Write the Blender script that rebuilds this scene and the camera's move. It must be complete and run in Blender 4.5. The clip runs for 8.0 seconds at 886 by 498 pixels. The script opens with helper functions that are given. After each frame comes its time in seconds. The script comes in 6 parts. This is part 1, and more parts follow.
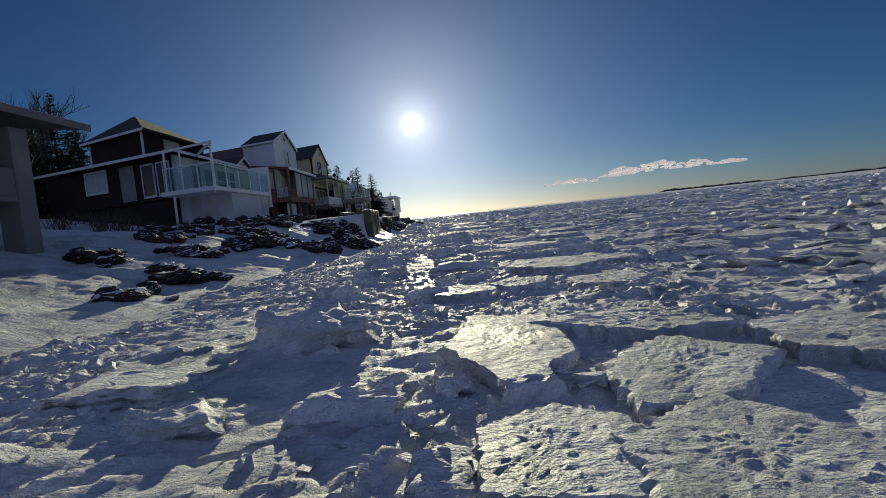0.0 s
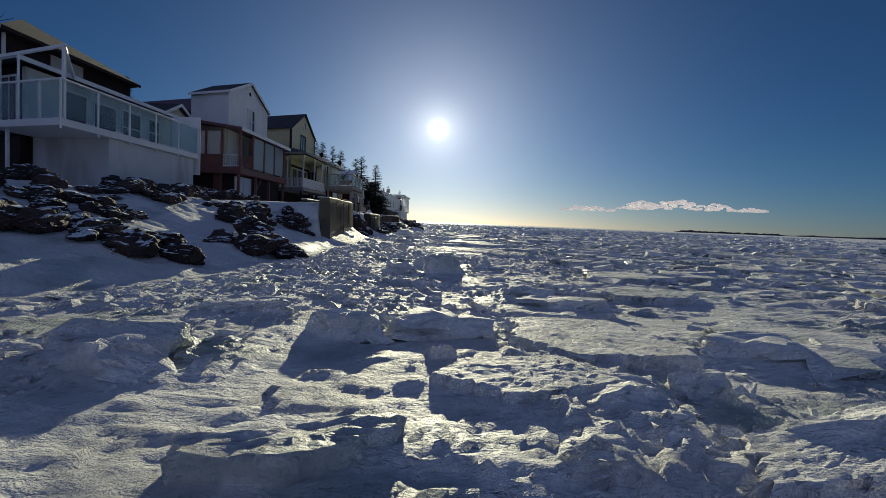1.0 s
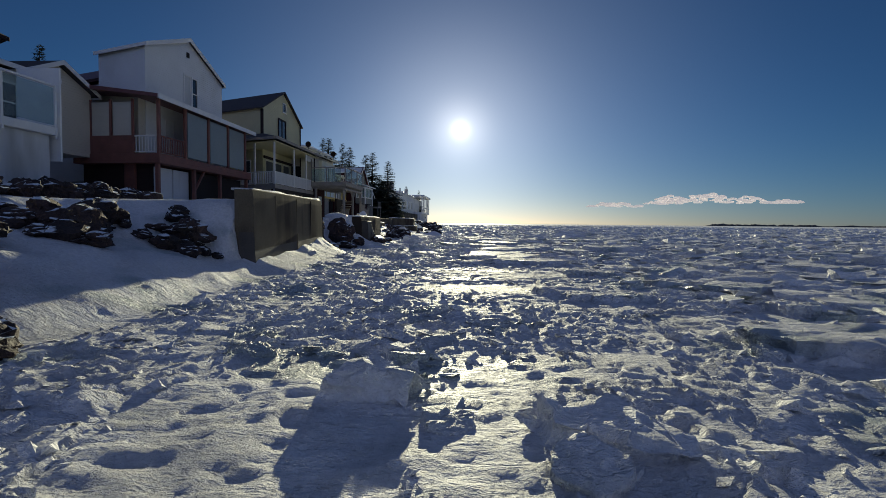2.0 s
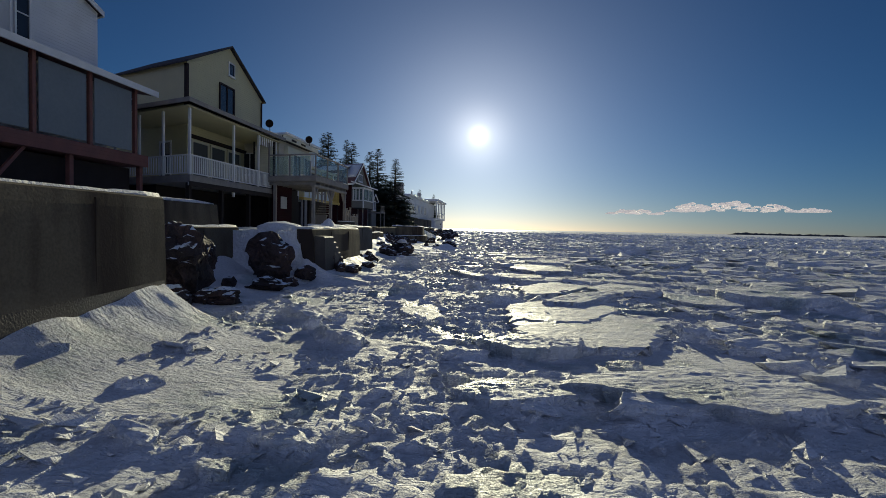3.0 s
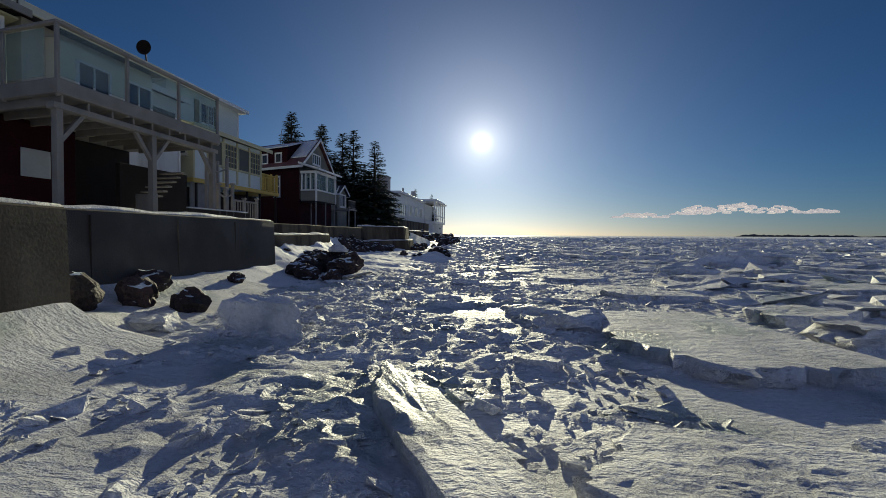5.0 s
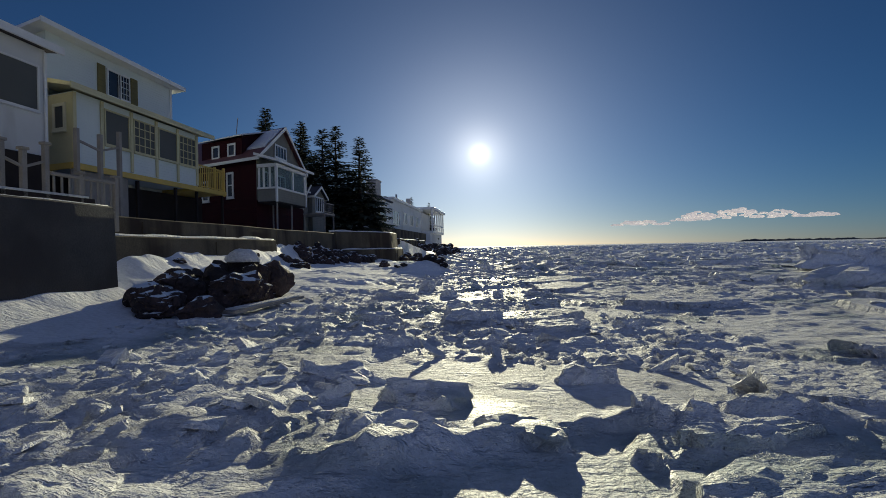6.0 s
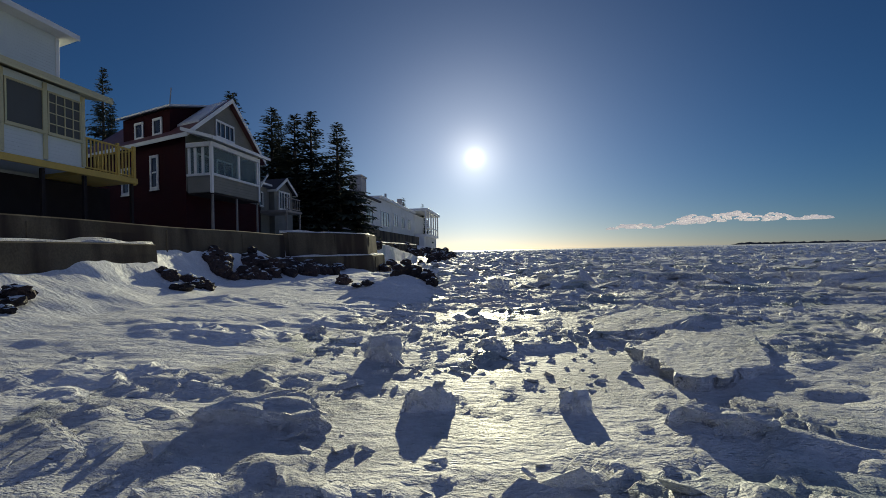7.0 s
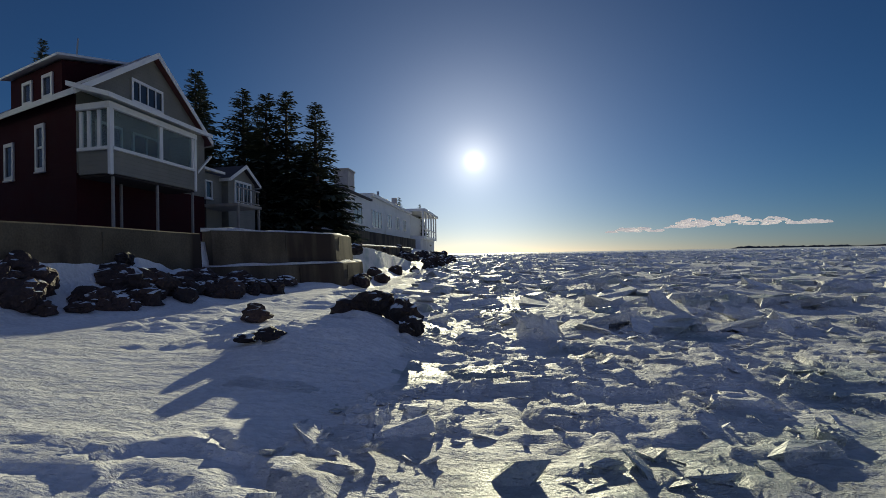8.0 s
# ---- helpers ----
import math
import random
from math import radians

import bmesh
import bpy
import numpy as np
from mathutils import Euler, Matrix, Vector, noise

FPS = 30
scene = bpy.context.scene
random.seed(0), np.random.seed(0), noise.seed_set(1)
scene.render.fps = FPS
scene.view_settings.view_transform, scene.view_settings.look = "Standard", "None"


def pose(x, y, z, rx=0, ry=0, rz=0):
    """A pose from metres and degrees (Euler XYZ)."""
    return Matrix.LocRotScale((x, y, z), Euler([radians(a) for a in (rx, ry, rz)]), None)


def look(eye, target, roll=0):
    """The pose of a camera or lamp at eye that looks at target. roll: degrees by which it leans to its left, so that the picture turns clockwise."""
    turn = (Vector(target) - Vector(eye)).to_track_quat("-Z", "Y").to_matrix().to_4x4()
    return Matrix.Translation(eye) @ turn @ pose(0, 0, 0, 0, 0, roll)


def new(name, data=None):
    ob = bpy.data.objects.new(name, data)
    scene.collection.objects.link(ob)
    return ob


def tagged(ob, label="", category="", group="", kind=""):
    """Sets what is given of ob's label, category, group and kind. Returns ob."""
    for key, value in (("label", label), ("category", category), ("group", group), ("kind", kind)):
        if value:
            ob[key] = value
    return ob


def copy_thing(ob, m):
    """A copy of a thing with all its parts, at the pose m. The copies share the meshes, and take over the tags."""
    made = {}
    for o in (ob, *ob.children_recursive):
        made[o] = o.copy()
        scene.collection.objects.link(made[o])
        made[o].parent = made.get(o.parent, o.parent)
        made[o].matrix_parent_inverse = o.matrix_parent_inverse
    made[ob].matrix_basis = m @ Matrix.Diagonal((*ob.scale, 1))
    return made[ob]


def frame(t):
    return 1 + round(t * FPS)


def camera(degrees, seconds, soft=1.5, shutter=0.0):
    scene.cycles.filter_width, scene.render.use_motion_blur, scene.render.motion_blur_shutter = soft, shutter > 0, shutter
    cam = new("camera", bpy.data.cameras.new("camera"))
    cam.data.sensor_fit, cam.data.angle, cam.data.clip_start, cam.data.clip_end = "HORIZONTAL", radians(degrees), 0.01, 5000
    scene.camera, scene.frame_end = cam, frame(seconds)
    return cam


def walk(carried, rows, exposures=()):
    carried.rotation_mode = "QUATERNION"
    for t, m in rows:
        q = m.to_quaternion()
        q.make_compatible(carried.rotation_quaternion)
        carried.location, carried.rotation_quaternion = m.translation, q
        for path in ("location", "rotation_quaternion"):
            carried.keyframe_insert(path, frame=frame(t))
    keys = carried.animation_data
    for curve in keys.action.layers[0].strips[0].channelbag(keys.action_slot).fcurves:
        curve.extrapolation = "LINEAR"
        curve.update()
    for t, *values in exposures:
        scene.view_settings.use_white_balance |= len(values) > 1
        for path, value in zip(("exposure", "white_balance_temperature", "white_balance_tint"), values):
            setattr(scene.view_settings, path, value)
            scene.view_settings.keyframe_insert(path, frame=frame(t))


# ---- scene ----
cam = camera(79.06, 8.0, soft=0.65)
PATH = [
    (0.0, look((0.001, 0.000, 1.710), (0.131, 99.797, -4.661), -5.97)),
    (0.5, look((0.613, 7.664, 1.479), (0.558, 107.524, -3.809), -1.91)),
    (1.0, look((1.327, 14.690, 1.592), (-0.094, 114.557, -3.354), 2.25)),
    (1.5, look((1.875, 21.395, 1.607), (-2.034, 121.218, -2.879), 2.10)),
    (1.7, look((1.783, 24.031, 1.588), (-2.658, 123.812, -3.305), 1.06)),
    (2.8, look((0.850, 41.152, 2.338), (-8.343, 140.637, -1.927), 1.24)),
    (3.0, look((0.792, 43.732, 2.239), (-8.520, 143.221, -1.668), 1.23)),
    (3.5, look((0.616, 49.726, 2.002), (-8.679, 149.236, -1.376), 1.21)),
    (4.0, look((0.331, 55.100, 1.912), (-8.631, 154.604, -2.424), 1.31)),
    (4.5, look((0.127, 60.081, 1.961), (-9.565, 159.525, -2.161), 1.17)),
    (5.8, look((-0.413, 71.621, 1.210), (-10.622, 171.098, 0.846), -1.07)),
    (6.0, look((-0.639, 73.774, 1.244), (-10.878, 173.248, 0.902), -1.12)),
    (6.5, look((-1.029, 78.392, 1.337), (-10.901, 177.904, 1.275), -1.14)),
    (7.0, look((-1.300, 82.523, 1.332), (-10.724, 182.078, 1.705), -1.27)),
    (7.5, look((-1.610, 86.588, 1.413), (-10.643, 186.176, 2.127), -0.94)),
    (8.0, look((-1.912, 90.295, 1.482), (-11.124, 189.865, 2.367), -1.07)),
]
walk(cam, PATH, [(0.0, 0.25), (8.0, 0.25)])

# ---- light ----
SUN_AZ, SUN_EL = radians(-1.8), radians(9.75)
SUN_DIR = Vector((math.sin(SUN_AZ) * math.cos(SUN_EL), math.cos(SUN_AZ) * math.cos(SUN_EL), math.sin(SUN_EL)))


def make_world():
    w = bpy.data.worlds.new("winter_sky")
    scene.world = w
    w.use_nodes = True
    nt = w.node_tree
    nt.nodes.clear()
    N, L = nt.nodes.new, nt.links.new
    sky = N("ShaderNodeTexSky")
    sky.sky_type = "NISHITA"
    sky.sun_disc = False
    sky.sun_elevation = SUN_EL
    sky.sun_rotation = SUN_AZ
    sky.air_density, sky.dust_density, sky.ozone_density = 0.7, 0.2, 5.0
    bg = N("ShaderNodeBackground")
    hs = N("ShaderNodeHueSaturation")
    hs.inputs["Saturation"].default_value = 1.1
    L(sky.outputs[0], hs.inputs["Color"])
    L(hs.outputs[0], bg.inputs["Color"])
    # the sun's own disc and the bright air round it
    tc = N("ShaderNodeTexCoord")
    nrm = N("ShaderNodeVectorMath")
    nrm.operation = "NORMALIZE"
    L(tc.outputs["Generated"], nrm.inputs[0])
    dot = N("ShaderNodeVectorMath")
    dot.operation = "DOT_PRODUCT"
    L(nrm.outputs[0], dot.inputs[0])
    dot.inputs[1].default_value = SUN_DIR
    total = None
    for power, gain in ((150000.0, 7.0), (10000.0, 0.6), (1000.0, 0.34), (110.0, 0.15), (16.0, 0.065)):
        clampv = N("ShaderNodeMath")
        clampv.operation = "MAXIMUM"
        clampv.inputs[1].default_value = 0.0
        L(dot.outputs["Value"], clampv.inputs[0])
        pw = N("ShaderNodeMath")
        pw.operation = "POWER"
        pw.inputs[1].default_value = power
        L(clampv.outputs[0], pw.inputs[0])
        mu = N("ShaderNodeMath")
        mu.operation = "MULTIPLY"
        mu.inputs[1].default_value = gain
        L(pw.outputs[0], mu.inputs[0])
        if total is None:
            total = mu
        else:
            ad = N("ShaderNodeMath")
            L(total.outputs[0], ad.inputs[0])
            L(mu.outputs[0], ad.inputs[1])
            total = ad
    glow = N("ShaderNodeBackground")
    glow.inputs["Color"].default_value = (1.0, 0.97, 0.9, 1)
    L(total.outputs[0], glow.inputs["Strength"])
    # the sky is dimmed away from the low sun; blue fill added opposite
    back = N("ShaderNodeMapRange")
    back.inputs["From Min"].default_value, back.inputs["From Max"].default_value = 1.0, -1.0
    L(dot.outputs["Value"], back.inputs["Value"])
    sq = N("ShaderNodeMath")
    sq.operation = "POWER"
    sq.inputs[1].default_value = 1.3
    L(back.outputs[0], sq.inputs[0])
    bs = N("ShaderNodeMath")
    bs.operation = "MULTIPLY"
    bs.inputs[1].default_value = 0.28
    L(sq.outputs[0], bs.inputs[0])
    fall = N("ShaderNodeMath")
    fall.operation = "POWER"
    fall.inputs[1].default_value = 0.38
    L(back.outputs[0], fall.inputs[0])
    dim = N("ShaderNodeMapRange")
    dim.inputs["To Min"].default_value, dim.inputs["To Max"].default_value = 0.043, 0.010
    L(fall.outputs[0], dim.inputs["Value"])
    L(dim.outputs[0], bg.inputs["Strength"])
    # added blue fill, strongest behind the view, to lift the shaded sides
    back_fill = N("ShaderNodeBackground")
    back_fill.inputs["Color"].default_value = (0.41, 0.53, 1.0, 1)
    L(bs.outputs[0], back_fill.inputs["Strength"])
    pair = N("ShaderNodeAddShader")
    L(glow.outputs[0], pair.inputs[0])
    L(back_fill.outputs[0], pair.inputs[1])
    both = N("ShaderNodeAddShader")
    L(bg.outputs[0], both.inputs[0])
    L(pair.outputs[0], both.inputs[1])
    out = N("ShaderNodeOutputWorld")
    L(both.outputs[0], out.inputs["Surface"])


make_world()
sun_data = bpy.data.lights.new("sun", "SUN")
sun_data.energy, sun_data.angle, sun_data.color = 3.75, radians(0.53), (1.0, 0.94, 0.64)
sun = new("sun", sun_data)
sun.rotation_mode = "QUATERNION"
sun.rotation_quaternion = SUN_DIR.to_track_quat("Z", "Y")
sun.location = (0, 60, 60)


# ---- materials ----
def material(name, base, rough=0.7, spread=0.25, scale=3.0, fine=40.0, bump=0.2, metal=0.0, stain=None, stain_at=0.6,
             boards=0.0, boards_axis="Z", per_object=0.0, depth=0.02, streak=1.0):
    m = bpy.data.materials.new(name)
    m.use_nodes = True
    nt = m.node_tree
    N, L = nt.nodes.new, nt.links.new
    b = nt.nodes["Principled BSDF"]
    geo = N("ShaderNodeNewGeometry")
    big = N("ShaderNodeTexNoise")
    big.inputs["Scale"].default_value, big.inputs["Detail"].default_value = scale, 6
    small = N("ShaderNodeTexNoise")
    small.inputs["Scale"].default_value, small.inputs["Detail"].default_value = fine, 4
    for n in (big, small):
        L(geo.outputs["Position"], n.inputs["Vector"])
    ramp = N("ShaderNodeValToRGB")
    ramp.color_ramp.elements[0].position, ramp.color_ramp.elements[1].position = 0.3, 0.72
    ramp.color_ramp.elements[0].color = (*[c * (1 - spread) for c in base], 1)
    ramp.color_ramp.elements[1].color = (*[min(1, c * (1 + spread)) for c in base], 1)
    mixn = N("ShaderNodeMath")
    mixn.operation = "MULTIPLY_ADD"
    mixn.inputs[1].default_value, mixn.inputs[2].default_value = 0.45, 0.0
    L(small.outputs["Fac"], mixn.inputs[0])
    addn = N("ShaderNodeMath")
    addn.operation = "MULTIPLY_ADD"
    addn.inputs[1].default_value = 0.6
    L(big.outputs["Fac"], addn.inputs[0])
    L(mixn.outputs[0], addn.inputs[2])
    fac = addn.outputs[0]
    if per_object:
        info = N("ShaderNodeObjectInfo")
        po = N("ShaderNodeMath")
        po.operation = "MULTIPLY_ADD"
        po.inputs[1].default_value = per_object
        L(info.outputs["Random"], po.inputs[0])
        L(fac, po.inputs[2])
        fac = po.outputs[0]
    L(fac, ramp.inputs["Fac"])
    colour = ramp.outputs["Color"]
    if stain:
        sn = N("ShaderNodeTexNoise")
        sn.inputs["Scale"].default_value, sn.inputs["Detail"].default_value = scale * 0.35, 9
        run = N("ShaderNodeMapping")
        run.inputs["Scale"].default_value = (1.0 / streak, 1.0 / streak, streak)
        L(geo.outputs["Position"], run.inputs["Vector"])
        L(run.outputs[0], sn.inputs["Vector"])
        sr = N("ShaderNodeMapRange")
        sr.inputs["From Min"].default_value, sr.inputs["From Max"].default_value = stain_at - 0.06, stain_at + 0.08
        L(sn.outputs["Fac"], sr.inputs["Value"])
        mx = N("ShaderNodeMix")
        mx.data_type = "RGBA"
        mx.inputs["B"].default_value = (*stain, 1)
        L(sr.outputs[0], mx.inputs["Factor"])
        L(colour, mx.inputs["A"])
        colour = mx.outputs["Result"]
    L(colour, b.inputs["Base Color"])
    rr = N("ShaderNodeMapRange")
    rr.inputs["To Min"].default_value, rr.inputs["To Max"].default_value = max(0.05, rough - 0.12), min(1, rough + 0.12)
    L(big.outputs["Fac"], rr.inputs["Value"])
    L(rr.outputs[0], b.inputs["Roughness"])
    b.inputs["Metallic"].default_value = metal
    bp = N("ShaderNodeBump")
    bp.inputs["Strength"].default_value, bp.inputs["Distance"].default_value = bump, depth
    L(small.outputs["Fac"], bp.inputs["Height"])
    normal = bp.outputs[0]
    if boards:
        sep = N("ShaderNodeSeparateXYZ")
        L(geo.outputs["Position"], sep.inputs[0])
        saw = N("ShaderNodeMath")
        saw.operation = "MULTIPLY"
        saw.inputs[1].default_value = 1.0 / boards
        L(sep.outputs[boards_axis], saw.inputs[0])
        fr = N("ShaderNodeMath")
        fr.operation = "FRACT"
        L(saw.outputs[0], fr.inputs[0])
        inv = N("ShaderNodeMath")
        inv.operation = "SUBTRACT"
        inv.inputs[0].default_value = 1.0
        L(fr.outputs[0], inv.inputs[1])
        b2 = N("ShaderNodeBump")
        b2.inputs["Strength"].default_value, b2.inputs["Distance"].default_value = 0.9, 0.02
        L(inv.outputs[0], b2.inputs["Height"])
        L(normal, b2.inputs["Normal"])
        normal = b2.outputs[0]
    L(normal, b.inputs["Normal"])
    return m


def glass_material(name, tint, clear, rough=0.05):
    m = bpy.data.materials.new(name)
    m.use_nodes = True
    nt = m.node_tree
    nt.nodes.clear()
    N, L = nt.nodes.new, nt.links.new
    tr = N("ShaderNodeBsdfTransparent")
    tr.inputs["Color"].default_value = (*tint, 1)
    gl = N("ShaderNodeBsdfPrincipled")
    gl.inputs["Base Color"].default_value = (*[c * 0.5 for c in tint], 1)
    gl.inputs["Roughness"].default_value = rough
    noise_t = N("ShaderNodeTexNoise")
    noise_t.inputs["Scale"].default_value = 1.3
    noise_t.inputs["Detail"].default_value = 5
    geo = N("ShaderNodeNewGeometry")
    L(geo.outputs["Position"], noise_t.inputs["Vector"])
    mr = N("ShaderNodeMapRange")
    mr.inputs["To Min"].default_value, mr.inputs["To Max"].default_value = 1 - clear - 0.12, 1 - clear + 0.12
    L(noise_t.outputs["Fac"], mr.inputs["Value"])
    mix = N("ShaderNodeMixShader")
    L(mr.outputs[0], mix.inputs[0])
    L(tr.outputs[0], mix.inputs[1])
    L(gl.outputs[0], mix.inputs[2])
    out = N("ShaderNodeOutputMaterial")
    L(mix.outputs[0], out.inputs[0])
    return m


def snow_material(name, icy, relief=1.0):
    """Wind-packed snow with patches of bare, glossier ice."""
    m = bpy.data.materials.new(name)
    m.use_nodes = True
    nt = m.node_tree
    N, L = nt.nodes.new, nt.links.new
    b = nt.nodes["Principled BSDF"]
    geo = N("ShaderNodeNewGeometry")

    def tex(scale, detail, rough=0.55, stretch=None):
        n = N("ShaderNodeTexNoise")
        n.inputs["Scale"].default_value, n.inputs["Detail"].default_value, n.inputs["Roughness"].default_value = scale, detail, rough
        src = geo.outputs["Position"]
        if stretch:
            mp = N("ShaderNodeMapping")
            mp.inputs["Scale"].default_value = stretch
            L(src, mp.inputs["Vector"])
            src = mp.outputs[0]
        L(src, n.inputs["Vector"])
        return n.outputs["Fac"]

    patches = tex(0.45, 6)
    grain = tex(14.0, 6, 0.62)
    ripples = tex(3.2, 5, 0.6, (0.7, 1.3, 1.0))
    crust = tex(38.0, 5, 0.7)
    flaky = tex(8.0, 4, 0.65, (0.75, 1.5, 1.0))
    worn = N("ShaderNodeMapRange")
    worn.inputs["From Min"].default_value, worn.inputs["From Max"].default_value = 0.42, 0.60
    worn.inputs["To Min"].default_value, worn.inputs["To Max"].default_value = 0.45, 1.0
    L(tex(0.9, 3), worn.inputs["Value"])
    mr = N("ShaderNodeMapRange")
    mr.inputs["From Min"].default_value, mr.inputs["From Max"].default_value = 0.62 - icy, 0.72 - icy
    L(patches, mr.inputs["Value"])
    mx = N("ShaderNodeMix")
    mx.data_type = "RGBA"
    mx.inputs["A"].default_value = (0.88, 0.89, 0.91, 1)
    mx.inputs["B"].default_value = (0.56, 0.64, 0.66, 1)
    L(mr.outputs[0], mx.inputs["Factor"])
    gm = N("ShaderNodeMix")
    gm.data_type, gm.blend_type = "RGBA", "MULTIPLY"
    gr = N("ShaderNodeMapRange")
    gr.inputs["From Min"].default_value, gr.inputs["From Max"].default_value = 0.36, 0.60
    gr.inputs["To Min"].default_value, gr.inputs["To Max"].default_value = 0.86, 1.0
    L(grain, gr.inputs["Value"])
    gm.inputs["Factor"].default_value = 1.0
    L(mx.outputs["Result"], gm.inputs["A"])
    L(gr.outputs[0], gm.inputs["B"])
    L(gm.outputs["Result"], b.inputs["Base Color"])
    ro = N("ShaderNodeMapRange")
    ro.inputs["To Min"].default_value, ro.inputs["To Max"].default_value = 0.66, 0.45
    L(mr.outputs[0], ro.inputs["Value"])
    L(ro.outputs[0], b.inputs["Roughness"])
    b.inputs["Specular IOR Level"].default_value = 0.28
    b.inputs["Subsurface Weight"].default_value = 0.0
    prev = None
    for src, strength, dist in ((ripples, 1.0, 0.14), (flaky, 1.0, 0.10), (grain, None, 0.085), (crust, None, 0.016)):
        bp = N("ShaderNodeBump")
        bp.inputs["Distance"].default_value = dist * relief
        if strength is None:
            L(worn.outputs[0], bp.inputs["Strength"])
        else:
            bp.inputs["Strength"].default_value = strength
        L(src, bp.inputs["Height"])
        if prev:
            L(prev, bp.inputs["Normal"])
        prev = bp.outputs[0]
    L(prev, b.inputs["Normal"])
    return m


M_ICE = snow_material("sea_ice_snow", 0.09)
M_BLOCK = snow_material("ice_block_snow", 0.08, 0.8)
M_FLOE = snow_material("floe_snow", 0.11)
M_SNOW = snow_material("drift_snow", -0.3)
M_SMOOTH = snow_material("smooth_wind_packed_snow", -0.1, 0.4)
M_ROCK = material("dark_red_shore_rock", (0.06, 0.038, 0.035), 0.8, 0.6, 2.2, 9.0, 1.0, depth=0.16, stain=(0.025, 0.019, 0.02), stain_at=0.5)
M_CONC = material("weathered_concrete", (0.125, 0.105, 0.075), 0.85, 0.45, 0.8, 22.0, 0.16, stain=(0.045, 0.034, 0.028), stain_at=0.52, streak=0.45)
M_CONCD = material("wet_dark_concrete", (0.075, 0.066, 0.058), 0.7, 0.4, 1.4, 30.0, 0.4, stain=(0.05, 0.04, 0.035), stain_at=0.5)
M_CONC2 = material("grey_concrete", (0.17, 0.17, 0.175), 0.85, 0.2, 1.2, 30.0, 0.3, stain=(0.25, 0.24, 0.23), stain_at=0.6)
M_WHITE = material("white_vinyl_siding", (0.74, 0.75, 0.75), 0.55, 0.07, 0.8, 20.0, 0.1, boards=0.13, stain=(0.6, 0.6, 0.58), stain_at=0.62)
M_STUCCO = material("white_stucco", (0.66, 0.67, 0.68), 0.85, 0.1, 0.9, 45.0, 0.5, stain=(0.46, 0.46, 0.45), stain_at=0.58, streak=0.5)
M_TRIM = material("white_painted_trim", (0.76, 0.76, 0.75), 0.5, 0.08, 2.0, 30.0, 0.1)
M_YELLOW = material("pale_yellow_siding", (0.60, 0.55, 0.33), 0.6, 0.1, 0.8, 20.0, 0.1, boards=0.13)
M_CREAM = material("cream_siding", (0.70, 0.67, 0.52), 0.6, 0.08, 0.8, 20.0, 0.1, boards=0.13)
M_PALE = material("pale_blue_white_siding", (0.68, 0.74, 0.73), 0.6, 0.06, 0.8, 20.0, 0.1, boards=0.13)
M_GOLD = material("golden_yellow_painted_wood", (0.62, 0.43, 0.10), 0.6, 0.15, 2.0, 30.0, 0.2)
M_OLIVE = material("olive_painted_wood", (0.17, 0.14, 0.045), 0.65, 0.15, 2.0, 30.0, 0.2)
M_BEIGE = material("beige_siding", (0.56, 0.52, 0.44), 0.6, 0.08, 0.8, 20.0, 0.1, boards=0.13)
M_GREYSH = material("grey_green_shingle_siding", (0.22, 0.215, 0.19), 0.75, 0.2, 1.5, 25.0, 0.3, boards=0.15)
M_RED = material("barn_red_siding", (0.034, 0.005, 0.008), 0.8, 0.2, 1.2, 25.0, 0.25, boards=0.15)
M_REDBR = material("red_brown_stained_wood", (0.20, 0.08, 0.062), 0.65, 0.25, 2.0, 30.0, 0.3, boards=0.14)
M_BROWN = material("dark_brown_siding", (0.035, 0.023, 0.021), 0.7, 0.25, 1.5, 25.0, 0.25, boards=0.15)
M_ROOF = material("dark_asphalt_shingle", (0.05, 0.045, 0.05), 0.85, 0.35, 2.5, 35.0, 0.5)
M_ROOFRED = material("maroon_metal_roof", (0.13, 0.05, 0.05), 0.5, 0.2, 1.5, 25.0, 0.15)
# dark timber; its near-black also paints the shade of voids under decks
M_DARK = material("dark_timber_and_deck_shade", (0.035, 0.028, 0.026), 0.8, 0.3, 2.0, 30.0, 0.3)
M_GREYW = material("weathered_grey_timber", (0.27, 0.25, 0.23), 0.8, 0.25, 2.5, 40.0, 0.35)
M_PANE = material("dark_window_glass", (0.03, 0.035, 0.045), 0.12, 0.3, 0.8, 3.0, 0.02)
M_SCREEN = material("dark_insect_screen", (0.10, 0.105, 0.10), 0.8, 0.15, 1.0, 60.0, 0.1)
M_SMOKE = material("smoke_grey_screen", (0.20, 0.22, 0.23), 0.35, 0.12, 0.8, 8.0, 0.05)
M_BLIND = material("pale_window_blind", (0.55, 0.57, 0.58), 0.6, 0.08, 1.0, 12.0, 0.08)
M_METAL = material("galvanised_metal", (0.35, 0.35, 0.36), 0.4, 0.15, 3.0, 30.0, 0.1, metal=0.8)
M_GLASS = glass_material("deck_glass", (0.80, 0.90, 0.90), 0.82, 0.08)
M_NEEDLE = material("spruce_needles", (0.035, 0.05, 0.03), 0.75, 0.5, 1.2, 9.0, 0.3)
M_BARK = material("grey_brown_bark", (0.09, 0.07, 0.055), 0.9, 0.35, 3.0, 25.0, 0.6)
M_FAR = material("far_wooded_shore", (0.05, 0.06, 0.07), 0.95, 0.3, 0.02, 0.2, 0.1)
for dull in (M_RED, M_BROWN, M_DARK, M_CONC, M_GREYSH):
    dull.node_tree.nodes["Principled BSDF"].inputs["Specular IOR Level"].default_value = 0.15
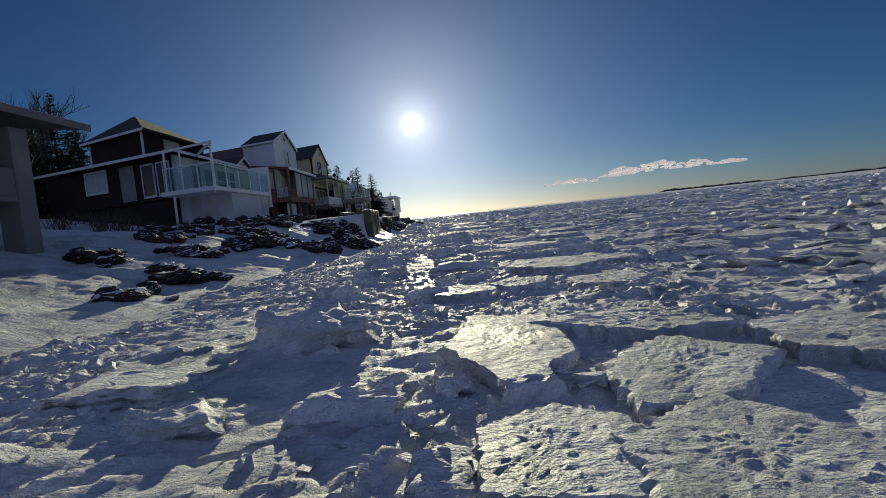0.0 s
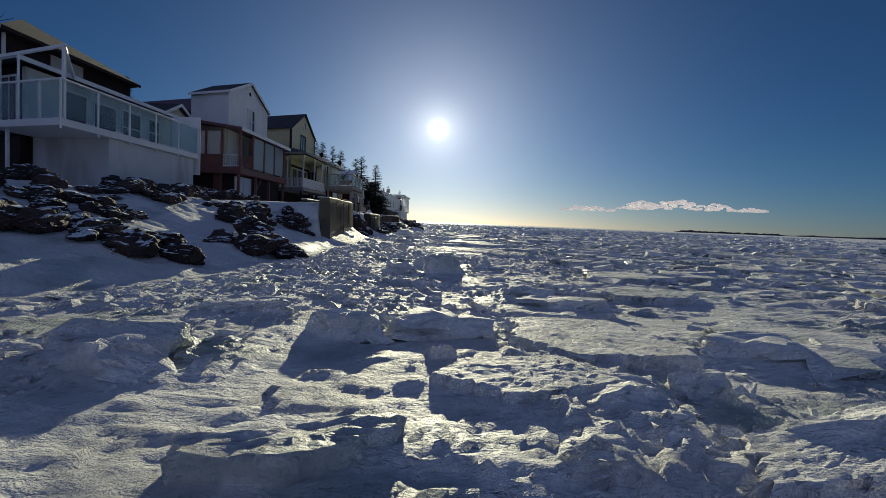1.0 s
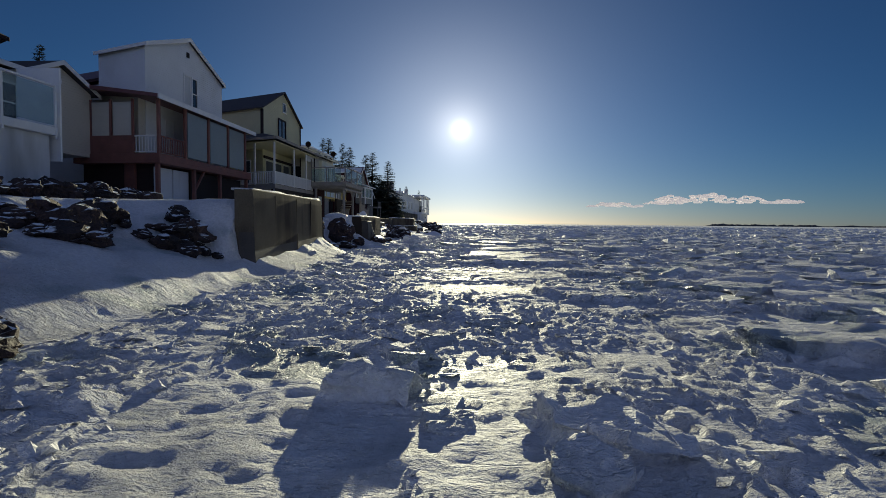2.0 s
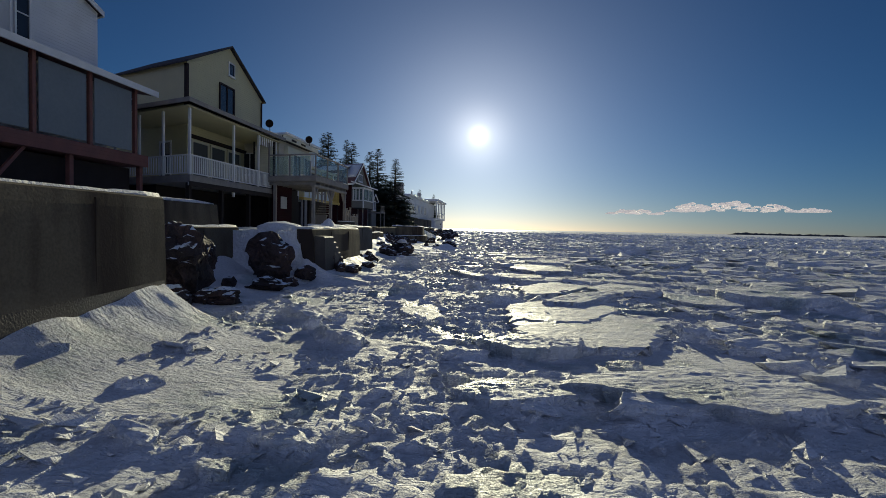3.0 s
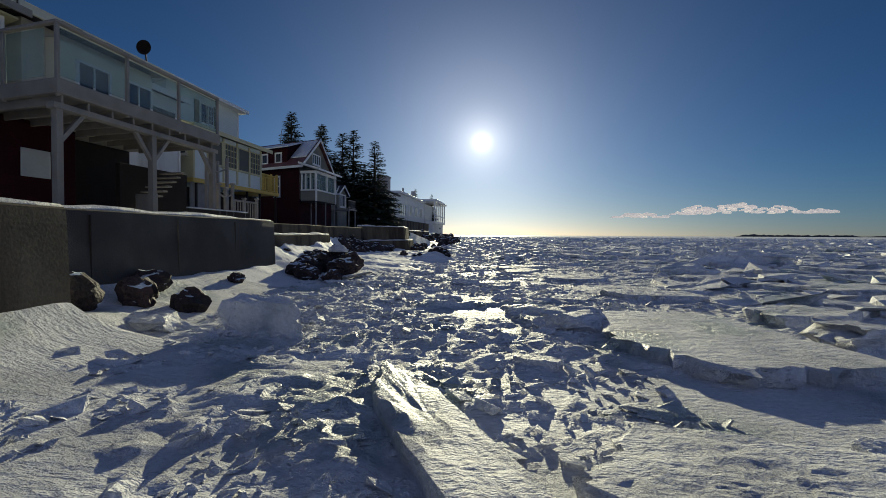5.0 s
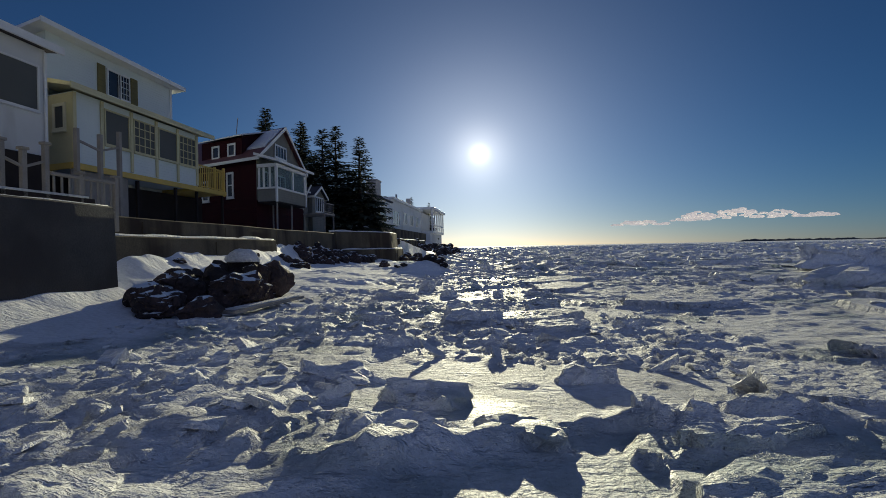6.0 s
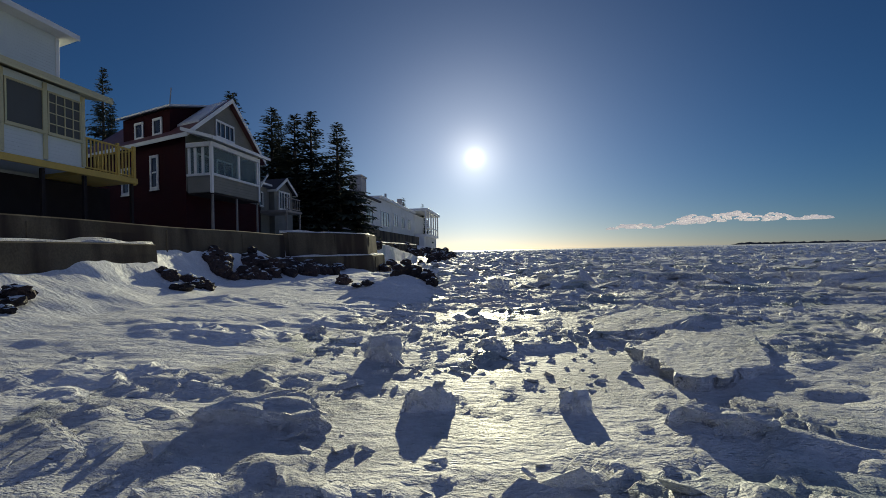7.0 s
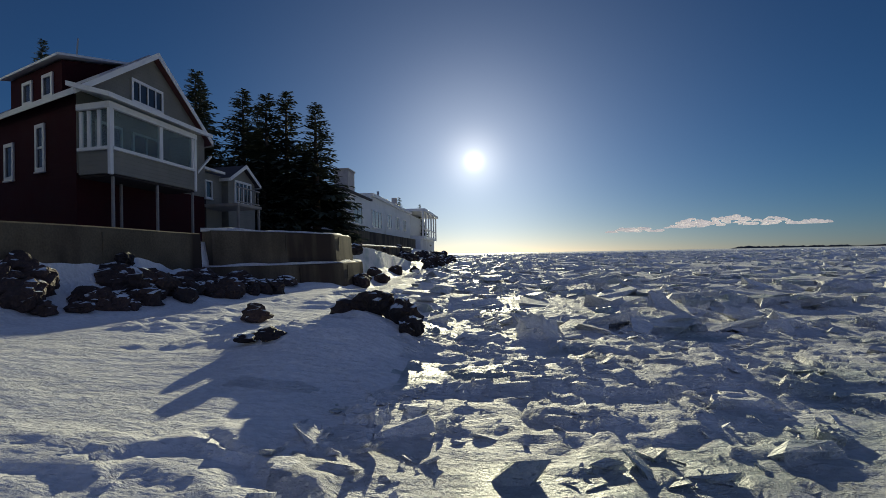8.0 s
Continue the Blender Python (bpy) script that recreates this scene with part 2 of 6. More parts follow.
M_BRICK = material("pale_chimney_brick", (0.5, 0.47, 0.45), 0.85, 0.2, 3.0, 25.0, 0.4, boards=0.08)


# ---- building blocks ----
ORIGIN = {}
BOXES = {}
SKEW = [0.0, 0.0]


def slant(k, x):
    """The plots lie at a slant to the shore: side walls run back by k metres along the shore for each metre inland from x."""
    SKEW[0], SKEW[1] = k, x



def thing(name, x, y, z, label, category, group="", kind=""):
    ob = new(name)
    ob.location = (x, y, z)
    ob.empty_display_size = 0.3
    ORIGIN[ob] = Vector((x, y, z))
    return tagged(ob, label, category, group, kind)


def hang(ob, parent, place, label=""):
    """Puts ob at a place in the world, as a part of parent."""
    place = Vector(place)
    ORIGIN[ob] = place
    if parent is None:
        ob.location = place
    else:
        ob.parent = parent
        ob.location = place - ORIGIN[parent]
    if label:
        ob["label"] = label
    return ob


def part(name, bm, mat, parent, label="", smooth=False):
    me = bpy.data.meshes.new(name)
    bmesh.ops.recalc_face_normals(bm, faces=bm.faces)
    if smooth:
        for f in bm.faces:
            f.smooth = True
    origin = ORIGIN[parent] if parent is not None else Vector((0, 0, 0))
    if SKEW[0]:
        for v in bm.verts:
            v.co.y += SKEW[0] * (SKEW[1] - v.co.x)
    bmesh.ops.translate(bm, verts=bm.verts, vec=-origin)
    bm.to_mesh(me)
    bm.free()
    me.materials.append(mat)
    return hang(new(name, me), parent, origin, label)


def box(name, x0, x1, y0, y1, z0, z1, mat, parent, label="", bevel=0.012):
    """An upright block with eased edges. Alike blocks share one mesh."""
    dx, dy, dz = round(abs(x1 - x0), 3), round(abs(y1 - y0), 3), round(abs(z1 - z0), 3)
    key = (dx, dy, dz, mat.name, SKEW[0])
    if key not in BOXES:
        bm = bmesh.new()
        bmesh.ops.create_cube(bm, size=1.0)
        bmesh.ops.scale(bm, vec=(dx, dy, dz), verts=bm.verts)
        e = min(bevel, 0.2 * min(dx, dy, dz))
        if e > 0.002:
            bmesh.ops.bevel(bm, geom=list(bm.edges), offset=e, segments=1, affect="EDGES", profile=0.5)
        for v in bm.verts:
            v.co.y -= SKEW[0] * v.co.x
        me = bpy.data.meshes.new(name)
        bm.to_mesh(me)
        bm.free()
        me.materials.append(mat)
        BOXES[key] = me
    ob = new(name, BOXES[key])
    xm = (x0 + x1) / 2
    return hang(ob, parent, (xm, (y0 + y1) / 2 + SKEW[0] * (SKEW[1] - xm), (z0 + z1) / 2), label)


def prism(axis, outline, a0, a1):
    """A solid: an outline in the plane across the axis, drawn out from a0 to a1. Across x it is (y, z), across y (x, z)."""
    bm = bmesh.new()
    rings = []
    for a in (a0, a1):
        rings.append([bm.verts.new((a, u, v) if axis == "x" else (u, a, v)) for u, v in outline])
    n = len(outline)
    bm.faces.new(rings[0])
    bm.faces.new(rings[1][::-1])
    for i in range(n):
        j = (i + 1) % n
        bm.faces.new((rings[0][i], rings[1][i], rings[1][j], rings[0][j]))
    return bm


def beam(name, p, q, w, mat, parent, label=""):
    """A square timber from p to q."""
    p, q = Vector(p), Vector(q)
    d = q - p
    bm = bmesh.new()
    bmesh.ops.create_cube(bm, size=1.0)
    bmesh.ops.scale(bm, vec=(w, w, d.length), verts=bm.verts)
    turn = d.to_track_quat("Z", "Y").to_matrix().to_4x4()
    bmesh.ops.transform(bm, matrix=Matrix.Translation((p + q) / 2) @ turn, verts=bm.verts)
    return part(name, bm, mat, parent, label)


def ring(bm, outer, inner, near, far, place):
    """A closed frame: two upright rectangles (a0, a1, z0, z1), one inside the other, between two depths."""
    loops = []
    for (a0, a1, z0, z1), t in ((outer, near), (inner, near), (inner, far), (outer, far)):
        loops.append([bm.verts.new(place(a, t, z)) for a, z in ((a0, z0), (a1, z0), (a1, z1), (a0, z1))])
    for i in range(4):
        p, q = loops[i], loops[(i + 1) % 4]
        for j in range(4):
            k = (j + 1) % 4
            bm.faces.new((p[j], p[k], q[k], q[j]))


def window_front(parent, x, y0, y1, z0, z1, cols=1, rows=1, mat=None, pane=None, f=0.08, label=""):
    """A window in a wall that faces the sea (the wall's face at x): frame, sill, pane and glazing bars."""
    mat, pane = mat or M_TRIM, pane or M_PANE
    bm = bmesh.new()
    ring(bm, (y0, y1, z0, z1), (y0 + f, y1 - f, z0 + f, z1 - f), x + 0.09, x + 0.002, lambda a, t, z: (t, a, z))
    w = part("window", bm, mat, parent, label)
    box("sill", x + 0.002, x + 0.13, y0 - 0.04, y1 + 0.04, z0 - 0.06, z0 - 0.003, mat, w)
    box("pane", x + 0.004, x + 0.03, y0 + f * 0.5, y1 - f * 0.5, z0 + f * 0.5, z1 - f * 0.5, pane, w, bevel=0)
    for i in range(1, cols):
        yy = y0 + (y1 - y0) * i / cols
        box("glazing_bar", x + 0.032, x + 0.075, yy - f * 0.3, yy + f * 0.3, z0 + f, z1 - f, mat, w, bevel=0)
    for i in range(1, rows):
        zz = z0 + (z1 - z0) * i / rows
        box("glazing_bar", x + 0.034, x + 0.07, y0 + f, y1 - f, zz - f * 0.28, zz + f * 0.28, mat, w, bevel=0)
    return w


def window_side(parent, y, x0, x1, z0, z1, cols=1, rows=1, mat=None, pane=None, f=0.08, label=""):
    """The same in a wall that faces against the walk (the wall's face at y)."""
    mat, pane = mat or M_TRIM, pane or M_PANE
    bm = bmesh.new()
    ring(bm, (x0, x1, z0, z1), (x0 + f, x1 - f, z0 + f, z1 - f), y - 0.09, y - 0.002, lambda a, t, z: (a, t, z))
    w = part("window", bm, mat, parent, label)
    box("sill", x0 - 0.04, x1 + 0.04, y - 0.13, y - 0.002, z0 - 0.06, z0 - 0.003, mat, w)
    box("pane", x0 + f * 0.5, x1 - f * 0.5, y - 0.03, y - 0.004, z0 + f * 0.5, z1 - f * 0.5, pane, w, bevel=0)
    for i in range(1, cols):
        xx = x0 + (x1 - x0) * i / cols
        box("glazing_bar", xx - f * 0.3, xx + f * 0.3, y - 0.075, y - 0.032, z0 + f, z1 - f, mat, w, bevel=0)
    for i in range(1, rows):
        zz = z0 + (z1 - z0) * i / rows
        box("glazing_bar", x0 + f, x1 - f, y - 0.07, y - 0.034, zz - f * 0.28, zz + f * 0.28, mat, w, bevel=0)
    return w


def slab(corners, thick):
    """A flat plate: four corners of its upper face, and its thickness downwards."""
    bm = bmesh.new()
    top = [bm.verts.new(c) for c in corners]
    low = [bm.verts.new((c[0], c[1], c[2] - thick)) for c in corners]
    bm.faces.new(top)
    bm.faces.new(low[::-1])
    for i in range(len(top)):
        j = (i + 1) % len(top)
        bm.faces.new((top[i], low[i], low[j], top[j]))
    return bm


def hip_skirt(parent, xo, xi, xb, y0, yi, y1, zo, zi, mat, trim, thick=0.14):
    """A lean-to roof that goes round the near corner of a house: out at xo, y0 and zo, up against the wall at xi, yi and zi."""
    part("lean_to_roof", slab(((xo, y0, zo), (xo, y1, zo), (xi, y1, zi), (xi, yi, zi)), thick), mat, parent)
    part("lean_to_roof", slab(((xb, y0, zo), (xo, y0, zo), (xi, yi, zi), (xb, yi, zi)), thick), mat, parent)
    box("fascia", xo + 0.003, xo + 0.06, y0, y1, zo - 0.19, zo + 0.02, trim, parent)
    box("fascia", xb, xo + 0.06, y0 - 0.06, y0 - 0.003, zo - 0.19, zo + 0.02, trim, parent)


def gable_roof_x(parent, x0, x1, y0, y1, z_eave, z_peak, over=0.35, thick=0.18, mat=None, trim=None, y_peak=None, label=""):
    """Two slopes whose ridge runs along x."""
    mat = mat or M_ROOF
    yp = (y0 + y1) / 2 if y_peak is None else y_peak
    for side, ye in ((-1, y0), (1, y1)):
        slope = (z_peak - z_eave) / abs(yp - ye)
        yo, zo = ye + side * over, z_eave - slope * over
        out = [(yp, z_peak + 0.02), (yo, zo + 0.02), (yo, zo + thick), (yp, z_peak + thick + 0.02)]
        r = part("roof", prism("x", out, x0 - over, x1 + over), mat, parent, label)
        if trim:
            out2 = [(yp, z_peak - 0.06), (yo, zo - 0.06), (yo, zo + thick + 0.02), (yp, z_peak + thick + 0.04)]
            part("bargeboard", prism("x", out2, x1 + over + 0.003, x1 + over + 0.05), trim, r)
            part("fascia", prism("x", [(yo + side * 0.003, zo - 0.05), (yo + side * 0.04, zo - 0.05),
                                       (yo + side * 0.04, zo + thick), (yo + side * 0.003, zo + thick)], x0 - over, x1 + over), trim, r)


def gable_body_x(parent, x0, x1, y0, y1, z0, z_eave, z_peak, mat, y_peak=None, label=""):
    yp = (y0 + y1) / 2 if y_peak is None else y_peak
    return part("wall", prism("x", [(y0, z0), (y1, z0), (y1, z_eave), (yp, z_peak), (y0, z_eave)], x0, x1), mat, parent, label)


def railing_y(parent, x, y0, y1, z0, z1, mat, gap=0.14, w=0.045, label=""):
    """Rail along y with balusters."""
    r = box("railing", x - 0.045, x + 0.045, y0, y1, z1 - 0.07, z1, mat, parent, label)
    box("bottom_rail", x - 0.03, x + 0.03, y0, y1, z0 + 0.06, z0 + 0.12, mat, r)
    n = max(2, int((y1 - y0) / gap))
    for i in range(n):
        yy = y0 + (i + 0.5) * (y1 - y0) / n
        box("baluster", x - w * 0.4, x + w * 0.4, yy - w / 2, yy + w / 2, z0 + 0.12, z1 - 0.07, mat, r)
    return r


def railing_x(parent, y, x0, x1, z0, z1, mat, gap=0.14, w=0.045, label=""):
    r = box("railing", x0, x1, y - 0.045, y + 0.045, z1 - 0.07, z1, mat, parent, label)
    box("bottom_rail", x0, x1, y - 0.03, y + 0.03, z0 + 0.06, z0 + 0.12, mat, r)
    n = max(2, int((x1 - x0) / gap))
    for i in range(n):
        xx = x0 + (i + 0.5) * (x1 - x0) / n
        box("baluster", xx - w / 2, xx + w / 2, y - w * 0.4, y + w * 0.4, z0 + 0.12, z1 - 0.07, mat, r)
    return r


def glass_panel(parent, x0, x1, y0, y1, z0, z1):
    ob = box("glass_panel", x0, x1, y0, y1, z0, z1, M_GLASS, parent, "clear glass panel", bevel=0)
    ob.visible_shadow = False
    return ob


# ---- the lie of the land ----
def lattice(ix, iy, seed):
    """A repeatable random number from 0 to 1 for each whole-numbered place."""
    h = (ix.astype(np.int64) * 374761393 + iy.astype(np.int64) * 668265263 + seed * 974634777) & 0x7FFFFFFF
    h = ((h ^ (h >> 13)) * 1274126177) & 0x7FFFFFFF
    return ((h ^ (h >> 16)) & 0xFFFFFF) / float(0xFFFFFF)


def value_noise(x, y, seed):
    ix, iy = np.floor(x), np.floor(y)
    fx, fy = x - ix, y - iy
    fx, fy = fx * fx * (3 - 2 * fx), fy * fy * (3 - 2 * fy)
    a, b = lattice(ix, iy, seed), lattice(ix + 1, iy, seed)
    c, d = lattice(ix, iy + 1, seed), lattice(ix + 1, iy + 1, seed)
    return a + (b - a) * fx + (c - a) * fy + (a - b - c + d) * fx * fy


def fractal(x, y, seed, octaves=4):
    total, amp = 0.0, 0.5
    for i in range(octaves):
        total = total + amp * value_noise(x * 2 ** i + 17.3 * i, y * 2 ** i - 9.1 * i, seed + i)
        amp *= 0.5
    return total


def plates(x, y, size, seed):
    """Broken floes: for each place the random numbers and the middle of the cell that it lies in, and how far the cell's edge is."""
    gx, gy = x / size, y / size
    ix, iy = np.floor(gx), np.floor(gy)
    best = np.full(x.shape, 1e9)
    second = np.full(x.shape, 1e9)
    bx, by, bi, bj = (np.zeros(x.shape) for _ in range(4))
    for dx in (-1, 0, 1):
        for dy in (-1, 0, 1):
            cx, cy = ix + dx, iy + dy
            px, py = cx + 0.08 + 0.84 * lattice(cx, cy, seed), cy + 0.08 + 0.84 * lattice(cx, cy, seed + 1)
            d = np.hypot(gx - px, gy - py)
            nearer = d < best
            second = np.where(nearer, best, np.minimum(second, d))
            bx, by = np.where(nearer, px, bx), np.where(nearer, py, by)
            bi, bj = np.where(nearer, cx, bi), np.where(nearer, cy, bj)
            best = np.where(nearer, d, best)
    up = lattice(bi, bj, seed + 2)
    tx, ty = lattice(bi, bj, seed + 3) * 2 - 1, lattice(bi, bj, seed + 4) * 2 - 1
    return up, (gx - bx) * size * tx + (gy - by) * size * ty, (second - best) * size * 0.5


SHORE_Y = (-60, 5, 18, 28, 36, 45, 54, 56, 60, 63, 72, 76, 84, 90, 100, 106, 112, 118, 130, 160, 185, 205, 225, 300)
SHORE_X = (-9, -8, -7.2, -4.7, -4.7, -4.9, -5.1, -6.2, -6.6, -5.4, -5.2, -6.6, -7.2, -8.0, -8.3, -8.4, -7.0, -7.2, -8.4, -9, -9, -12, -60, -400)
BACK_Y = (44, 54.2, 54.9, 63.0, 63.7, 71.7, 72.3, 84, 84.8, 105.5, 107, 111.5, 114, 118)
BACK_X = (-6.25, -6.4, -9.3, -9.3, -6.5, -6.6, -8.75, -8.75, -10.8, -10.8, -10.9, -8.4, -8.8, -9.5)


FOOT_Y = (45, 48, 50.4, 51.4, 52.6, 53.8, 54.6, 56, 62.5, 64, 67, 71.5, 72.5, 84, 85, 95, 97, 103, 105)
FOOT_Z = (0.7, 0.85, 0.98, 1.05, 1.2, 1.35, 1.25, 1.2, 1.2, 1.0, 0.98, 0.85, 0.8, 0.7, 1.9, 2.0, 1.9, 1.85, 1.2)


def smooth(a, b, v):
    t = np.clip((v - a) / (b - a), 0, 1)
    return t * t * (3 - 2 * t)


def land(x, y):
    """Height of the ground."""
    x, y = np.asarray(x, float), np.asarray(y, float)
    xs = np.interp(y, SHORE_Y, SHORE_X) + (fractal(y * 0.3, y * 0 + 3.0, 5) - 0.5) * 1.2
    d = xs - x
    # floes, broken floes and brash
    wob = 0.35
    wx = x + (fractal(x * 0.9, y * 0.9, 31, 4) - 0.47) * wob * 2 + (value_noise(x * 5, y * 5, 35) - 0.5) * 0.10
    wy = y + (fractal(x * 0.9, y * 0.9, 37, 4) - 0.47) * wob * 2 + (value_noise(x * 5, y * 5, 39) - 0.5) * 0.10
    up, lean, edge = plates(wx, wy, 3.4, 51)
    level = np.where(up > 0.8, 0.07 + (up - 0.8) * 0.5, np.where(up < 0.12, -0.06, up * 0.04))
    floe = level + np.clip(lean * np.where(up > 0.75, 0.035, 0.010), -0.15, 0.15)
    crack = np.clip(1 - edge / 0.09, 0, 1) * smooth(0.45, 0.6, fractal(x * 0.25, y * 0.25, 41, 2))
    up2, lean2, edge2 = plates(wx * 1.05 + 7, wy * 1.05, 1.15, 61)
    up3, lean3, edge3 = plates(wx + 3, wy - 5, 0.46, 71)
    up4, lean4, edge4 = plates(wx * 1.1 - 3, wy * 0.95 + 2, 0.24, 77)
    # brash lies in belts along the floe edges and thickest towards the shore
    belt = np.exp(-np.clip(edge, 0, None) / 0.5)
    near_shore = smooth(5.0, -2.5, x - np.interp(y, (0, 60, 110), (0.5, 0.0, -1.0)))
    rub = np.clip(smooth(0.36, 0.54, fractal(x * 0.3, y * 0.3 + 9, 21, 3)) * (0.55 + 0.55 * near_shore) + belt * smooth(0.36, 0.55, fractal(x * 0.5, y * 0.5, 23, 2)), 0, 1)
    rub = rub * np.interp(y, (40, 45, 52, 56, 73, 76, 88), (1.0, 0.7, 0.7, 1.0, 1.0, 0.9, 0.75))
    heaped = np.exp(-((x - 0.2) / 1.7) ** 2 - ((y - 79.2) / 1.7) ** 2) + 1.2 * np.exp(-((x + 3.2) / 2.0) ** 2 - ((y - 65.0) / 3.2) ** 2)
    rub = np.clip(rub + 0.8 * heaped, 0, 1.4)
    fine = smooth(0.30, 0.52, fractal(x * 0.8, y * 0.8, 25, 2))
    brash = ((up2 - 0.35) * 0.085 + np.clip(lean2 * 0.08, -0.07, 0.08)) * rub
    strewn = np.clip(0.30 + 0.8 * rub, 0, 1) * np.interp(y, (68, 76, 84, 112), (1.0, 0.85, 0.52, 0.52))
    brash = brash + ((up3 - 0.3) * 0.10 + np.clip(lean3 * 0.30, -0.06, 0.10)) * strewn * (0.3 + 0.7 * fine)
    brash = brash + ((up4 - 0.3) * 0.06 + np.clip(lean4 * 0.30, -0.035, 0.05)) * strewn
    drift = (fractal(x * 0.35, y * 0.5, 81, 3) - 0.44) * 0.13
    ridged = 1 - np.abs(2 * fractal(x * 1.3, y * 2.9, 91, 4) / 0.94 - 1)
    crust = (ridged - 0.75) * 0.05 + (value_noise(x * 4.1, y * 7.3, 95) - 0.5) * 0.03
    # wind-cut ridges with one steep side
    rx, ry = x + (fractal(x * 1.7, y * 1.7, 87, 3) - 0.45) * 0.5, y + 0.35 * x + (fractal(x * 1.9, y * 1.9, 88, 3) - 0.45) * 0.5
    cut = fractal(rx * 0.8, ry * 2.3, 89, 3) * 5.0
    cut = cut - np.floor(cut)
    flakes = np.minimum(cut, (1 - cut) * 5.0) * 0.055 * smooth(0.38, 0.62, fractal(x * 0.55, y * 0.8, 93, 3))
    calm = smooth(-1.6, -4.4, x) * smooth(81, 87, y) * smooth(122, 110, y)
    calm = np.maximum(calm, smooth(0.2, -1.5, x) * smooth(17, 21, y) * smooth(30, 25, y) * 0.7)
    ice = (floe * 0.55 - crack * 0.3 + brash * 0.7) * (1 - 0.9 * calm) + drift * (0.8 - 0.4 * calm) + crust * 1.1 * (1 - 0.5 * calm) + flakes * (1.0 + 0.9 * np.maximum(calm, 0.5 * smooth(80, 85, y))) + 0.05 * calm
    mound = 0.46 * np.exp(-((np.where(x > -3.9, (x + 3.9) / 1.0, (x + 3.9) / 1.25)) ** 2 + ((y - 98.2 - 0.5 * np.clip(x + 3.9, -2, 0)) / np.where(y < 98.2, 1.6, 0.8)) ** 2) ** 1.2)
    # the pressed-up rim of a floe
    rim_y = np.interp(x, (-1.7, -0.8, 0.8, 1.4), (76.6, 77.2, 77.6, 77.5)) + (fractal(x * 1.5, y * 0.4, 141, 3) - 0.45) * 0.5
    rim_z = 0.13 * np.exp(-(np.abs(y - rim_y) / np.where(y < rim_y, 0.10, 0.35)) ** 1.5) * smooth(-2.0, -1.4, x) * smooth(1.9, 1.2, x) * (0.4 + 1.2 * fractal(x * 2.5, y * 2.5, 143, 3))
    # shore
    slope = np.interp(y, (20, 30, 36, 44), (0.215, 0.23, 0.30, 0.42))
    lumps = (fractal(x * 0.5, y * 0.5, 101, 4) - 0.45) * 0.6
    open_bank = np.minimum(np.clip(d, 0, None) * slope, 2.3 + 0.03 * np.clip(d - 6, 0, None)) + lumps * smooth(0, 2, d)
    step = np.interp(y, (45, 54, 60, 64, 72, 84, 96, 104, 108), (0.4, 0.4, 0.5, 0.3, 0.3, 0.05, 0.14, 0.16, 0.3))
    foot = np.clip(d, 0, np.interp(y, (45, 54, 57, 84, 88, 104, 108), (0.8, 0.8, 1.1, 1.1, 2.2, 2.2, 0.9))) * step
    terrace = np.interp(y, (50, 60), (2.45, 2.0)) + (fractal(x * 0.8, y * 0.8, 111, 3) - 0.45) * 0.2
    back = np.interp(y, BACK_Y, BACK_X)
    walled = smooth(back + 0.12, back - 0.12, x)
    wall_bank = (foot + lumps * 0.75 * smooth(0, 1.2, d)) * (1 - walled) + terrace * walled
    w = smooth(44.5, 46.5, y) * smooth(150, 118, y)
    bank = open_bank * (1 - w) + wall_bank * w
    bank = bank + np.clip(-x - 19, 0, 60) * 0.13 * smooth(230, 190, y)
    # the long drift that leans on the shore
    drifted = np.clip((-3.0 - x) * 0.08, 0, 0.36) * smooth(81, 92, y) * smooth(112, 107, y)
    rim = smooth(-1.0, 0.4, d)
    ground_z = ice * (1 - rim * 0.8) + rim_z + mound + drifted * (1 - walled) + bank * smooth(-0.1, 0.7, d)
    # snow blown up against the feet of the walls
    heap = np.interp(y, FOOT_Y, FOOT_Z) * np.exp(-np.clip(x - np.interp(y, BACK_Y, BACK_X) - 0.25, 0, None) / np.interp(y, (54, 56, 62, 64, 84, 86, 94, 97, 99), (0.95, 1.4, 1.4, 1.1, 1.0, 1.7, 1.7, 1.1, 0.8)))
    heap = heap * (0.9 + 0.35 * (fractal(x * 0.9, y * 0.9, 121, 3) - 0.45)) * (1 - walled) * smooth(44.8, 46.0, y) * smooth(107, 105, y)
    return np.maximum(ground_z, heap)


def spread(start, stop, first, grow):
    out, step = [start], first
    sign = 1 if stop > start else -1
    while sign * (stop - out[-1]) > 0:
        out.append(out[-1] + sign * step)
        step *= grow
    return out[1:]


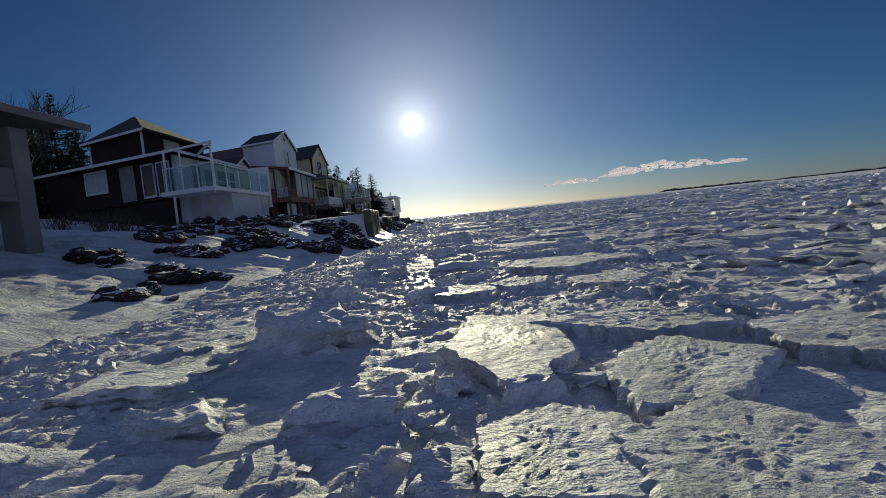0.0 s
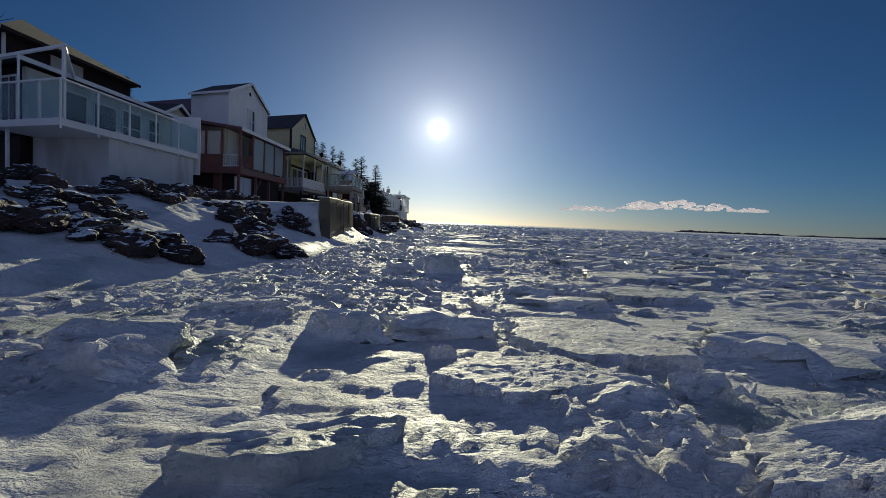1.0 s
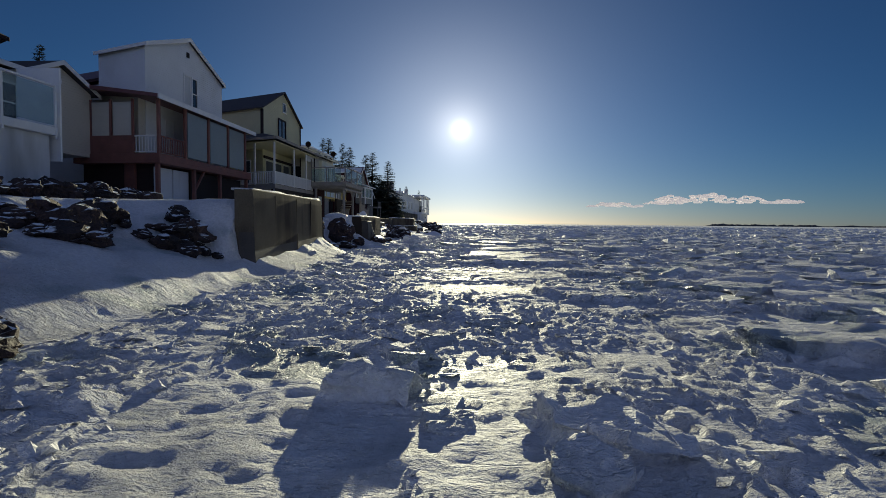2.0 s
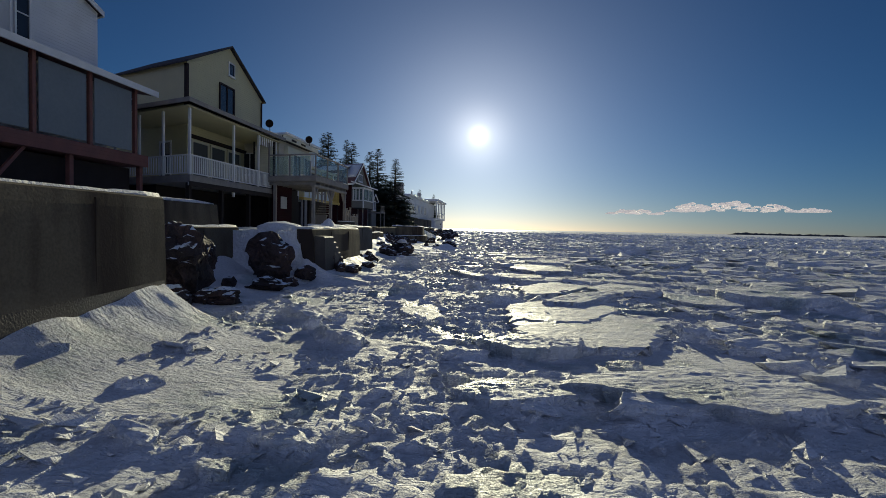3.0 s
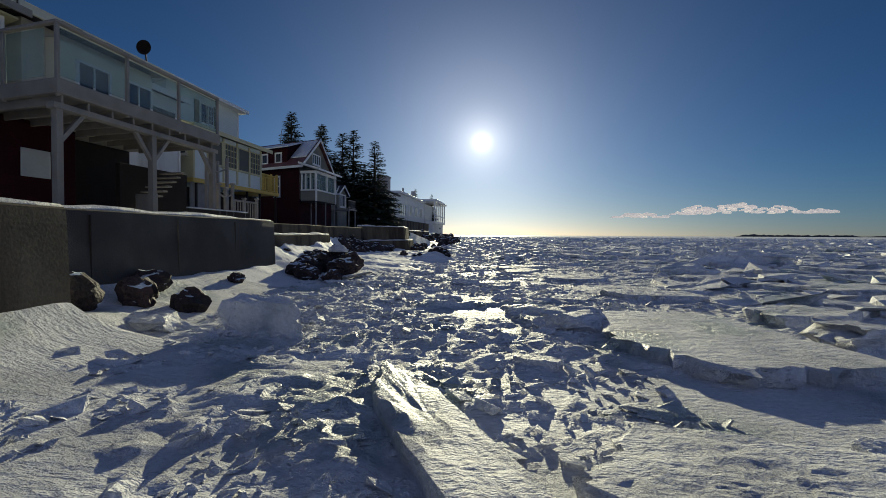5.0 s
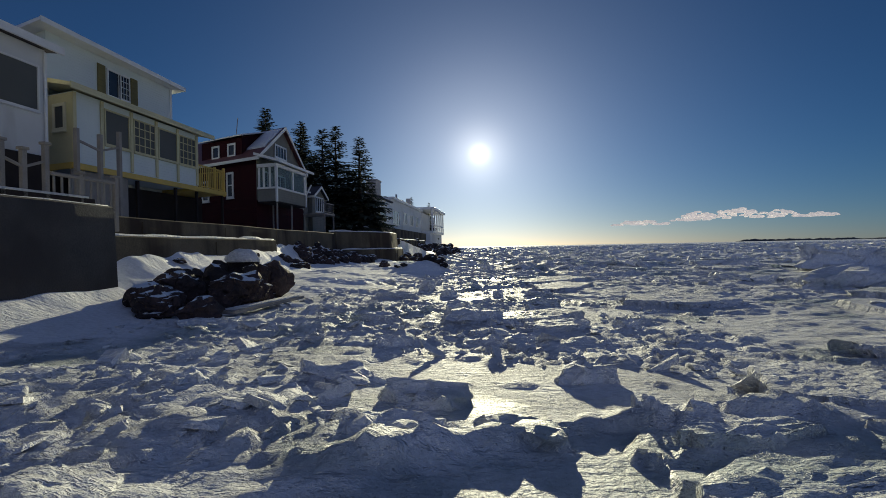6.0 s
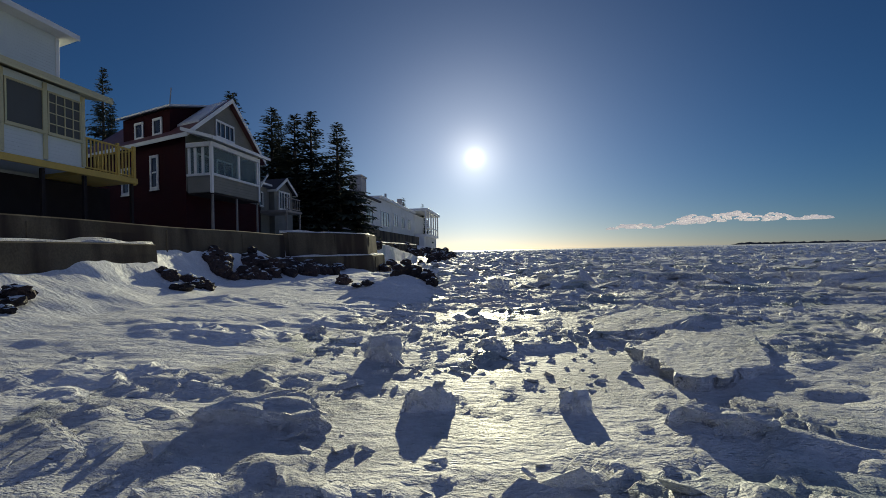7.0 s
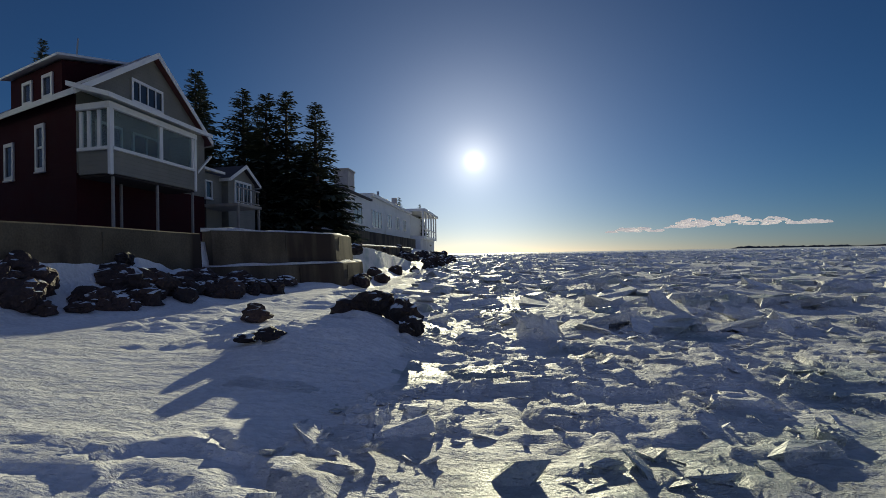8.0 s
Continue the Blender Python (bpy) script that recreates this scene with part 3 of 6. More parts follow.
def grid_mesh(name, xs, ys):
    X, Y = np.meshgrid(np.array(xs), np.array(ys))
    Z = land(X, Y)
    nx, ny = len(xs), len(ys)
    me = bpy.data.meshes.new(name)
    co = np.stack([X, Y, Z], -1).reshape(-1, 3).astype(np.float32)
    idx = np.arange(nx * ny).reshape(ny, nx)
    quads = np.stack([idx[:-1, :-1], idx[:-1, 1:], idx[1:, 1:], idx[1:, :-1]], -1).reshape(-1, 4)
    me.vertices.add(len(co))
    me.vertices.foreach_set("co", co.ravel())
    me.loops.add(quads.size)
    me.loops.foreach_set("vertex_index", quads.ravel().astype(np.int32))
    me.polygons.add(len(quads))
    me.polygons.foreach_set("loop_start", np.arange(0, quads.size, 4, dtype=np.int32))
    me.polygons.foreach_set("loop_total", np.full(len(quads), 4, dtype=np.int32))
    me.update(calc_edges=True)
    me.polygons.foreach_set("use_smooth", np.ones(len(quads), dtype=bool))
    me.set_sharp_from_angle(angle=radians(40))
    me.materials.append(M_ICE)
    me.materials.append(M_SMOOTH)
    mx, my = X[:-1, :-1], Y[:-1, :-1]
    ragged = (fractal(mx * 0.9, my * 0.9, 131, 4) - 0.45) * 3.0
    drift = (mx + ragged < np.interp(my, (82, 88, 94, 106), (-6.0, -4.4, -3.6, -3.4))) & (my > 80) & (my < 112)
    me.polygons.foreach_set("material_index", drift.ravel().astype(np.int32))
    return me


east = spread(-16.0, -4000, 0.3, 1.16)[::-1] + list(np.arange(-16.0, -9.0, 0.16)) + list(np.arange(-9.0, -5.0, 0.09)) + list(np.arange(-5.0, 5.0, 0.059)) + spread(5.0, 4500, 0.06, 1.04)
north = spread(-2.0, -400, 0.25, 1.2)[::-1] + list(np.arange(-2.0, 100.0, 0.074)) + spread(100.0, 4700, 0.07, 1.022)
ground = new("ground", grid_mesh("ground", east, north))
tagged(ground, "snow-covered broken sea ice running up to a snowy rocky shore", "sea ice", kind="structure")


# ---- ice blocks and rocks ----
def chunk(seed, flat, cuts, rough, subdiv=2, ease=0.05):
    """A broken lump one metre wide, deep and high, resting on z = 0."""
    rnd = random.Random(seed)
    bm = bmesh.new()
    bmesh.ops.create_cube(bm, size=1.0)
    bmesh.ops.scale(bm, vec=(1.0, 0.85, flat), verts=bm.verts)
    for _ in range(cuts):
        a = rnd.uniform(0, 6.283)
        n = Vector((math.cos(a), math.sin(a), rnd.uniform(-0.35, 0.6))).normalized()
        p = n * rnd.uniform(0.26, 0.42) * (0.7 + 0.3 * flat)
        geom = list(bm.verts) + list(bm.edges) + list(bm.faces)
        bmesh.ops.bisect_plane(bm, geom=geom, plane_co=p, plane_no=n, clear_outer=True)
        holes = [e for e in bm.edges if e.is_boundary]
        if holes:
            bmesh.ops.holes_fill(bm, edges=holes)
    bmesh.ops.bevel(bm, geom=list(bm.edges), offset=ease, segments=1, affect="EDGES", profile=0.6, clamp_overlap=True)
    bmesh.ops.triangulate(bm, faces=bm.faces)
    for _ in range(subdiv):
        long_ones = [e for e in bm.edges if e.calc_length() > 0.13]
        if long_ones:
            bmesh.ops.subdivide_edges(bm, edges=long_ones, cuts=1)
        bmesh.ops.triangulate(bm, faces=bm.faces)
    off = Vector((seed * 3.7, seed * 1.3, 0))
    for v in bm.verts:
        v.co += noise.noise_vector(v.co * 3.0 + off) * rough + noise.noise_vector(v.co * 9.0 + off) * rough * 0.55 + noise.noise_vector(v.co * 19.0 + off) * rough * 0.3
    lo = [min(v.co[i] for v in bm.verts) for i in range(3)]
    hi = [max(v.co[i] for v in bm.verts) for i in range(3)]
    bmesh.ops.translate(bm, verts=bm.verts, vec=(-(lo[0] + hi[0]) / 2, -(lo[1] + hi[1]) / 2, -lo[2]))
    bmesh.ops.scale(bm, verts=bm.verts, vec=[1 / (hi[i] - lo[i]) for i in range(3)])
    bmesh.ops.recalc_face_normals(bm, faces=bm.faces)
    for f in bm.faces:
        f.smooth = True
    me = bpy.data.meshes.new("chunk")
    bm.to_mesh(me)
    bm.free()
    me.set_sharp_from_angle(angle=radians(48))
    return me


BLOCKS = [chunk(i, f, 4 + i % 3, 0.12, 3, 0.05) for i, f in enumerate((0.3, 0.36, 0.44, 0.5, 0.6, 0.34, 0.42, 0.55))]
for me in BLOCKS:
    me.materials.append(M_BLOCK)


def ice_block(k, x, y, wide, deep, high, turn=0, tip=0, lean=0, label=""):
    """A lump whose top stands at the height given over the level of the ice."""
    ob = new("ice_block", BLOCKS[k % len(BLOCKS)])
    z = min(float(land(x, y)), 0.12) - 0.14
    ob.matrix_basis = Matrix.Translation((x, y, z)) @ pose(0, 0, 0, tip, lean, turn) @ Matrix.Diagonal((wide, deep, max(high - z, 0.6 * high + 0.14), 1))
    return tagged(ob, label or "snow-crusted block of broken sea ice", "ice block", "ice blocks on the frozen shore")


def rock_material():
    m = M_ROCK.copy()
    m.name = "snow_dusted_rock"
    nt = m.node_tree
    N, L = nt.nodes.new, nt.links.new
    b = nt.nodes["Principled BSDF"]
    src = b.inputs["Base Color"].links[0].from_socket
    geo = N("ShaderNodeNewGeometry")
    sep = N("ShaderNodeSeparateXYZ")
    L(geo.outputs["Normal"], sep.inputs[0])
    nz = N("ShaderNodeTexNoise")
    nz.inputs["Scale"].default_value, nz.inputs["Detail"].default_value = 2.2, 6
    L(geo.outputs["Position"], nz.inputs["Vector"])
    ad = N("ShaderNodeMath")
    ad.operation = "MULTIPLY_ADD"
    ad.inputs[1].default_value = 0.9
    L(nz.outputs["Fac"], ad.inputs[0])
    L(sep.outputs["Z"], ad.inputs[2])
    mr = N("ShaderNodeMapRange")
    mr.inputs["From Min"].default_value, mr.inputs["From Max"].default_value = 1.31, 1.37
    L(ad.outputs[0], mr.inputs["Value"])
    mx = N("ShaderNodeMix")
    mx.data_type = "RGBA"
    mx.inputs["B"].default_value = (0.78, 0.85, 0.9, 1)
    L(mr.outputs[0], mx.inputs["Factor"])
    L(src, mx.inputs["A"])
    L(mx.outputs["Result"], b.inputs["Base Color"])
    return m


M_ROCKSNOW = rock_material()


def boulder(seed, squash, cuts=3):
    """A weathered boulder one metre wide, deep and high, resting on z = 0: rounded, split by joints, with a few flat broken faces."""
    rnd = random.Random(seed)
    bm = bmesh.new()
    bmesh.ops.create_icosphere(bm, subdivisions=cuts, radius=0.5)
    off = Vector((seed * 2.7, seed * 1.9, seed * 0.7))
    faces = []
    for _ in range(7):
        a = rnd.uniform(0, 6.283)
        faces.append((Vector((math.cos(a), math.sin(a), rnd.uniform(-0.3, 1.0))).normalized(), rnd.uniform(0.29, 0.42)))
    for v in bm.verts:
        p = v.co.copy()
        for n, d in faces:
            over = p.dot(n) - d
            if over > 0:
                p -= n * over * 0.85
        p += noise.noise_vector(p * 2.6 + off) * 0.13 + noise.noise_vector(p * 6.5 + off) * 0.09
        bed = 1 + 0.16 * noise.noise(Vector((p.z * 6.0 + p.x * 1.5, seed, 0))) + 0.10 * noise.noise(Vector((p.z * 14.0 + p.x * 2.5, seed, 5)))
        p = Vector((p.x * bed, p.y * bed, p.z))
        joint = abs(noise.noise(p * 3.4 + off * 1.7))
        p *= 1 - 0.16 * max(0.0, 1 - joint / 0.10) - 0.06 * abs(noise.noise(p * 13.0 + off))
        v.co = Vector((p.x, p.y, p.z * squash))
    lo = [min(v.co[i] for v in bm.verts) for i in range(3)]
    hi = [max(v.co[i] for v in bm.verts) for i in range(3)]
    bmesh.ops.translate(bm, verts=bm.verts, vec=(-(lo[0] + hi[0]) / 2, -(lo[1] + hi[1]) / 2, -lo[2]))
    bmesh.ops.scale(bm, verts=bm.verts, vec=[1 / (hi[i] - lo[i]) for i in range(3)])
    for f in bm.faces:
        f.smooth = True
    me = bpy.data.meshes.new("boulder")
    bm.to_mesh(me)
    bm.free()
    me.set_sharp_from_angle(angle=radians(38))
    return me


ROCKS = [boulder(40 + i, f) for i, f in enumerate((0.5, 0.6, 0.8, 0.7, 0.55, 0.9))]
ROCKS += [boulder(40 + i, f, 4) for i, f in enumerate((0.5, 0.6, 0.8, 0.7, 0.55, 0.9))]
for me in ROCKS:
    me.materials.append(M_ROCKSNOW)


SCREE = []


def small_rock(k, x, y, wide, deep, high, turn=0, tip=0, sink=0.35):
    """One of the small stones that lie about past counting; scree() joins them."""
    z = float(land(x, y))
    SCREE.append((k % 6, Matrix.Translation((x, y, z - sink * high)) @ pose(0, 0, 0, tip, 0, turn) @ Matrix.Diagonal((wide, deep, high * (1 + sink), 1))))


def scree():
    points, faces, start = [], [], 0
    shapes = []
    for me in ROCKS[:6]:
        co = np.empty(len(me.vertices) * 3)
        me.vertices.foreach_get("co", co)
        ids = np.empty(len(me.loops), dtype=np.int32)
        me.loops.foreach_get("vertex_index", ids)
        shapes.append((co.reshape(-1, 3), ids.reshape(-1, 3)))
    for k, m in SCREE:
        co, ids = shapes[k]
        a = np.array(m)
        points.append(co @ a[:3, :3].T + a[:3, 3])
        faces.append(ids + start)
        start += len(co)
    me = bpy.data.meshes.new("scree")
    me.from_pydata(np.concatenate(points).tolist(), [], np.concatenate(faces).tolist())
    me.materials.append(M_ROCKSNOW)
    return tagged(new("scree", me), "small dark stones scattered over the snowy bank", "stones", kind="stuff")


def rock(k, x, y, wide, deep, high, turn=0, tip=0, sink=0.25, label=""):
    ob = new("shore_rock", ROCKS[k % 6 + 6 * (wide > 1.15)])
    z = float(land(x, y))
    ob.matrix_basis = Matrix.Translation((x, y, z - sink * high)) @ pose(0, 0, 0, tip, 0, turn) @ Matrix.Diagonal((wide, deep, high * (1 + sink), 1))
    return tagged(ob, label or "dark reddish-brown shore boulder dusted with snow", "rock", "boulders along the shore")


def floe_mesh(seed, n=48, rings=5, fine=0.0, corners=6):
    """A broken pan of ice one metre across and high: many-sided, with steep broken edges and an uneven top."""
    r = random.Random(seed)
    sides = [(a + r.uniform(-0.3, 0.3), r.uniform(0.40, 0.5)) for a in [k * math.tau / corners for k in range(corners)]]
    bm = bmesh.new()
    reach = []
    for k in range(n):
        a = k * math.tau / n
        edge = min(d / max(0.25, math.cos(a - t)) for t, d in sides if math.cos(a - t) > 0)
        reach.append(min(edge, 0.66) * (1 + 0.10 * noise.noise((k * 0.6, seed, 0)) + 0.09 * noise.noise((k * 1.7, seed, 4))))
    off = Vector((seed * 5.1, seed * 2.3, 0))

    def loop(scale, z, rough):
        out = []
        for k in range(n):
            a = k * math.tau / n
            p = Vector((math.cos(a) * reach[k] * scale, math.sin(a) * reach[k] * scale, z))
            p.z += rough * (noise.noise(p * 4 + off) * 0.5 + noise.noise(p * 11 + off) * 0.35)
            if fine and z > 0.8:
                p.z += fine * (noise.noise(p * 22 + off) + 0.7 * noise.noise(p * 47 + off) + 0.8 * abs(noise.noise(p * 9 + off)))
            if 0 < z < 1:
                p.xy *= 1 + 0.12 * noise.noise(p * 9 + off) + 0.08 * noise.noise(p * 21 + off)
            out.append(bm.verts.new(p))
        return out

    loops = [loop(0.90, 0.0, 0.0), loop(0.97 + 0.04 * r.random(), 0.45, 0.2), loop(1.0, 0.90, 0.2)]
    loops += [loop(1.0 - 0.04 - 0.92 * (i / rings) ** 0.9, 1.0, 0.10 if fine else 0.22) for i in range(rings)]
    for a, b in zip(loops, loops[1:]):
        for k in range(n):
            bm.faces.new((a[k], a[(k + 1) % n], b[(k + 1) % n], b[k]))
    bm.faces.new(loops[-1])
    bm.faces.new(loops[0][::-1])
    bmesh.ops.recalc_face_normals(bm, faces=bm.faces)
    for f in bm.faces:
        f.smooth = True
    me = bpy.data.meshes.new("floe")
    bm.to_mesh(me)
    bm.free()
    me.set_sharp_from_angle(angle=radians(38))
    me.materials.append(M_FLOE)
    return me


FLOES = [floe_mesh(70 + i) for i in range(9)]
WIDE_FLOES = [floe_mesh(90 + i, 80, 16, 0.03, 5) for i in range(8)]


def ice_floe(k, x, y, wide, deep, high, turn=0, tip=0, lean=0, sink=0.16):
    """A pan whose upper face lies at the height given over the level of the ice."""
    kinds = WIDE_FLOES if min(wide, deep) > 0.8 and abs(x) < 6 else FLOES
    ob = new("ice_floe", kinds[k % len(kinds)])
    gx, gy = np.meshgrid(np.linspace(-0.36, 0.36, 12) * wide, np.linspace(-0.36, 0.36, 12) * deep)
    a = radians(turn)
    under = np.sort(land(x + gx * math.cos(a) - gy * math.sin(a), y + gx * math.sin(a) + gy * math.cos(a)).ravel())
    high = max(high, min(float(under[-4]) + 0.04, high + 0.12))
    ob.matrix_basis = Matrix.Translation((x, y, -sink)) @ pose(0, 0, 0, tip, lean, turn) @ Matrix.Diagonal((wide, deep, high + sink, 1))
    return tagged(ob, "flat broken pan of sea ice with a snow-crusted top", "ice floe", "broken floes on the frozen sea")


# the larger floes, stretch by stretch: place, width, depth, height, turn and tilt towards the sea
FIRST_FLOES = ((0.69, 6.28, 1.5, 3.1, 0.20, 3, 0), (2.05, 4.65, 1.35, 2.1, 0.18, -33, 0), (1.7, 3.0, 1.5, 1.5, 0.15, -39, 0), (0.6, 3.4, 1.2, 1.6, 0.13, -21, 0),
    (2.4, 6.5, 2.2, 1.3, 0.22, -18, 0), (3.9, 5.2, 1.6, 1.9, 0.16, 15, 0), (0.2, 11.0, 1.7, 1.4, 0.14, -3, 0), (2.8, 13.9, 2.5, 2.5, 0.20, 9, 0), (1.6, 11.3, 1.3, 1.3, 0.15, -6, 0),
    (3.3, 10.7, 1.7, 1.6, 0.10, 20, 0), (4.9, 14.9, 2.2, 2.4, 0.12, -12, 0))
SECOND_FLOES = ((2.1, 19.8, 1.8, 1.4, 0.15, 21, 0), (0.34, 18.05, 1.6, 0.7, 0.22, 24, 0), (3.1, 21.7, 2.1, 2.7, 0.15, 6, 0), (4.3, 18.5, 2.6, 0.9, 0.16, 36, 0),
    (6.4, 22.6, 2.2, 2.6, 0.12, 10, 0), (5.9, 27.2, 2.4, 2.0, 0.16, -20, 0), (6.8, 31.5, 3.0, 2.2, 0.18, 15, 0))
MIDDLE_FLOES = ((2.97, 55.6, 3.0, 4.8, 0.14, -21, 0), (1.1, 50.7, 1.6, 1.1, 0.18, 18, 0), (3.9, 51.1, 3.2, 2.0, 0.24, 3, 0), (9.6, 61.4, 3.7, 2.6, 0.42, -8, 0), (2.5, 58.0, 2.7, 4.6, 0.09, -27, 0),
    (-1.05, 57.3, 1.0, 3.0, 0.13, 15, 0), (1.62, 53.5, 1.9, 1.2, 0.24, 4, 0), (3.0, 63.7, 2.1, 4.6, 0.13, -21, 0), (5.5, 63.5, 2.4, 3.0, 0.2, -18, 0), (3.5, 60.2, 1.2, 4.2, 0.27, -36, 0),
    (0.85, 60.5, 1.1, 0.8, 0.25, -25, 0))
VERANDAH_FLOES = ((3.1, 73.0, 3.1, 5.4, 0.15, 6, 0), (1.78, 67.7, 2.4, 2.2, 0.20, 0, 0), (3.0, 66.5, 2.6, 0.9, 0.16, 21, 0), (-0.42, 68.5, 0.7, 4.0, 0.22, 24, 0), (6.3, 69.6, 2.4, 2.2, 0.18, 10, 0),
    (5.2, 66.8, 2.2, 1.6, 0.16, -14, 0))
LAST_FLOES = ((1.9, 78.3, 1.1, 1.5, 0.15, -33, 0), (0.8, 77.1, 0.9, 0.4, 0.10, 15, 0), (0.75, 76.3, 1.3, 0.6, 0.15, 21, 0), (-0.1, 82.7, 1.9, 1.0, 0.12, 42, 0), (0.2, 81.7, 1.1, 0.7, 0.12, 27, 0),
    (1.14, 89.1, 1.5, 2.9, 0.10, -15, 0), (1.2, 91.8, 1.4, 3.6, 0.12, -33, 0), (3.0, 85.0, 2.2, 1.8, 0.12, 12, 0), (4.2, 79.6, 2.6, 1.8, 0.16, -10, 0))
k = 0
for stretch in (FIRST_FLOES, SECOND_FLOES, MIDDLE_FLOES, VERANDAH_FLOES, LAST_FLOES):
    for x, y, wide, deep, high, turn, lean in stretch:
        ice_floe(k, x, y, wide, deep, high, turn, 0, lean)
        k += 1
# blocks: place, width, height
BESIDE_GREY_HOUSE = ((-1.98, 7.23, 2.0, 0.59), (-3.5, 5.7, 1.9, 0.24), (0.66, 4.5, 0.6, 0.25), (3.1, 6.2, 0.9, 0.28), (-1.95, 14.6, 1.2, 0.36), (-0.5, 10.9, 1.1, 0.24), (4.5, 16.6, 1.8, 0.38),
    (0.43, 15.4, 1.9, 0.32), (-1.7, 16.3, 1.3, 0.36), (0.05, 13.2, 0.6, 0.24), (0.81, 13.0, 0.75, 0.24), (-2.4, 13.2, 0.45, 0.15), (4.8, 18.0, 1.85, 0.32), (5.25, 14.5, 0.8, 0.25), (-2.4, 11.9, 1.25, 0.36),
    (-1.0, 4.4, 1.0, 0.3), (-2.6, 4.5, 1.2, 0.26))
BESIDE_GLASS_DECK = ((-2.1, 19.7, 1.7, 0.42), (1.25, 20.4, 0.4, 0.26), (0.0, 21.5, 1.3, 0.40), (1.2, 21.9, 1.5, 0.36), (-0.1, 30.2, 1.1, 0.40), (1.2, 30.0, 1.15, 0.68), (-1.8, 23.2, 1.5, 0.25), (5.5, 21.3, 1.75, 0.30),
    (3.8, 19.6, 0.7, 0.26), (2.75, 19.1, 1.3, 0.24), (3.4, 24.5, 2.1, 0.27), (3.0, 26.1, 1.2, 0.30), (4.2, 26.3, 1.3, 0.27), (-0.8, 24.9, 0.45, 0.17), (1.04, 25.1, 0.36, 0.14), (-1.07, 26.1, 0.7, 0.19), (-2.85, 29.0, 0.8, 0.18),
    (1.64, 24.85, 0.3, 0.11), (4.4, 29.9, 0.65, 0.18), (0.5, 33.5, 0.9, 0.4), (2.6, 32.4, 1.2, 0.3))
BY_TALL_WALL = ((-2.1, 53.3, 1.55, 0.32), (0.29, 52.6, 0.9, 0.22), (1.15, 50.1, 1.1, 0.2), (-1.04, 48.7, 0.7, 0.2), (2.8, 50.2, 1.3, 0.28), (5.96, 53.9, 1.5, 0.22), (-5.4, 50.6, 0.6, 0.5), (-3.9, 50.2, 0.7, 0.18),
    (-2.8, 48.6, 0.8, 0.2), (0.86, 59.25, 0.8, 0.37), (14.0, 96.0, 6.0, 1.0), (0.4, 58.3, 0.8, 0.25), (0.34, 56.6, 0.75, 0.2), (0.16, 63.3, 0.7, 0.33), (-2.2, 60.5, 0.65, 0.3), (1.24, 59.3, 1.35, 0.28),
    (-3.7, 55.8, 1.4, 0.26), (-2.96, 54.6, 0.4, 0.3), (5.1, 55.0, 1.0, 0.3))
BELOW_VERANDAH = ((-0.49, 62.8, 0.6, 0.22), (2.6, 60.5, 0.8, 0.15), (6.4, 72.3, 3.2, 0.43), (-0.93, 59.6, 0.45, 0.2), (1.5, 73.9, 1.6, 0.38), (-4.8, 77.6, 0.7, 0.16), (-3.6, 65.9, 1.0, 0.2), (-1.98, 61.4, 1.7, 0.4),
    (0.67, 66.8, 0.85, 0.31), (-6.0, 72.85, 1.3, 0.34), (-5.6, 70.0, 1.4, 0.33), (-3.77, 72.85, 1.4, 0.72), (-4.0, 64.9, 1.6, 0.28), (4.2, 65.9, 1.2, 0.2))
BY_BOULDER_PILE = ((-1.2, 77.9, 0.85, 0.16), (-1.4, 77.05, 0.8, 0.13), (-0.5, 77.1, 0.7, 0.12), (-1.1, 82.1, 1.0, 0.28), (-2.15, 78.6, 1.0, 0.13), (-3.4, 78.3, 0.55, 0.18), (-5.2, 81.9, 1.05, 0.15), (8.0, 87.3, 2.6, 0.62),
    (9.9, 98.8, 3.1, 0.47), (-2.0, 80.3, 0.6, 0.15), (-3.7, 77.4, 0.45, 0.15), (0.14, 78.7, 0.6, 0.16), (0.37, 77.5, 0.27, 0.13), (-1.25, 83.05, 0.68, 0.32), (-2.56, 82.2, 0.85, 0.23), (-3.0, 86.5, 0.9, 0.19),
    (-2.62, 88.8, 0.5, 0.32), (-0.5, 82.05, 0.6, 0.13), (-3.85, 83.8, 0.9, 0.15), (0.25, 84.85, 0.7, 0.18), (-5.8, 88.0, 0.66, 0.17))
BEFORE_BULWARK = ((-3.0, 86.4, 1.05, 0.22), (2.2, 94.0, 0.6, 0.25), (-0.63, 86.9, 0.3, 0.17), (-1.9, 86.9, 0.47, 0.2), (0.3, 86.3, 0.7, 0.17), (-6.0, 88.0, 0.45, 0.2), (-3.9, 90.0, 0.35, 0.14), (-1.17, 99.3, 0.72, 0.46),
    (-2.1, 98.65, 0.8, 0.23), (-5.86, 95.1, 0.7, 0.17), (-2.86, 92.5, 1.05, 0.17), (-1.93, 90.7, 0.7, 0.14), (-4.1, 90.5, 0.55, 0.19), (-2.6, 102.5, 0.8, 0.2), (-6.2, 95.1, 0.8, 0.15), (-3.0, 94.8, 0.46, 0.17),
    (0.3, 95.4, 0.7, 0.11), (4.7, 107.2, 1.0, 0.24), (-2.4, 108.8, 1.0, 0.3), (1.5, 113.1, 1.85, 0.33), (6.6, 114.5, 1.9, 0.34), (8.8, 107.7, 1.7, 0.5), (3.4, 104.6, 0.8, 0.3))
rnd = random.Random(11)
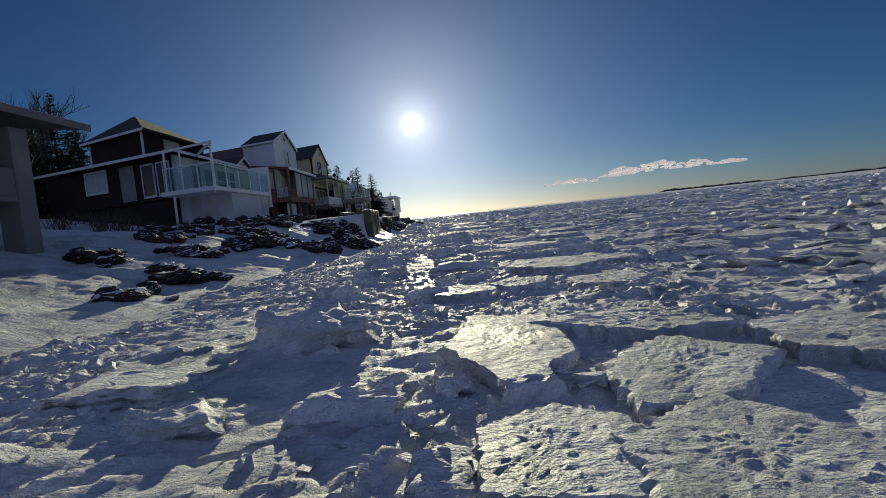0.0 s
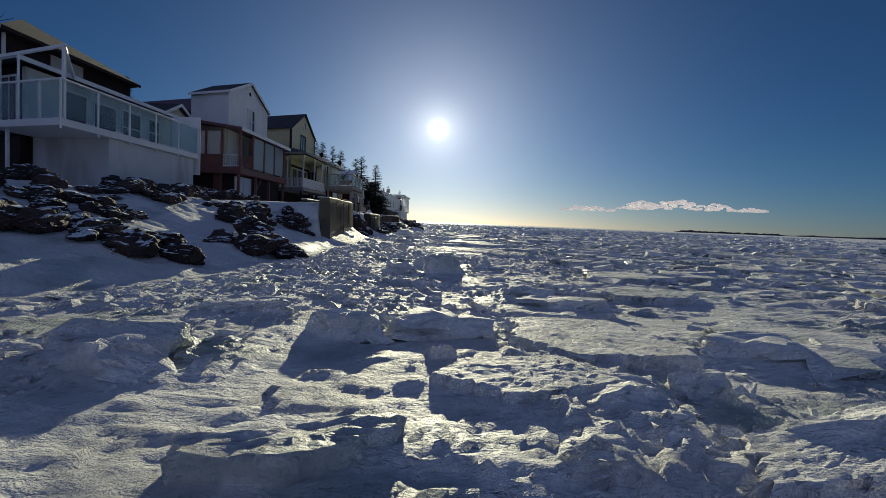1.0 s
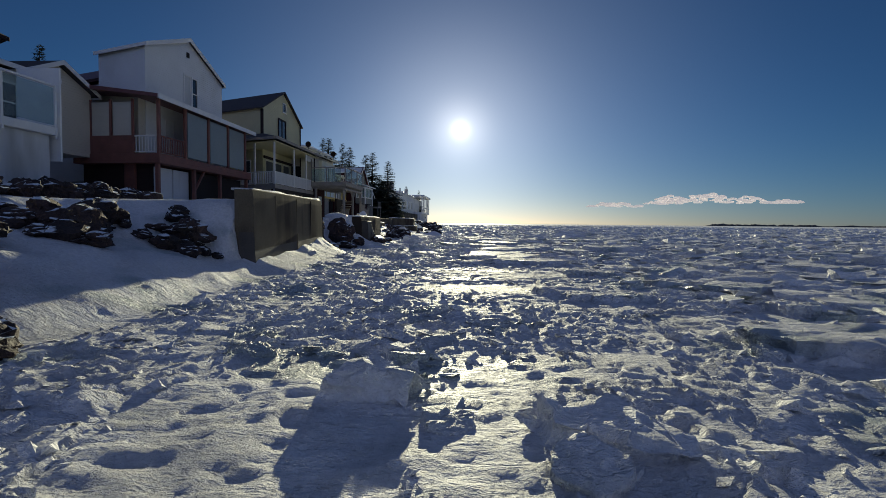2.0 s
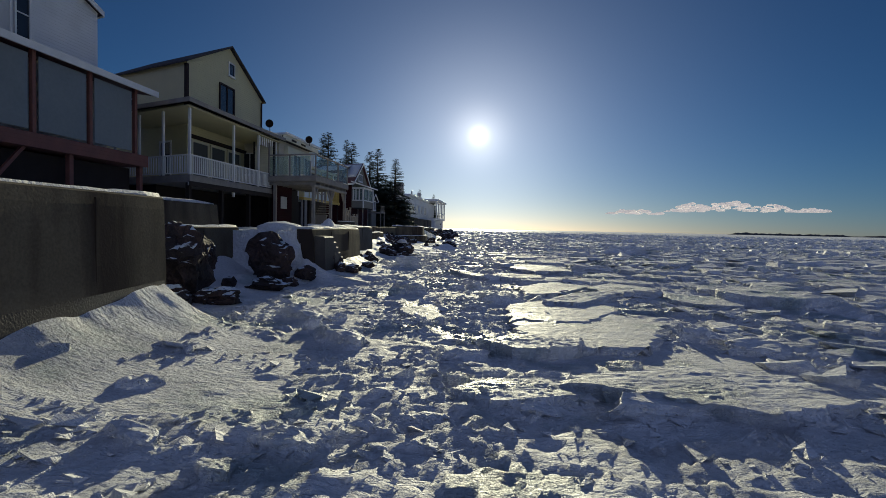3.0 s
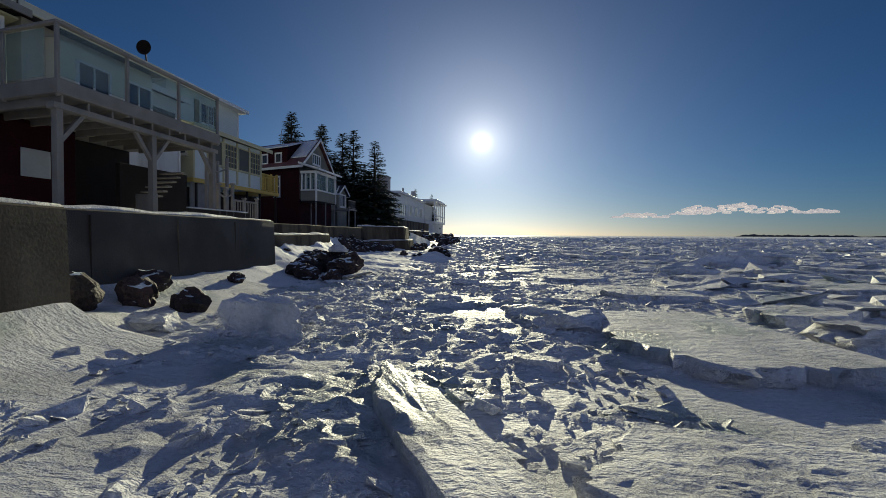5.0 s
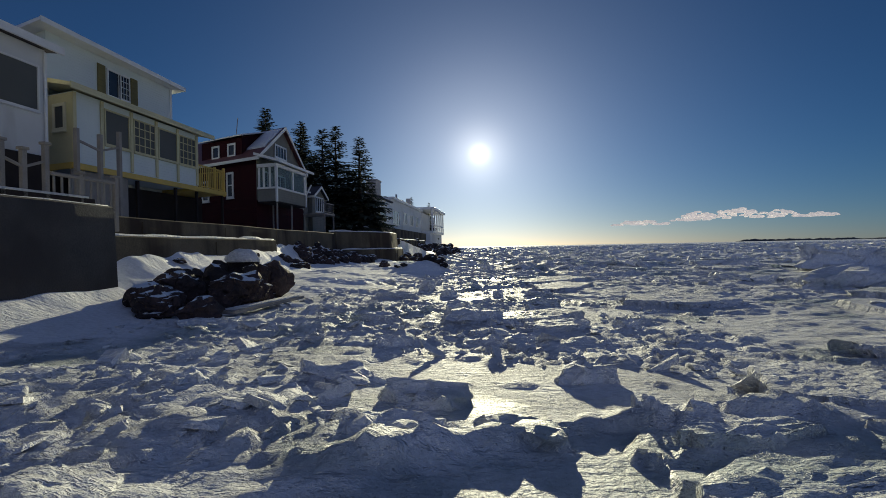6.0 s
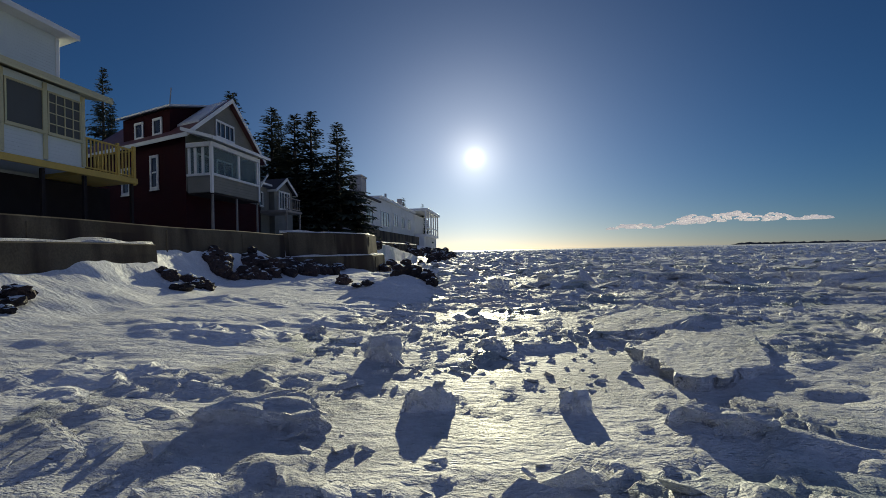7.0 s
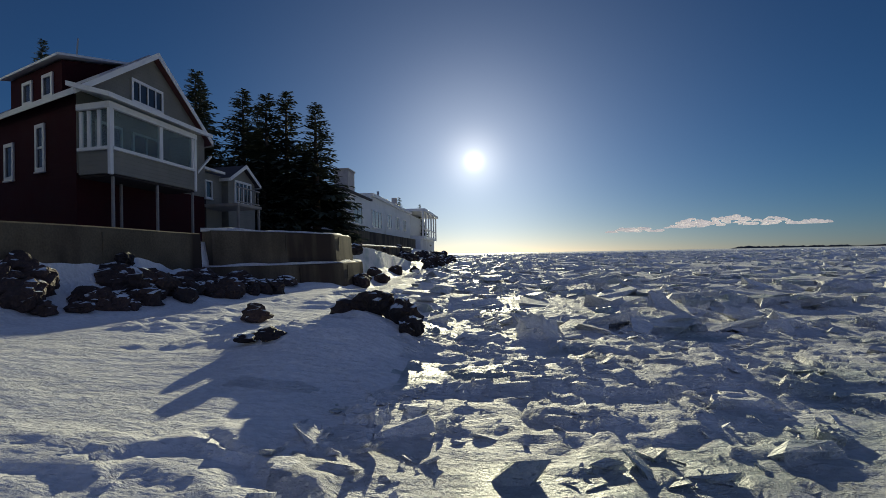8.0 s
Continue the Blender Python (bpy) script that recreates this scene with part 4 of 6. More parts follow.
for stretch in (BESIDE_GREY_HOUSE, BESIDE_GLASS_DECK, BY_TALL_WALL, BELOW_VERANDAH, BY_BOULDER_PILE, BEFORE_BULWARK):
    for i, (x, y, wide, high) in enumerate(stretch):
        deep = min(wide * rnd.uniform(0.55, 0.85), 1.4)
        ice_block(i * 3 + len(stretch), x, y + deep * 0.3, wide * 1.08, deep, high, rnd.uniform(-14, 14), rnd.uniform(-5, 3), rnd.uniform(-6, 6))


def open_ice(x, y):
    return not (17 < y < 31 and -4 < x < 2.4 or y > 84 and x < -3.4 or y < 3.6 and abs(x) < 2)


# low shards and lumps towards the shore, flat pans further out
for i in range(190):
    y = rnd.uniform(2, 125)
    x = float(np.interp(y, SHORE_Y, SHORE_X)) + 1.0 + abs(rnd.gauss(0, 1)) * 7.0
    if open_ice(x, y):
        s = rnd.uniform(0.18, 0.5) * (1 + 0.03 * abs(x))
        if i % 3:
            ice_floe(rnd.randrange(9), x, y, s * rnd.uniform(1.0, 1.7), s, s * rnd.uniform(0.1, 0.25), rnd.uniform(0, 360), rnd.uniform(-4, 16), rnd.uniform(-9, 9), 0.08)
        else:
            ice_block(rnd.randrange(8), x, y, s * rnd.uniform(1.0, 1.7), s, s * rnd.uniform(0.2, 0.42), rnd.uniform(0, 360), rnd.uniform(-12, 12), rnd.uniform(-12, 12))
for i in range(150):
    y = rnd.uniform(4, 130)
    x = rnd.uniform(5.0, 9.0) + abs(rnd.gauss(0, 1)) * 9.0
    s = rnd.uniform(0.8, 2.4)
    ice_floe(rnd.randrange(9), x, y, s * rnd.uniform(1.0, 1.6), s, rnd.uniform(0.08, 0.28), rnd.uniform(0, 360), rnd.uniform(-1, 2), rnd.uniform(-1.5, 1.5))


def lumps_mesh(name, x, y, z, size, shape, tilt, r, mat, label):
    """Many broken lumps, each a crooked block, in one mesh."""
    n = len(x)
    lump = np.array([(a, b, c) for c in (-1, 1) for a, b in ((-1, -1), (1, -1), (1, 1), (-1, 1))]) * 0.62
    faces = np.array([(0, 2, 1), (0, 3, 2), (4, 5, 6), (4, 6, 7), (0, 1, 5), (0, 5, 4), (1, 2, 6), (1, 6, 5), (2, 3, 7), (2, 7, 6), (3, 0, 4), (3, 4, 7)])
    v = lump[None] * (0.15 + 1.1 * r.rand(n, 8, 3)) * shape[:, None] * size[:, None, None]
    a, b, c = r.uniform(0, 6.28, n), r.uniform(-tilt, tilt, n), r.uniform(-tilt, tilt, n)
    ca, sa, cb, sb, cc, sc = (f(q)[:, None] for q in (a, b, c) for f in (np.cos, np.sin))
    X, Y, Z = v[..., 0], v[..., 1] * cb - v[..., 2] * sb, v[..., 1] * sb + v[..., 2] * cb
    X, Z = X * cc - Z * sc, X * sc + Z * cc
    v = np.stack([X * ca - Y * sa + x[:, None], X * sa + Y * ca + y[:, None], Z + z[:, None]], -1)
    f = (faces[None] + 8 * np.arange(n)[:, None, None]).reshape(-1, 3)
    me = bpy.data.meshes.new(name)
    me.from_pydata(v.reshape(-1, 3).tolist(), [], f.tolist())
    me.materials.append(mat)
    return tagged(new(name, me), label, name.replace("_", " "), kind="stuff")


def floe_field():
    """The crowded pans and upturned slabs of the open ice, past counting."""
    r = np.random.RandomState(8)
    n = 20000
    y = 8 + r.rand(n) ** 1.5 * 420
    x0 = np.interp(y, SHORE_Y, np.maximum(SHORE_X, -60)) + 2
    x = x0 + r.rand(n) ** 1.3 * (30 + y * 0.75)
    far = np.clip((np.hypot(x, y * 0.25) - 8) / 60, 0, 1)
    keep = ~((y < 104) & (x < 5.5)) & (fractal(x * 0.12, y * 0.12, 211, 3) > 0.36)
    x, y, far = x[keep], y[keep], far[keep]
    n = len(x)
    size = r.uniform(0.15, 0.5, n) * (1 + 1.8 * far) * (1 + 0.8 * r.rand(n) ** 4)
    shape = np.stack([r.uniform(0.9, 1.7, n), r.uniform(0.6, 1.1, n), r.uniform(0.15, 0.40, n)], -1)
    lumps_mesh("slab_ice", x, y, land(x, y) + size * 0.05, size, shape, 0.15, r, M_BLOCK, "crowded small slabs of broken sea ice")


floe_field()


def rubble():
    """Brash ice: small broken lumps past counting."""
    r = np.random.RandomState(5)
    n = 46000
    near = r.rand(n) < 0.82
    y = np.where(near, r.uniform(-1, 125, n), 100 + r.rand(n) ** 1.7 * 700)
    x0 = np.interp(y, SHORE_Y, np.maximum(SHORE_X, -60))
    x = x0 + 0.4 + np.abs(r.normal(0, 1, n)) * np.where(near, 8, 30 + (y - 100) * 0.45)
    keep = (fractal(x * 0.3, y * 0.3 + 9, 21, 3) + 0.25 * fractal(x * 1.1, y * 1.1, 27, 2) > 0.47) & ((y < 86) | (x > -3.6)) & ((y < 82) | (r.rand(n) < 0.7)) | (y > 122)
    x, y, near = x[keep], y[keep], near[keep]
    n = len(x)
    size = np.where(near, r.uniform(0.02, 0.085, n) * (1 + 2.2 * r.rand(n) ** 6), r.uniform(0.15, 0.6, n))
    shape = np.stack([r.uniform(0.8, 1.9, n), r.uniform(0.6, 1.2, n), r.uniform(0.2, 0.55, n)], -1)
    lumps_mesh("brash_ice", x, y, land(x, y) + size * 0.06, size, shape, 0.45, r, M_BLOCK, "small broken lumps of white brash ice strewn over the floes")


rubble()

# boulders: the open bank, the heap under the white wall, the cove, then those at the foot of the walls
rnd = random.Random(23)
# outcrops on the open bank: middle, reach and number of rocks
OUTCROPS = ((-9.5, 30.0, 2.0, 26), (-12.0, 33.0, 2.3, 24), (-7.4, 29.5, 1.0, 10), (-6.3, 34.4, 1.2, 16), (-8.6, 41.5, 1.5, 20), (-7.4, 44.0, 1.1, 14), (-13.5, 27.0, 1.4, 11), (-11.0, 23.5, 1.1, 9),
            (-9.6, 19.0, 0.9, 8), (-14.6, 31.5, 1.4, 13), (-12.6, 20.0, 0.9, 8), (-11.4, 37.0, 1.4, 13), (-16.5, 35.4, 2.4, 22), (-10.0, 26.0, 0.8, 7), (-8.6, 15.5, 0.8, 7))
for cx, cy, reach, count in OUTCROPS:
    for i in range(count):
        x, y = cx + rnd.gauss(0, 0.6) * reach, cy + rnd.gauss(0, 0.75) * reach
        s = rnd.uniform(0.35, 0.95) * (1.6 if i < 2 else 1)
        (rock if s > 0.6 else small_rock)(rnd.randrange(6), x, y, s * rnd.uniform(1.0, 1.7), s * rnd.uniform(0.8, 1.4), s * rnd.uniform(0.3, 0.6), rnd.uniform(0, 360), rnd.uniform(-16, 16), 0.3)
for i in range(60):
    y = rnd.uniform(38.5, 50)
    s = rnd.uniform(0.5, 1.15)
    rock(rnd.randrange(6), rnd.uniform(-14.3, -11.6), y, s * 1.2, s * 1.1, s * rnd.uniform(0.5, 0.75), rnd.uniform(0, 360), rnd.uniform(-14, 14))
BIG_ROCKS = ((-5.6, 33.5, 1.5, 1.7, 0.7), (-6.6, 36.0, 1.6, 1.6, 0.8), (-8.2, 38.0, 1.7, 1.5, 0.8), (-8.8, 42.5, 1.6, 1.5, 0.8), (-7.2, 44.2, 1.6, 1.6, 0.8))
COVE_ROCKS = ((-7.5, 57.2, 2.1, 2.0, 1.75), (-6.95, 62.0, 2.0, 1.9, 1.5), (-8.5, 55.6, 1.6, 1.4, 1.3), (-8.5, 59.6, 1.5, 1.4, 1.2), (-7.0, 56.0, 1.2, 1.0, 0.5), (-6.3, 57.0, 1.3, 1.0, 0.45), (-6.3, 60.2, 1.4, 1.1, 0.45),
              (-6.1, 62.9, 1.0, 0.9, 0.5), (-7.2, 59.4, 0.5, 0.5, 0.35), (-6.5, 55.3, 1.0, 0.9, 0.5), (-6.2, 61.6, 0.8, 0.7, 0.3), (-5.2, 66.5, 1.1, 0.6, 0.35), (-5.9, 66.0, 1.0, 0.7, 0.35), (-5.4, 65.2, 0.9, 0.6, 0.4), (-6.2, 65.1, 0.9, 1.2, 0.5))
FOOT_ROCKS = ((-5.2, 65.6, 1.1, 0.8, 0.3), (-5.1, 68.9, 0.7, 0.7, 0.3), (-7.4, 73.0, 1.1, 0.9, 0.7), (-7.2, 74.6, 1.0, 0.9, 0.6),
              (-7.9, 76.0, 0.9, 0.9, 0.5), (-6.4, 75.0, 0.9, 0.7, 0.5), (-7.6, 79.4, 0.7, 0.6, 0.3))
PILE_ROCKS = ((-6.7, 82.9, 1.2, 1.1, 0.45), (-5.8, 84.0, 1.2, 1.1, 0.6), (-7.3, 84.4, 1.4, 1.2, 0.6), (-6.4, 85.4, 1.4, 1.2, 0.85), (-7.0, 86.6, 1.2, 1.0, 0.5),
              (-5.7, 82.4, 0.8, 0.8, 0.35), (-7.4, 83.4, 0.9, 0.9, 0.4), (-5.9, 86.0, 0.9, 0.9, 0.7), (-6.8, 85.1, 0.9, 0.8, 0.7), (-7.7, 85.6, 0.9, 0.9, 0.5))
MOUND_ROCKS = ((-4.2, 98.5, 0.6, 0.5, 0.28), (-3.75, 98.4, 0.7, 0.55, 0.34), (-3.3, 98.3, 0.65, 0.55, 0.40), (-3.1, 97.95, 0.4, 0.4, 0.30), (-5.05, 97.0, 0.7, 0.3, 0.12), (-4.75, 96.9, 0.5, 0.3, 0.15), (-6.2, 99.7, 0.6, 0.5, 0.32))
BANK_ROCKS = ((-9.5, 98.7, 0.5, 0.5, 0.25), (-9.3, 99.3, 0.5, 0.5, 0.2), (-9.4, 100.3, 0.7, 0.6, 0.3), (-9.8, 101.3, 1.3, 1.0, 0.6), (-9.4, 101.8, 0.9, 0.8, 0.5), (-9.9, 102.2, 0.9, 0.8, 0.5), (-9.3, 102.6, 0.8, 0.7, 0.4), (-9.8, 103.3, 1.0, 0.8, 0.5),
              (-9.2, 104.0, 1.2, 0.9, 0.35), (-8.9, 105.2, 1.2, 0.9, 0.35), (-9.4, 105.6, 0.9, 0.8, 0.5), (-10.1, 101.4, 0.7, 0.6, 0.5), (-8.6, 107.2, 0.9, 0.8, 0.3))
for stretch in (BIG_ROCKS, COVE_ROCKS, FOOT_ROCKS, PILE_ROCKS, MOUND_ROCKS, BANK_ROCKS):
    for i, (x, y, wide, deep, high) in enumerate(stretch):
        rock(i + len(stretch), x, y, wide, deep, high * (1.25 if stretch is PILE_ROCKS else 1), rnd.uniform(0, 360), rnd.uniform(-6, 6), 0.2)
for i in range(70):
    y = rnd.uniform(88, 96)
    x = rnd.uniform(-9.7, -8.7)
    s = rnd.uniform(0.25, 0.6)
    if fractal(np.array(x * 0.9), np.array(y * 0.6), 313, 2) > 0.42:
        (rock if s > 0.5 else small_rock)(rnd.randrange(6), x, y, s * 1.3, s * 1.1, s * rnd.uniform(0.35, 0.6), rnd.uniform(0, 360), rnd.uniform(-12, 12), 0.4)
# clusters on the shaded snow below the long wall: middle, reach and number
for cx, cy, reach, count in ((-9.8, 98.7, 0.32, 9), (-9.5, 100.0, 0.34, 10), (-10.0, 101.4, 0.5, 13), (-9.4, 101.5, 0.42, 13), (-9.0, 103.2, 0.45, 12), (-9.7, 104.3, 0.5, 14), (-8.7, 105.3, 0.4, 8), (-10.2, 99.4, 0.25, 5)):
    for i in range(count):
        x, y = cx + rnd.gauss(0, 0.6) * reach, cy + rnd.gauss(0, 0.8) * reach
        s = rnd.uniform(0.3, 0.7)
        (rock if s > 0.45 else small_rock)(rnd.randrange(6), x, y, s * 1.2, s * 1.0, s * rnd.uniform(0.5, 0.8), rnd.uniform(0, 360), rnd.uniform(-14, 14), 0.35)
for i in range(46):
    y = rnd.uniform(112, 205)
    x = float(np.interp(y, SHORE_Y, SHORE_X)) - rnd.uniform(-0.6, 3.0)
    s = rnd.uniform(0.4, 0.9) * (1 + (y > 140) * 0.9)
    rock(rnd.randrange(6), x, y, s * 1.3, s * 1.2, s * rnd.uniform(0.5, 0.9), rnd.uniform(0, 360), rnd.uniform(-12, 12))

scree()


# ---- sea walls ----
def sea_wall(line, thick, z0, z1, label, joints=3, mat=None, cap=True, batter=0.10):
    """A concrete wall whose seaward top edge follows a line of (x, y), with its body behind it."""
    w = thing("sea_wall", line[0][0], line[0][1], z0, label, "wall")
    pts = [Vector(p) for p in line]
    samples = []
    for p, q in zip(pts, pts[1:]):
        n = max(2, int((q - p).length / 0.5))
        d = (q - p).normalized()
        samples += [(p + (q - p) * i / n, Vector((d.y, -d.x))) for i in range(n)]
    samples.append((pts[-1], samples[-1][1]))
    bm = bmesh.new()
    prof = [(batter, z0), (0.02, z1 - 0.25), (0.0, z1 - 0.03), (-0.03, z1), (-thick, z1), (-thick, z0)]
    rings = []
    for p, n in samples:
        wob = noise.noise((p.y * 0.25, p.x * 0.25, 1.0)) * 0.03
        rings.append([bm.verts.new((p.x + n.x * (o + wob), p.y + n.y * (o + wob), pz + (wob * 0.8 if pz > z0 else 0))) for o, pz in prof])
    for a, b in zip(rings, rings[1:]):
        for i in range(len(prof)):
            j = (i + 1) % len(prof)
            bm.faces.new((a[i], b[i], b[j], a[j]))
    bm.faces.new(rings[0])
    bm.faces.new(rings[-1][::-1])
    part("wall_face", bm, mat or M_CONC, w)
    for i in range(1, joints):
        p, n = samples[len(samples) * i // joints]
        box("form_joint", p.x + n.x * 0.02, p.x + n.x * 0.06, p.y - 0.012, p.y + 0.012, z0, z1 - 0.12, M_CONC, w, bevel=0)
    if cap:
        bm = bmesh.new()
        rows = []
        for p, n in samples:
            h = 0.05 + 0.12 * max(0, noise.noise((p.y * 0.9, 4.0, p.x)) + 0.3)
            e = 0.05 * noise.noise((p.y * 1.7, 9.0, p.x))
            rows.append([bm.verts.new((p.x + n.x * o, p.y + n.y * o, pz)) for o, pz in (
                (-thick - 0.1, z1 - 0.02), (-0.06 + e, z1 - 0.02), (-0.12 + e, z1 + h * 0.7), (-thick - 0.1, z1 + h))])
        for a, b in zip(rows, rows[1:]):
            for i in range(3):
                bm.faces.new((a[i], b[i], b[i + 1], a[i + 1]))
        bm.faces.new(rows[0])
        bm.faces.new(rows[-1][::-1])
        part("snow_cap", bm, M_SNOW, w, "thin cap of snow along the top", smooth=True)
    return w


sea_wall([(-5.75, 45.6), (-6.0, 54.25)], 0.6, -0.3, 2.75, "tall weathered tan concrete sea wall above the ice", 4)
sea_wall([(-5.72, 45.6), (-5.96, 54.2)], 0.5, -0.3, 1.35, "dark stained footing course of the tall sea wall", 2, M_CONCD, False)
sea_wall([(-9.85, 85.6), (-9.95, 95.6)], 0.4, 0.1, 1.68, "low inner concrete tier capped with a snow drift", 2)
sea_wall([(-9.0, 54.9), (-9.0, 63.6)], 0.5, 0.2, 2.1, "low concrete sea wall behind boulders, snow on top", 3)
sea_wall([(-9.6, 54.9), (-9.6, 63.1)], 0.3, 2.0, 2.93, "short tan concrete parapet above the cove", 2)
sea_wall([(-6.1, 63.7), (-6.3, 71.7)], 0.6, -0.3, 2.1, "weathered grey concrete sea wall streaked with rust", 3)
sea_wall([(-8.4, 71.6), (-8.45, 84.0)], 0.6, -0.3, 2.2, "dark concrete sea wall under a glass deck", 4, M_CONCD)
sea_wall([(-10.4, 83.6), (-10.5, 105.4)], 0.5, 0.2, 2.22, "long low concrete sea wall with drifted snow", 5, None, False)
sea_wall([(-10.7, 106.4), (-9.2, 108.6), (-8.25, 111.4), (-8.4, 114.5)], 0.6, 1.1, 2.35, "curved concrete bulwark standing on a lower footing", 3)
sea_wall([(-10.5, 105.9), (-8.9, 108.2), (-7.9, 111.4), (-8.0, 115.0)], 1.0, -0.4, 1.2, "broad lower concrete footing of the bulwark, snow on its ledge", 3)
sea_wall([(-11.0, 118), (-11.0, 150)], 0.6, -0.2, 2.2, "low concrete sea wall on the far shore", 5)


def stepped_buttress():
    """The broken end of an older wall, stepping down along the foot of the grey one."""
    b = thing("stepped_buttress", -5.9, 65.2, 0.3, "dark broken concrete buttress stepping down beside the sea wall", "buttress")
    y = 63.9
    for k, (end, top) in enumerate(((65.08, 1.81), (65.42, 1.58), (65.76, 1.36), (66.08, 1.13), (66.5, 0.92))):
        out = [(-6.12, 0.2), (-5.62 + 0.03 * (k % 2), 0.2), (-5.68, top - 0.05), (-5.72, top), (-6.12, top + 0.02)]
        part("step", prism("y", out, y, end - 0.004), M_CONCD, b)
        y = end


stepped_buttress()


def driftwood(x0, y0, x1, y1):
    p = thing("plank", x0, y0, 0.2, "long weathered grey plank lying on the snow", "plank")
    za, zb = float(land(x0, y0)) + 0.12, float(land(x1, y1)) + 0.12
    d = Vector((y1 - y0, x0 - x1, 0)).normalized() * 0.13
    a, b = Vector((x0, y0, za)), Vector((x1, y1, zb))
    part("board", slab((a - d, a + d, b + d, b - d), 0.06), M_GREYW, p)
    part("snow_strip", slab((a - d * 0.8 + Vector((0, 0.1, 0.03)), a + d * 0.7 + Vector((0, 0.1, 0.03)), b + d * 0.7 + Vector((0, -0.2, 0.03)), b - d * 0.8 + Vector((0, -0.2, 0.03))), 0.028), M_SNOW, p, "thin snow on the board")


driftwood(-5.35, 82.7, -5.1, 85.4)


# ---- snow and ice on the terrace ----
def snow_lump(x, y, wide, deep, high, seed, label, z=None):
    bm = bmesh.new()
    bmesh.ops.create_icosphere(bm, subdivisions=3, radius=0.5)
    for v in bm.verts:
        v.co += noise.noise_vector(v.co * 3.2 + Vector((seed, 0, 0))) * 0.10 + noise.noise_vector(v.co * 9 + Vector((0, seed, 0))) * 0.03
        v.co.z = max(v.co.z, -0.15)
        v.co = Vector((v.co.x * wide, v.co.y * deep, (v.co.z + 0.15) * high / 0.65))
    for f in bm.faces:
        f.smooth = True
    me = bpy.data.meshes.new("snow_lump")
    bm.to_mesh(me)
    bm.free()
    me.materials.append(M_SNOW)
    ob = new("snow_lump", me)
    ob.location = (x, y, float(land(x, y)) - 0.05 if z is None else z)
    return tagged(ob, label, "snow lump", "snow lumps on the terrace")


for i, (x, y, w, dp, h) in enumerate(((-7.0, 68.5, 0.62, 0.62, 0.6), (-8.4, 66.2, 1.5, 3.2, 0.4), (-7.1, 69.0, 0.7, 0.7, 0.4), (-7.9, 64.6, 1.0, 1.0, 0.4), (-7.0, 53.6, 1.0, 1.4, 0.45), (-9.6, 74.6, 1.3, 2.0, 0.3), (-9.5, 79.0, 1.2, 2.4, 0.25), (-7.0, 67.8, 0.5, 0.6, 0.35))):
    snow_lump(x, y, w, dp, h, i * 7, "rounded lump of crusted snow on the terrace edge")
snow_lump(-6.75, 63.35, 0.85, 0.8, 1.35, 31, "tall blue-shaded snow drift banked against the wall end", 0.25)
snow_lump(-6.3, 85.2, 0.75, 0.45, 0.30, 37, "white ice lump perched on the boulder pile", 1.0)
rnd = random.Random(71)
for i in range(16):
    y = rnd.uniform(64.0, 83.5)
    x = (-7.0 if y < 71.5 else -9.2) - rnd.uniform(0, 0.5)
    s = rnd.uniform(0.16, 0.42)
    snow_lump(x, y, s * rnd.uniform(1, 1.6), s * 1.2, s * 0.7, 90 + i * 3, "small lump of crusted snow on the terrace edge")


# ---- houses along the shore, in the order in which they are passed ----
def grey_porch_house():
    h = thing("house", -21, 14, 1.8, "grey concrete house with pillared two-storey porch in shade", "house")
    box("wall", -27, -18.2, 4, 19.2, 1.4, 6.9, M_CONC2, h)
    box("porch_floor", -18.2, -15.0, 4, 20.0, 3.75, 3.95, M_CONC2, h)
    box("parapet", -15.22, -15.0, 4, 19.5, 3.95, 4.95, M_CONC2, h, "pale grey parapet")
    box("end_parapet", -18.2, -15.22, 19.78, 20.0, 3.95, 4.95, M_CONC2, h)
    box("pillar", -15.75, -14.95, 19.5, 20.35, 1.6, 6.45, M_CONC2, h, "square concrete pillar")
    box("pillar", -15.6, -14.98, 11.5, 12.1, 1.6, 6.45, M_CONC2, h)
    part("roof", prism("y", [(-28, 8.6), (-14.2, 6.75), (-14.2, 6.95), (-28, 8.85)], 3.2, 22.9), M_ROOF, h)
    box("fascia", -14.2, -14.12, 3.2, 22.9, 6.68, 6.97, M_CONC2, h)
    window_side(h, 19.2, -21, -19.2, 4.4, 6.2, 2, 1)


def hip_roof(parent, x0, x1, y0, y1, z, peak, over, mat, ridge=0.0, apex=None):
    bm = bmesh.new()
    xm, ym = apex or ((x0 + x1) / 2, (y0 + y1) / 2)
    a = [bm.verts.new(p) for p in ((x0 - over, y0 - over, z), (x1 + over, y0 - over, z), (x1 + over, y1 + over, z), (x0 - over, y1 + over, z))]
    b = [bm.verts.new((p.co.x, p.co.y, z + 0.14)) for p in a]
    r = [bm.verts.new((xm - ridge, ym, peak)), bm.verts.new((xm + ridge, ym, peak))]
    bm.faces.new(a)
    for i in range(4):
        j = (i + 1) % 4
        bm.faces.new((a[i], a[j], b[j], b[i]))
    bm.faces.new((b[0], b[1], r[1], r[0]))
    bm.faces.new((b[1], b[2], r[1]))
    bm.faces.new((b[2], b[3], r[0], r[1]))
    bm.faces.new((b[3], b[0], r[0]))
    return part("roof", bm, mat, parent)


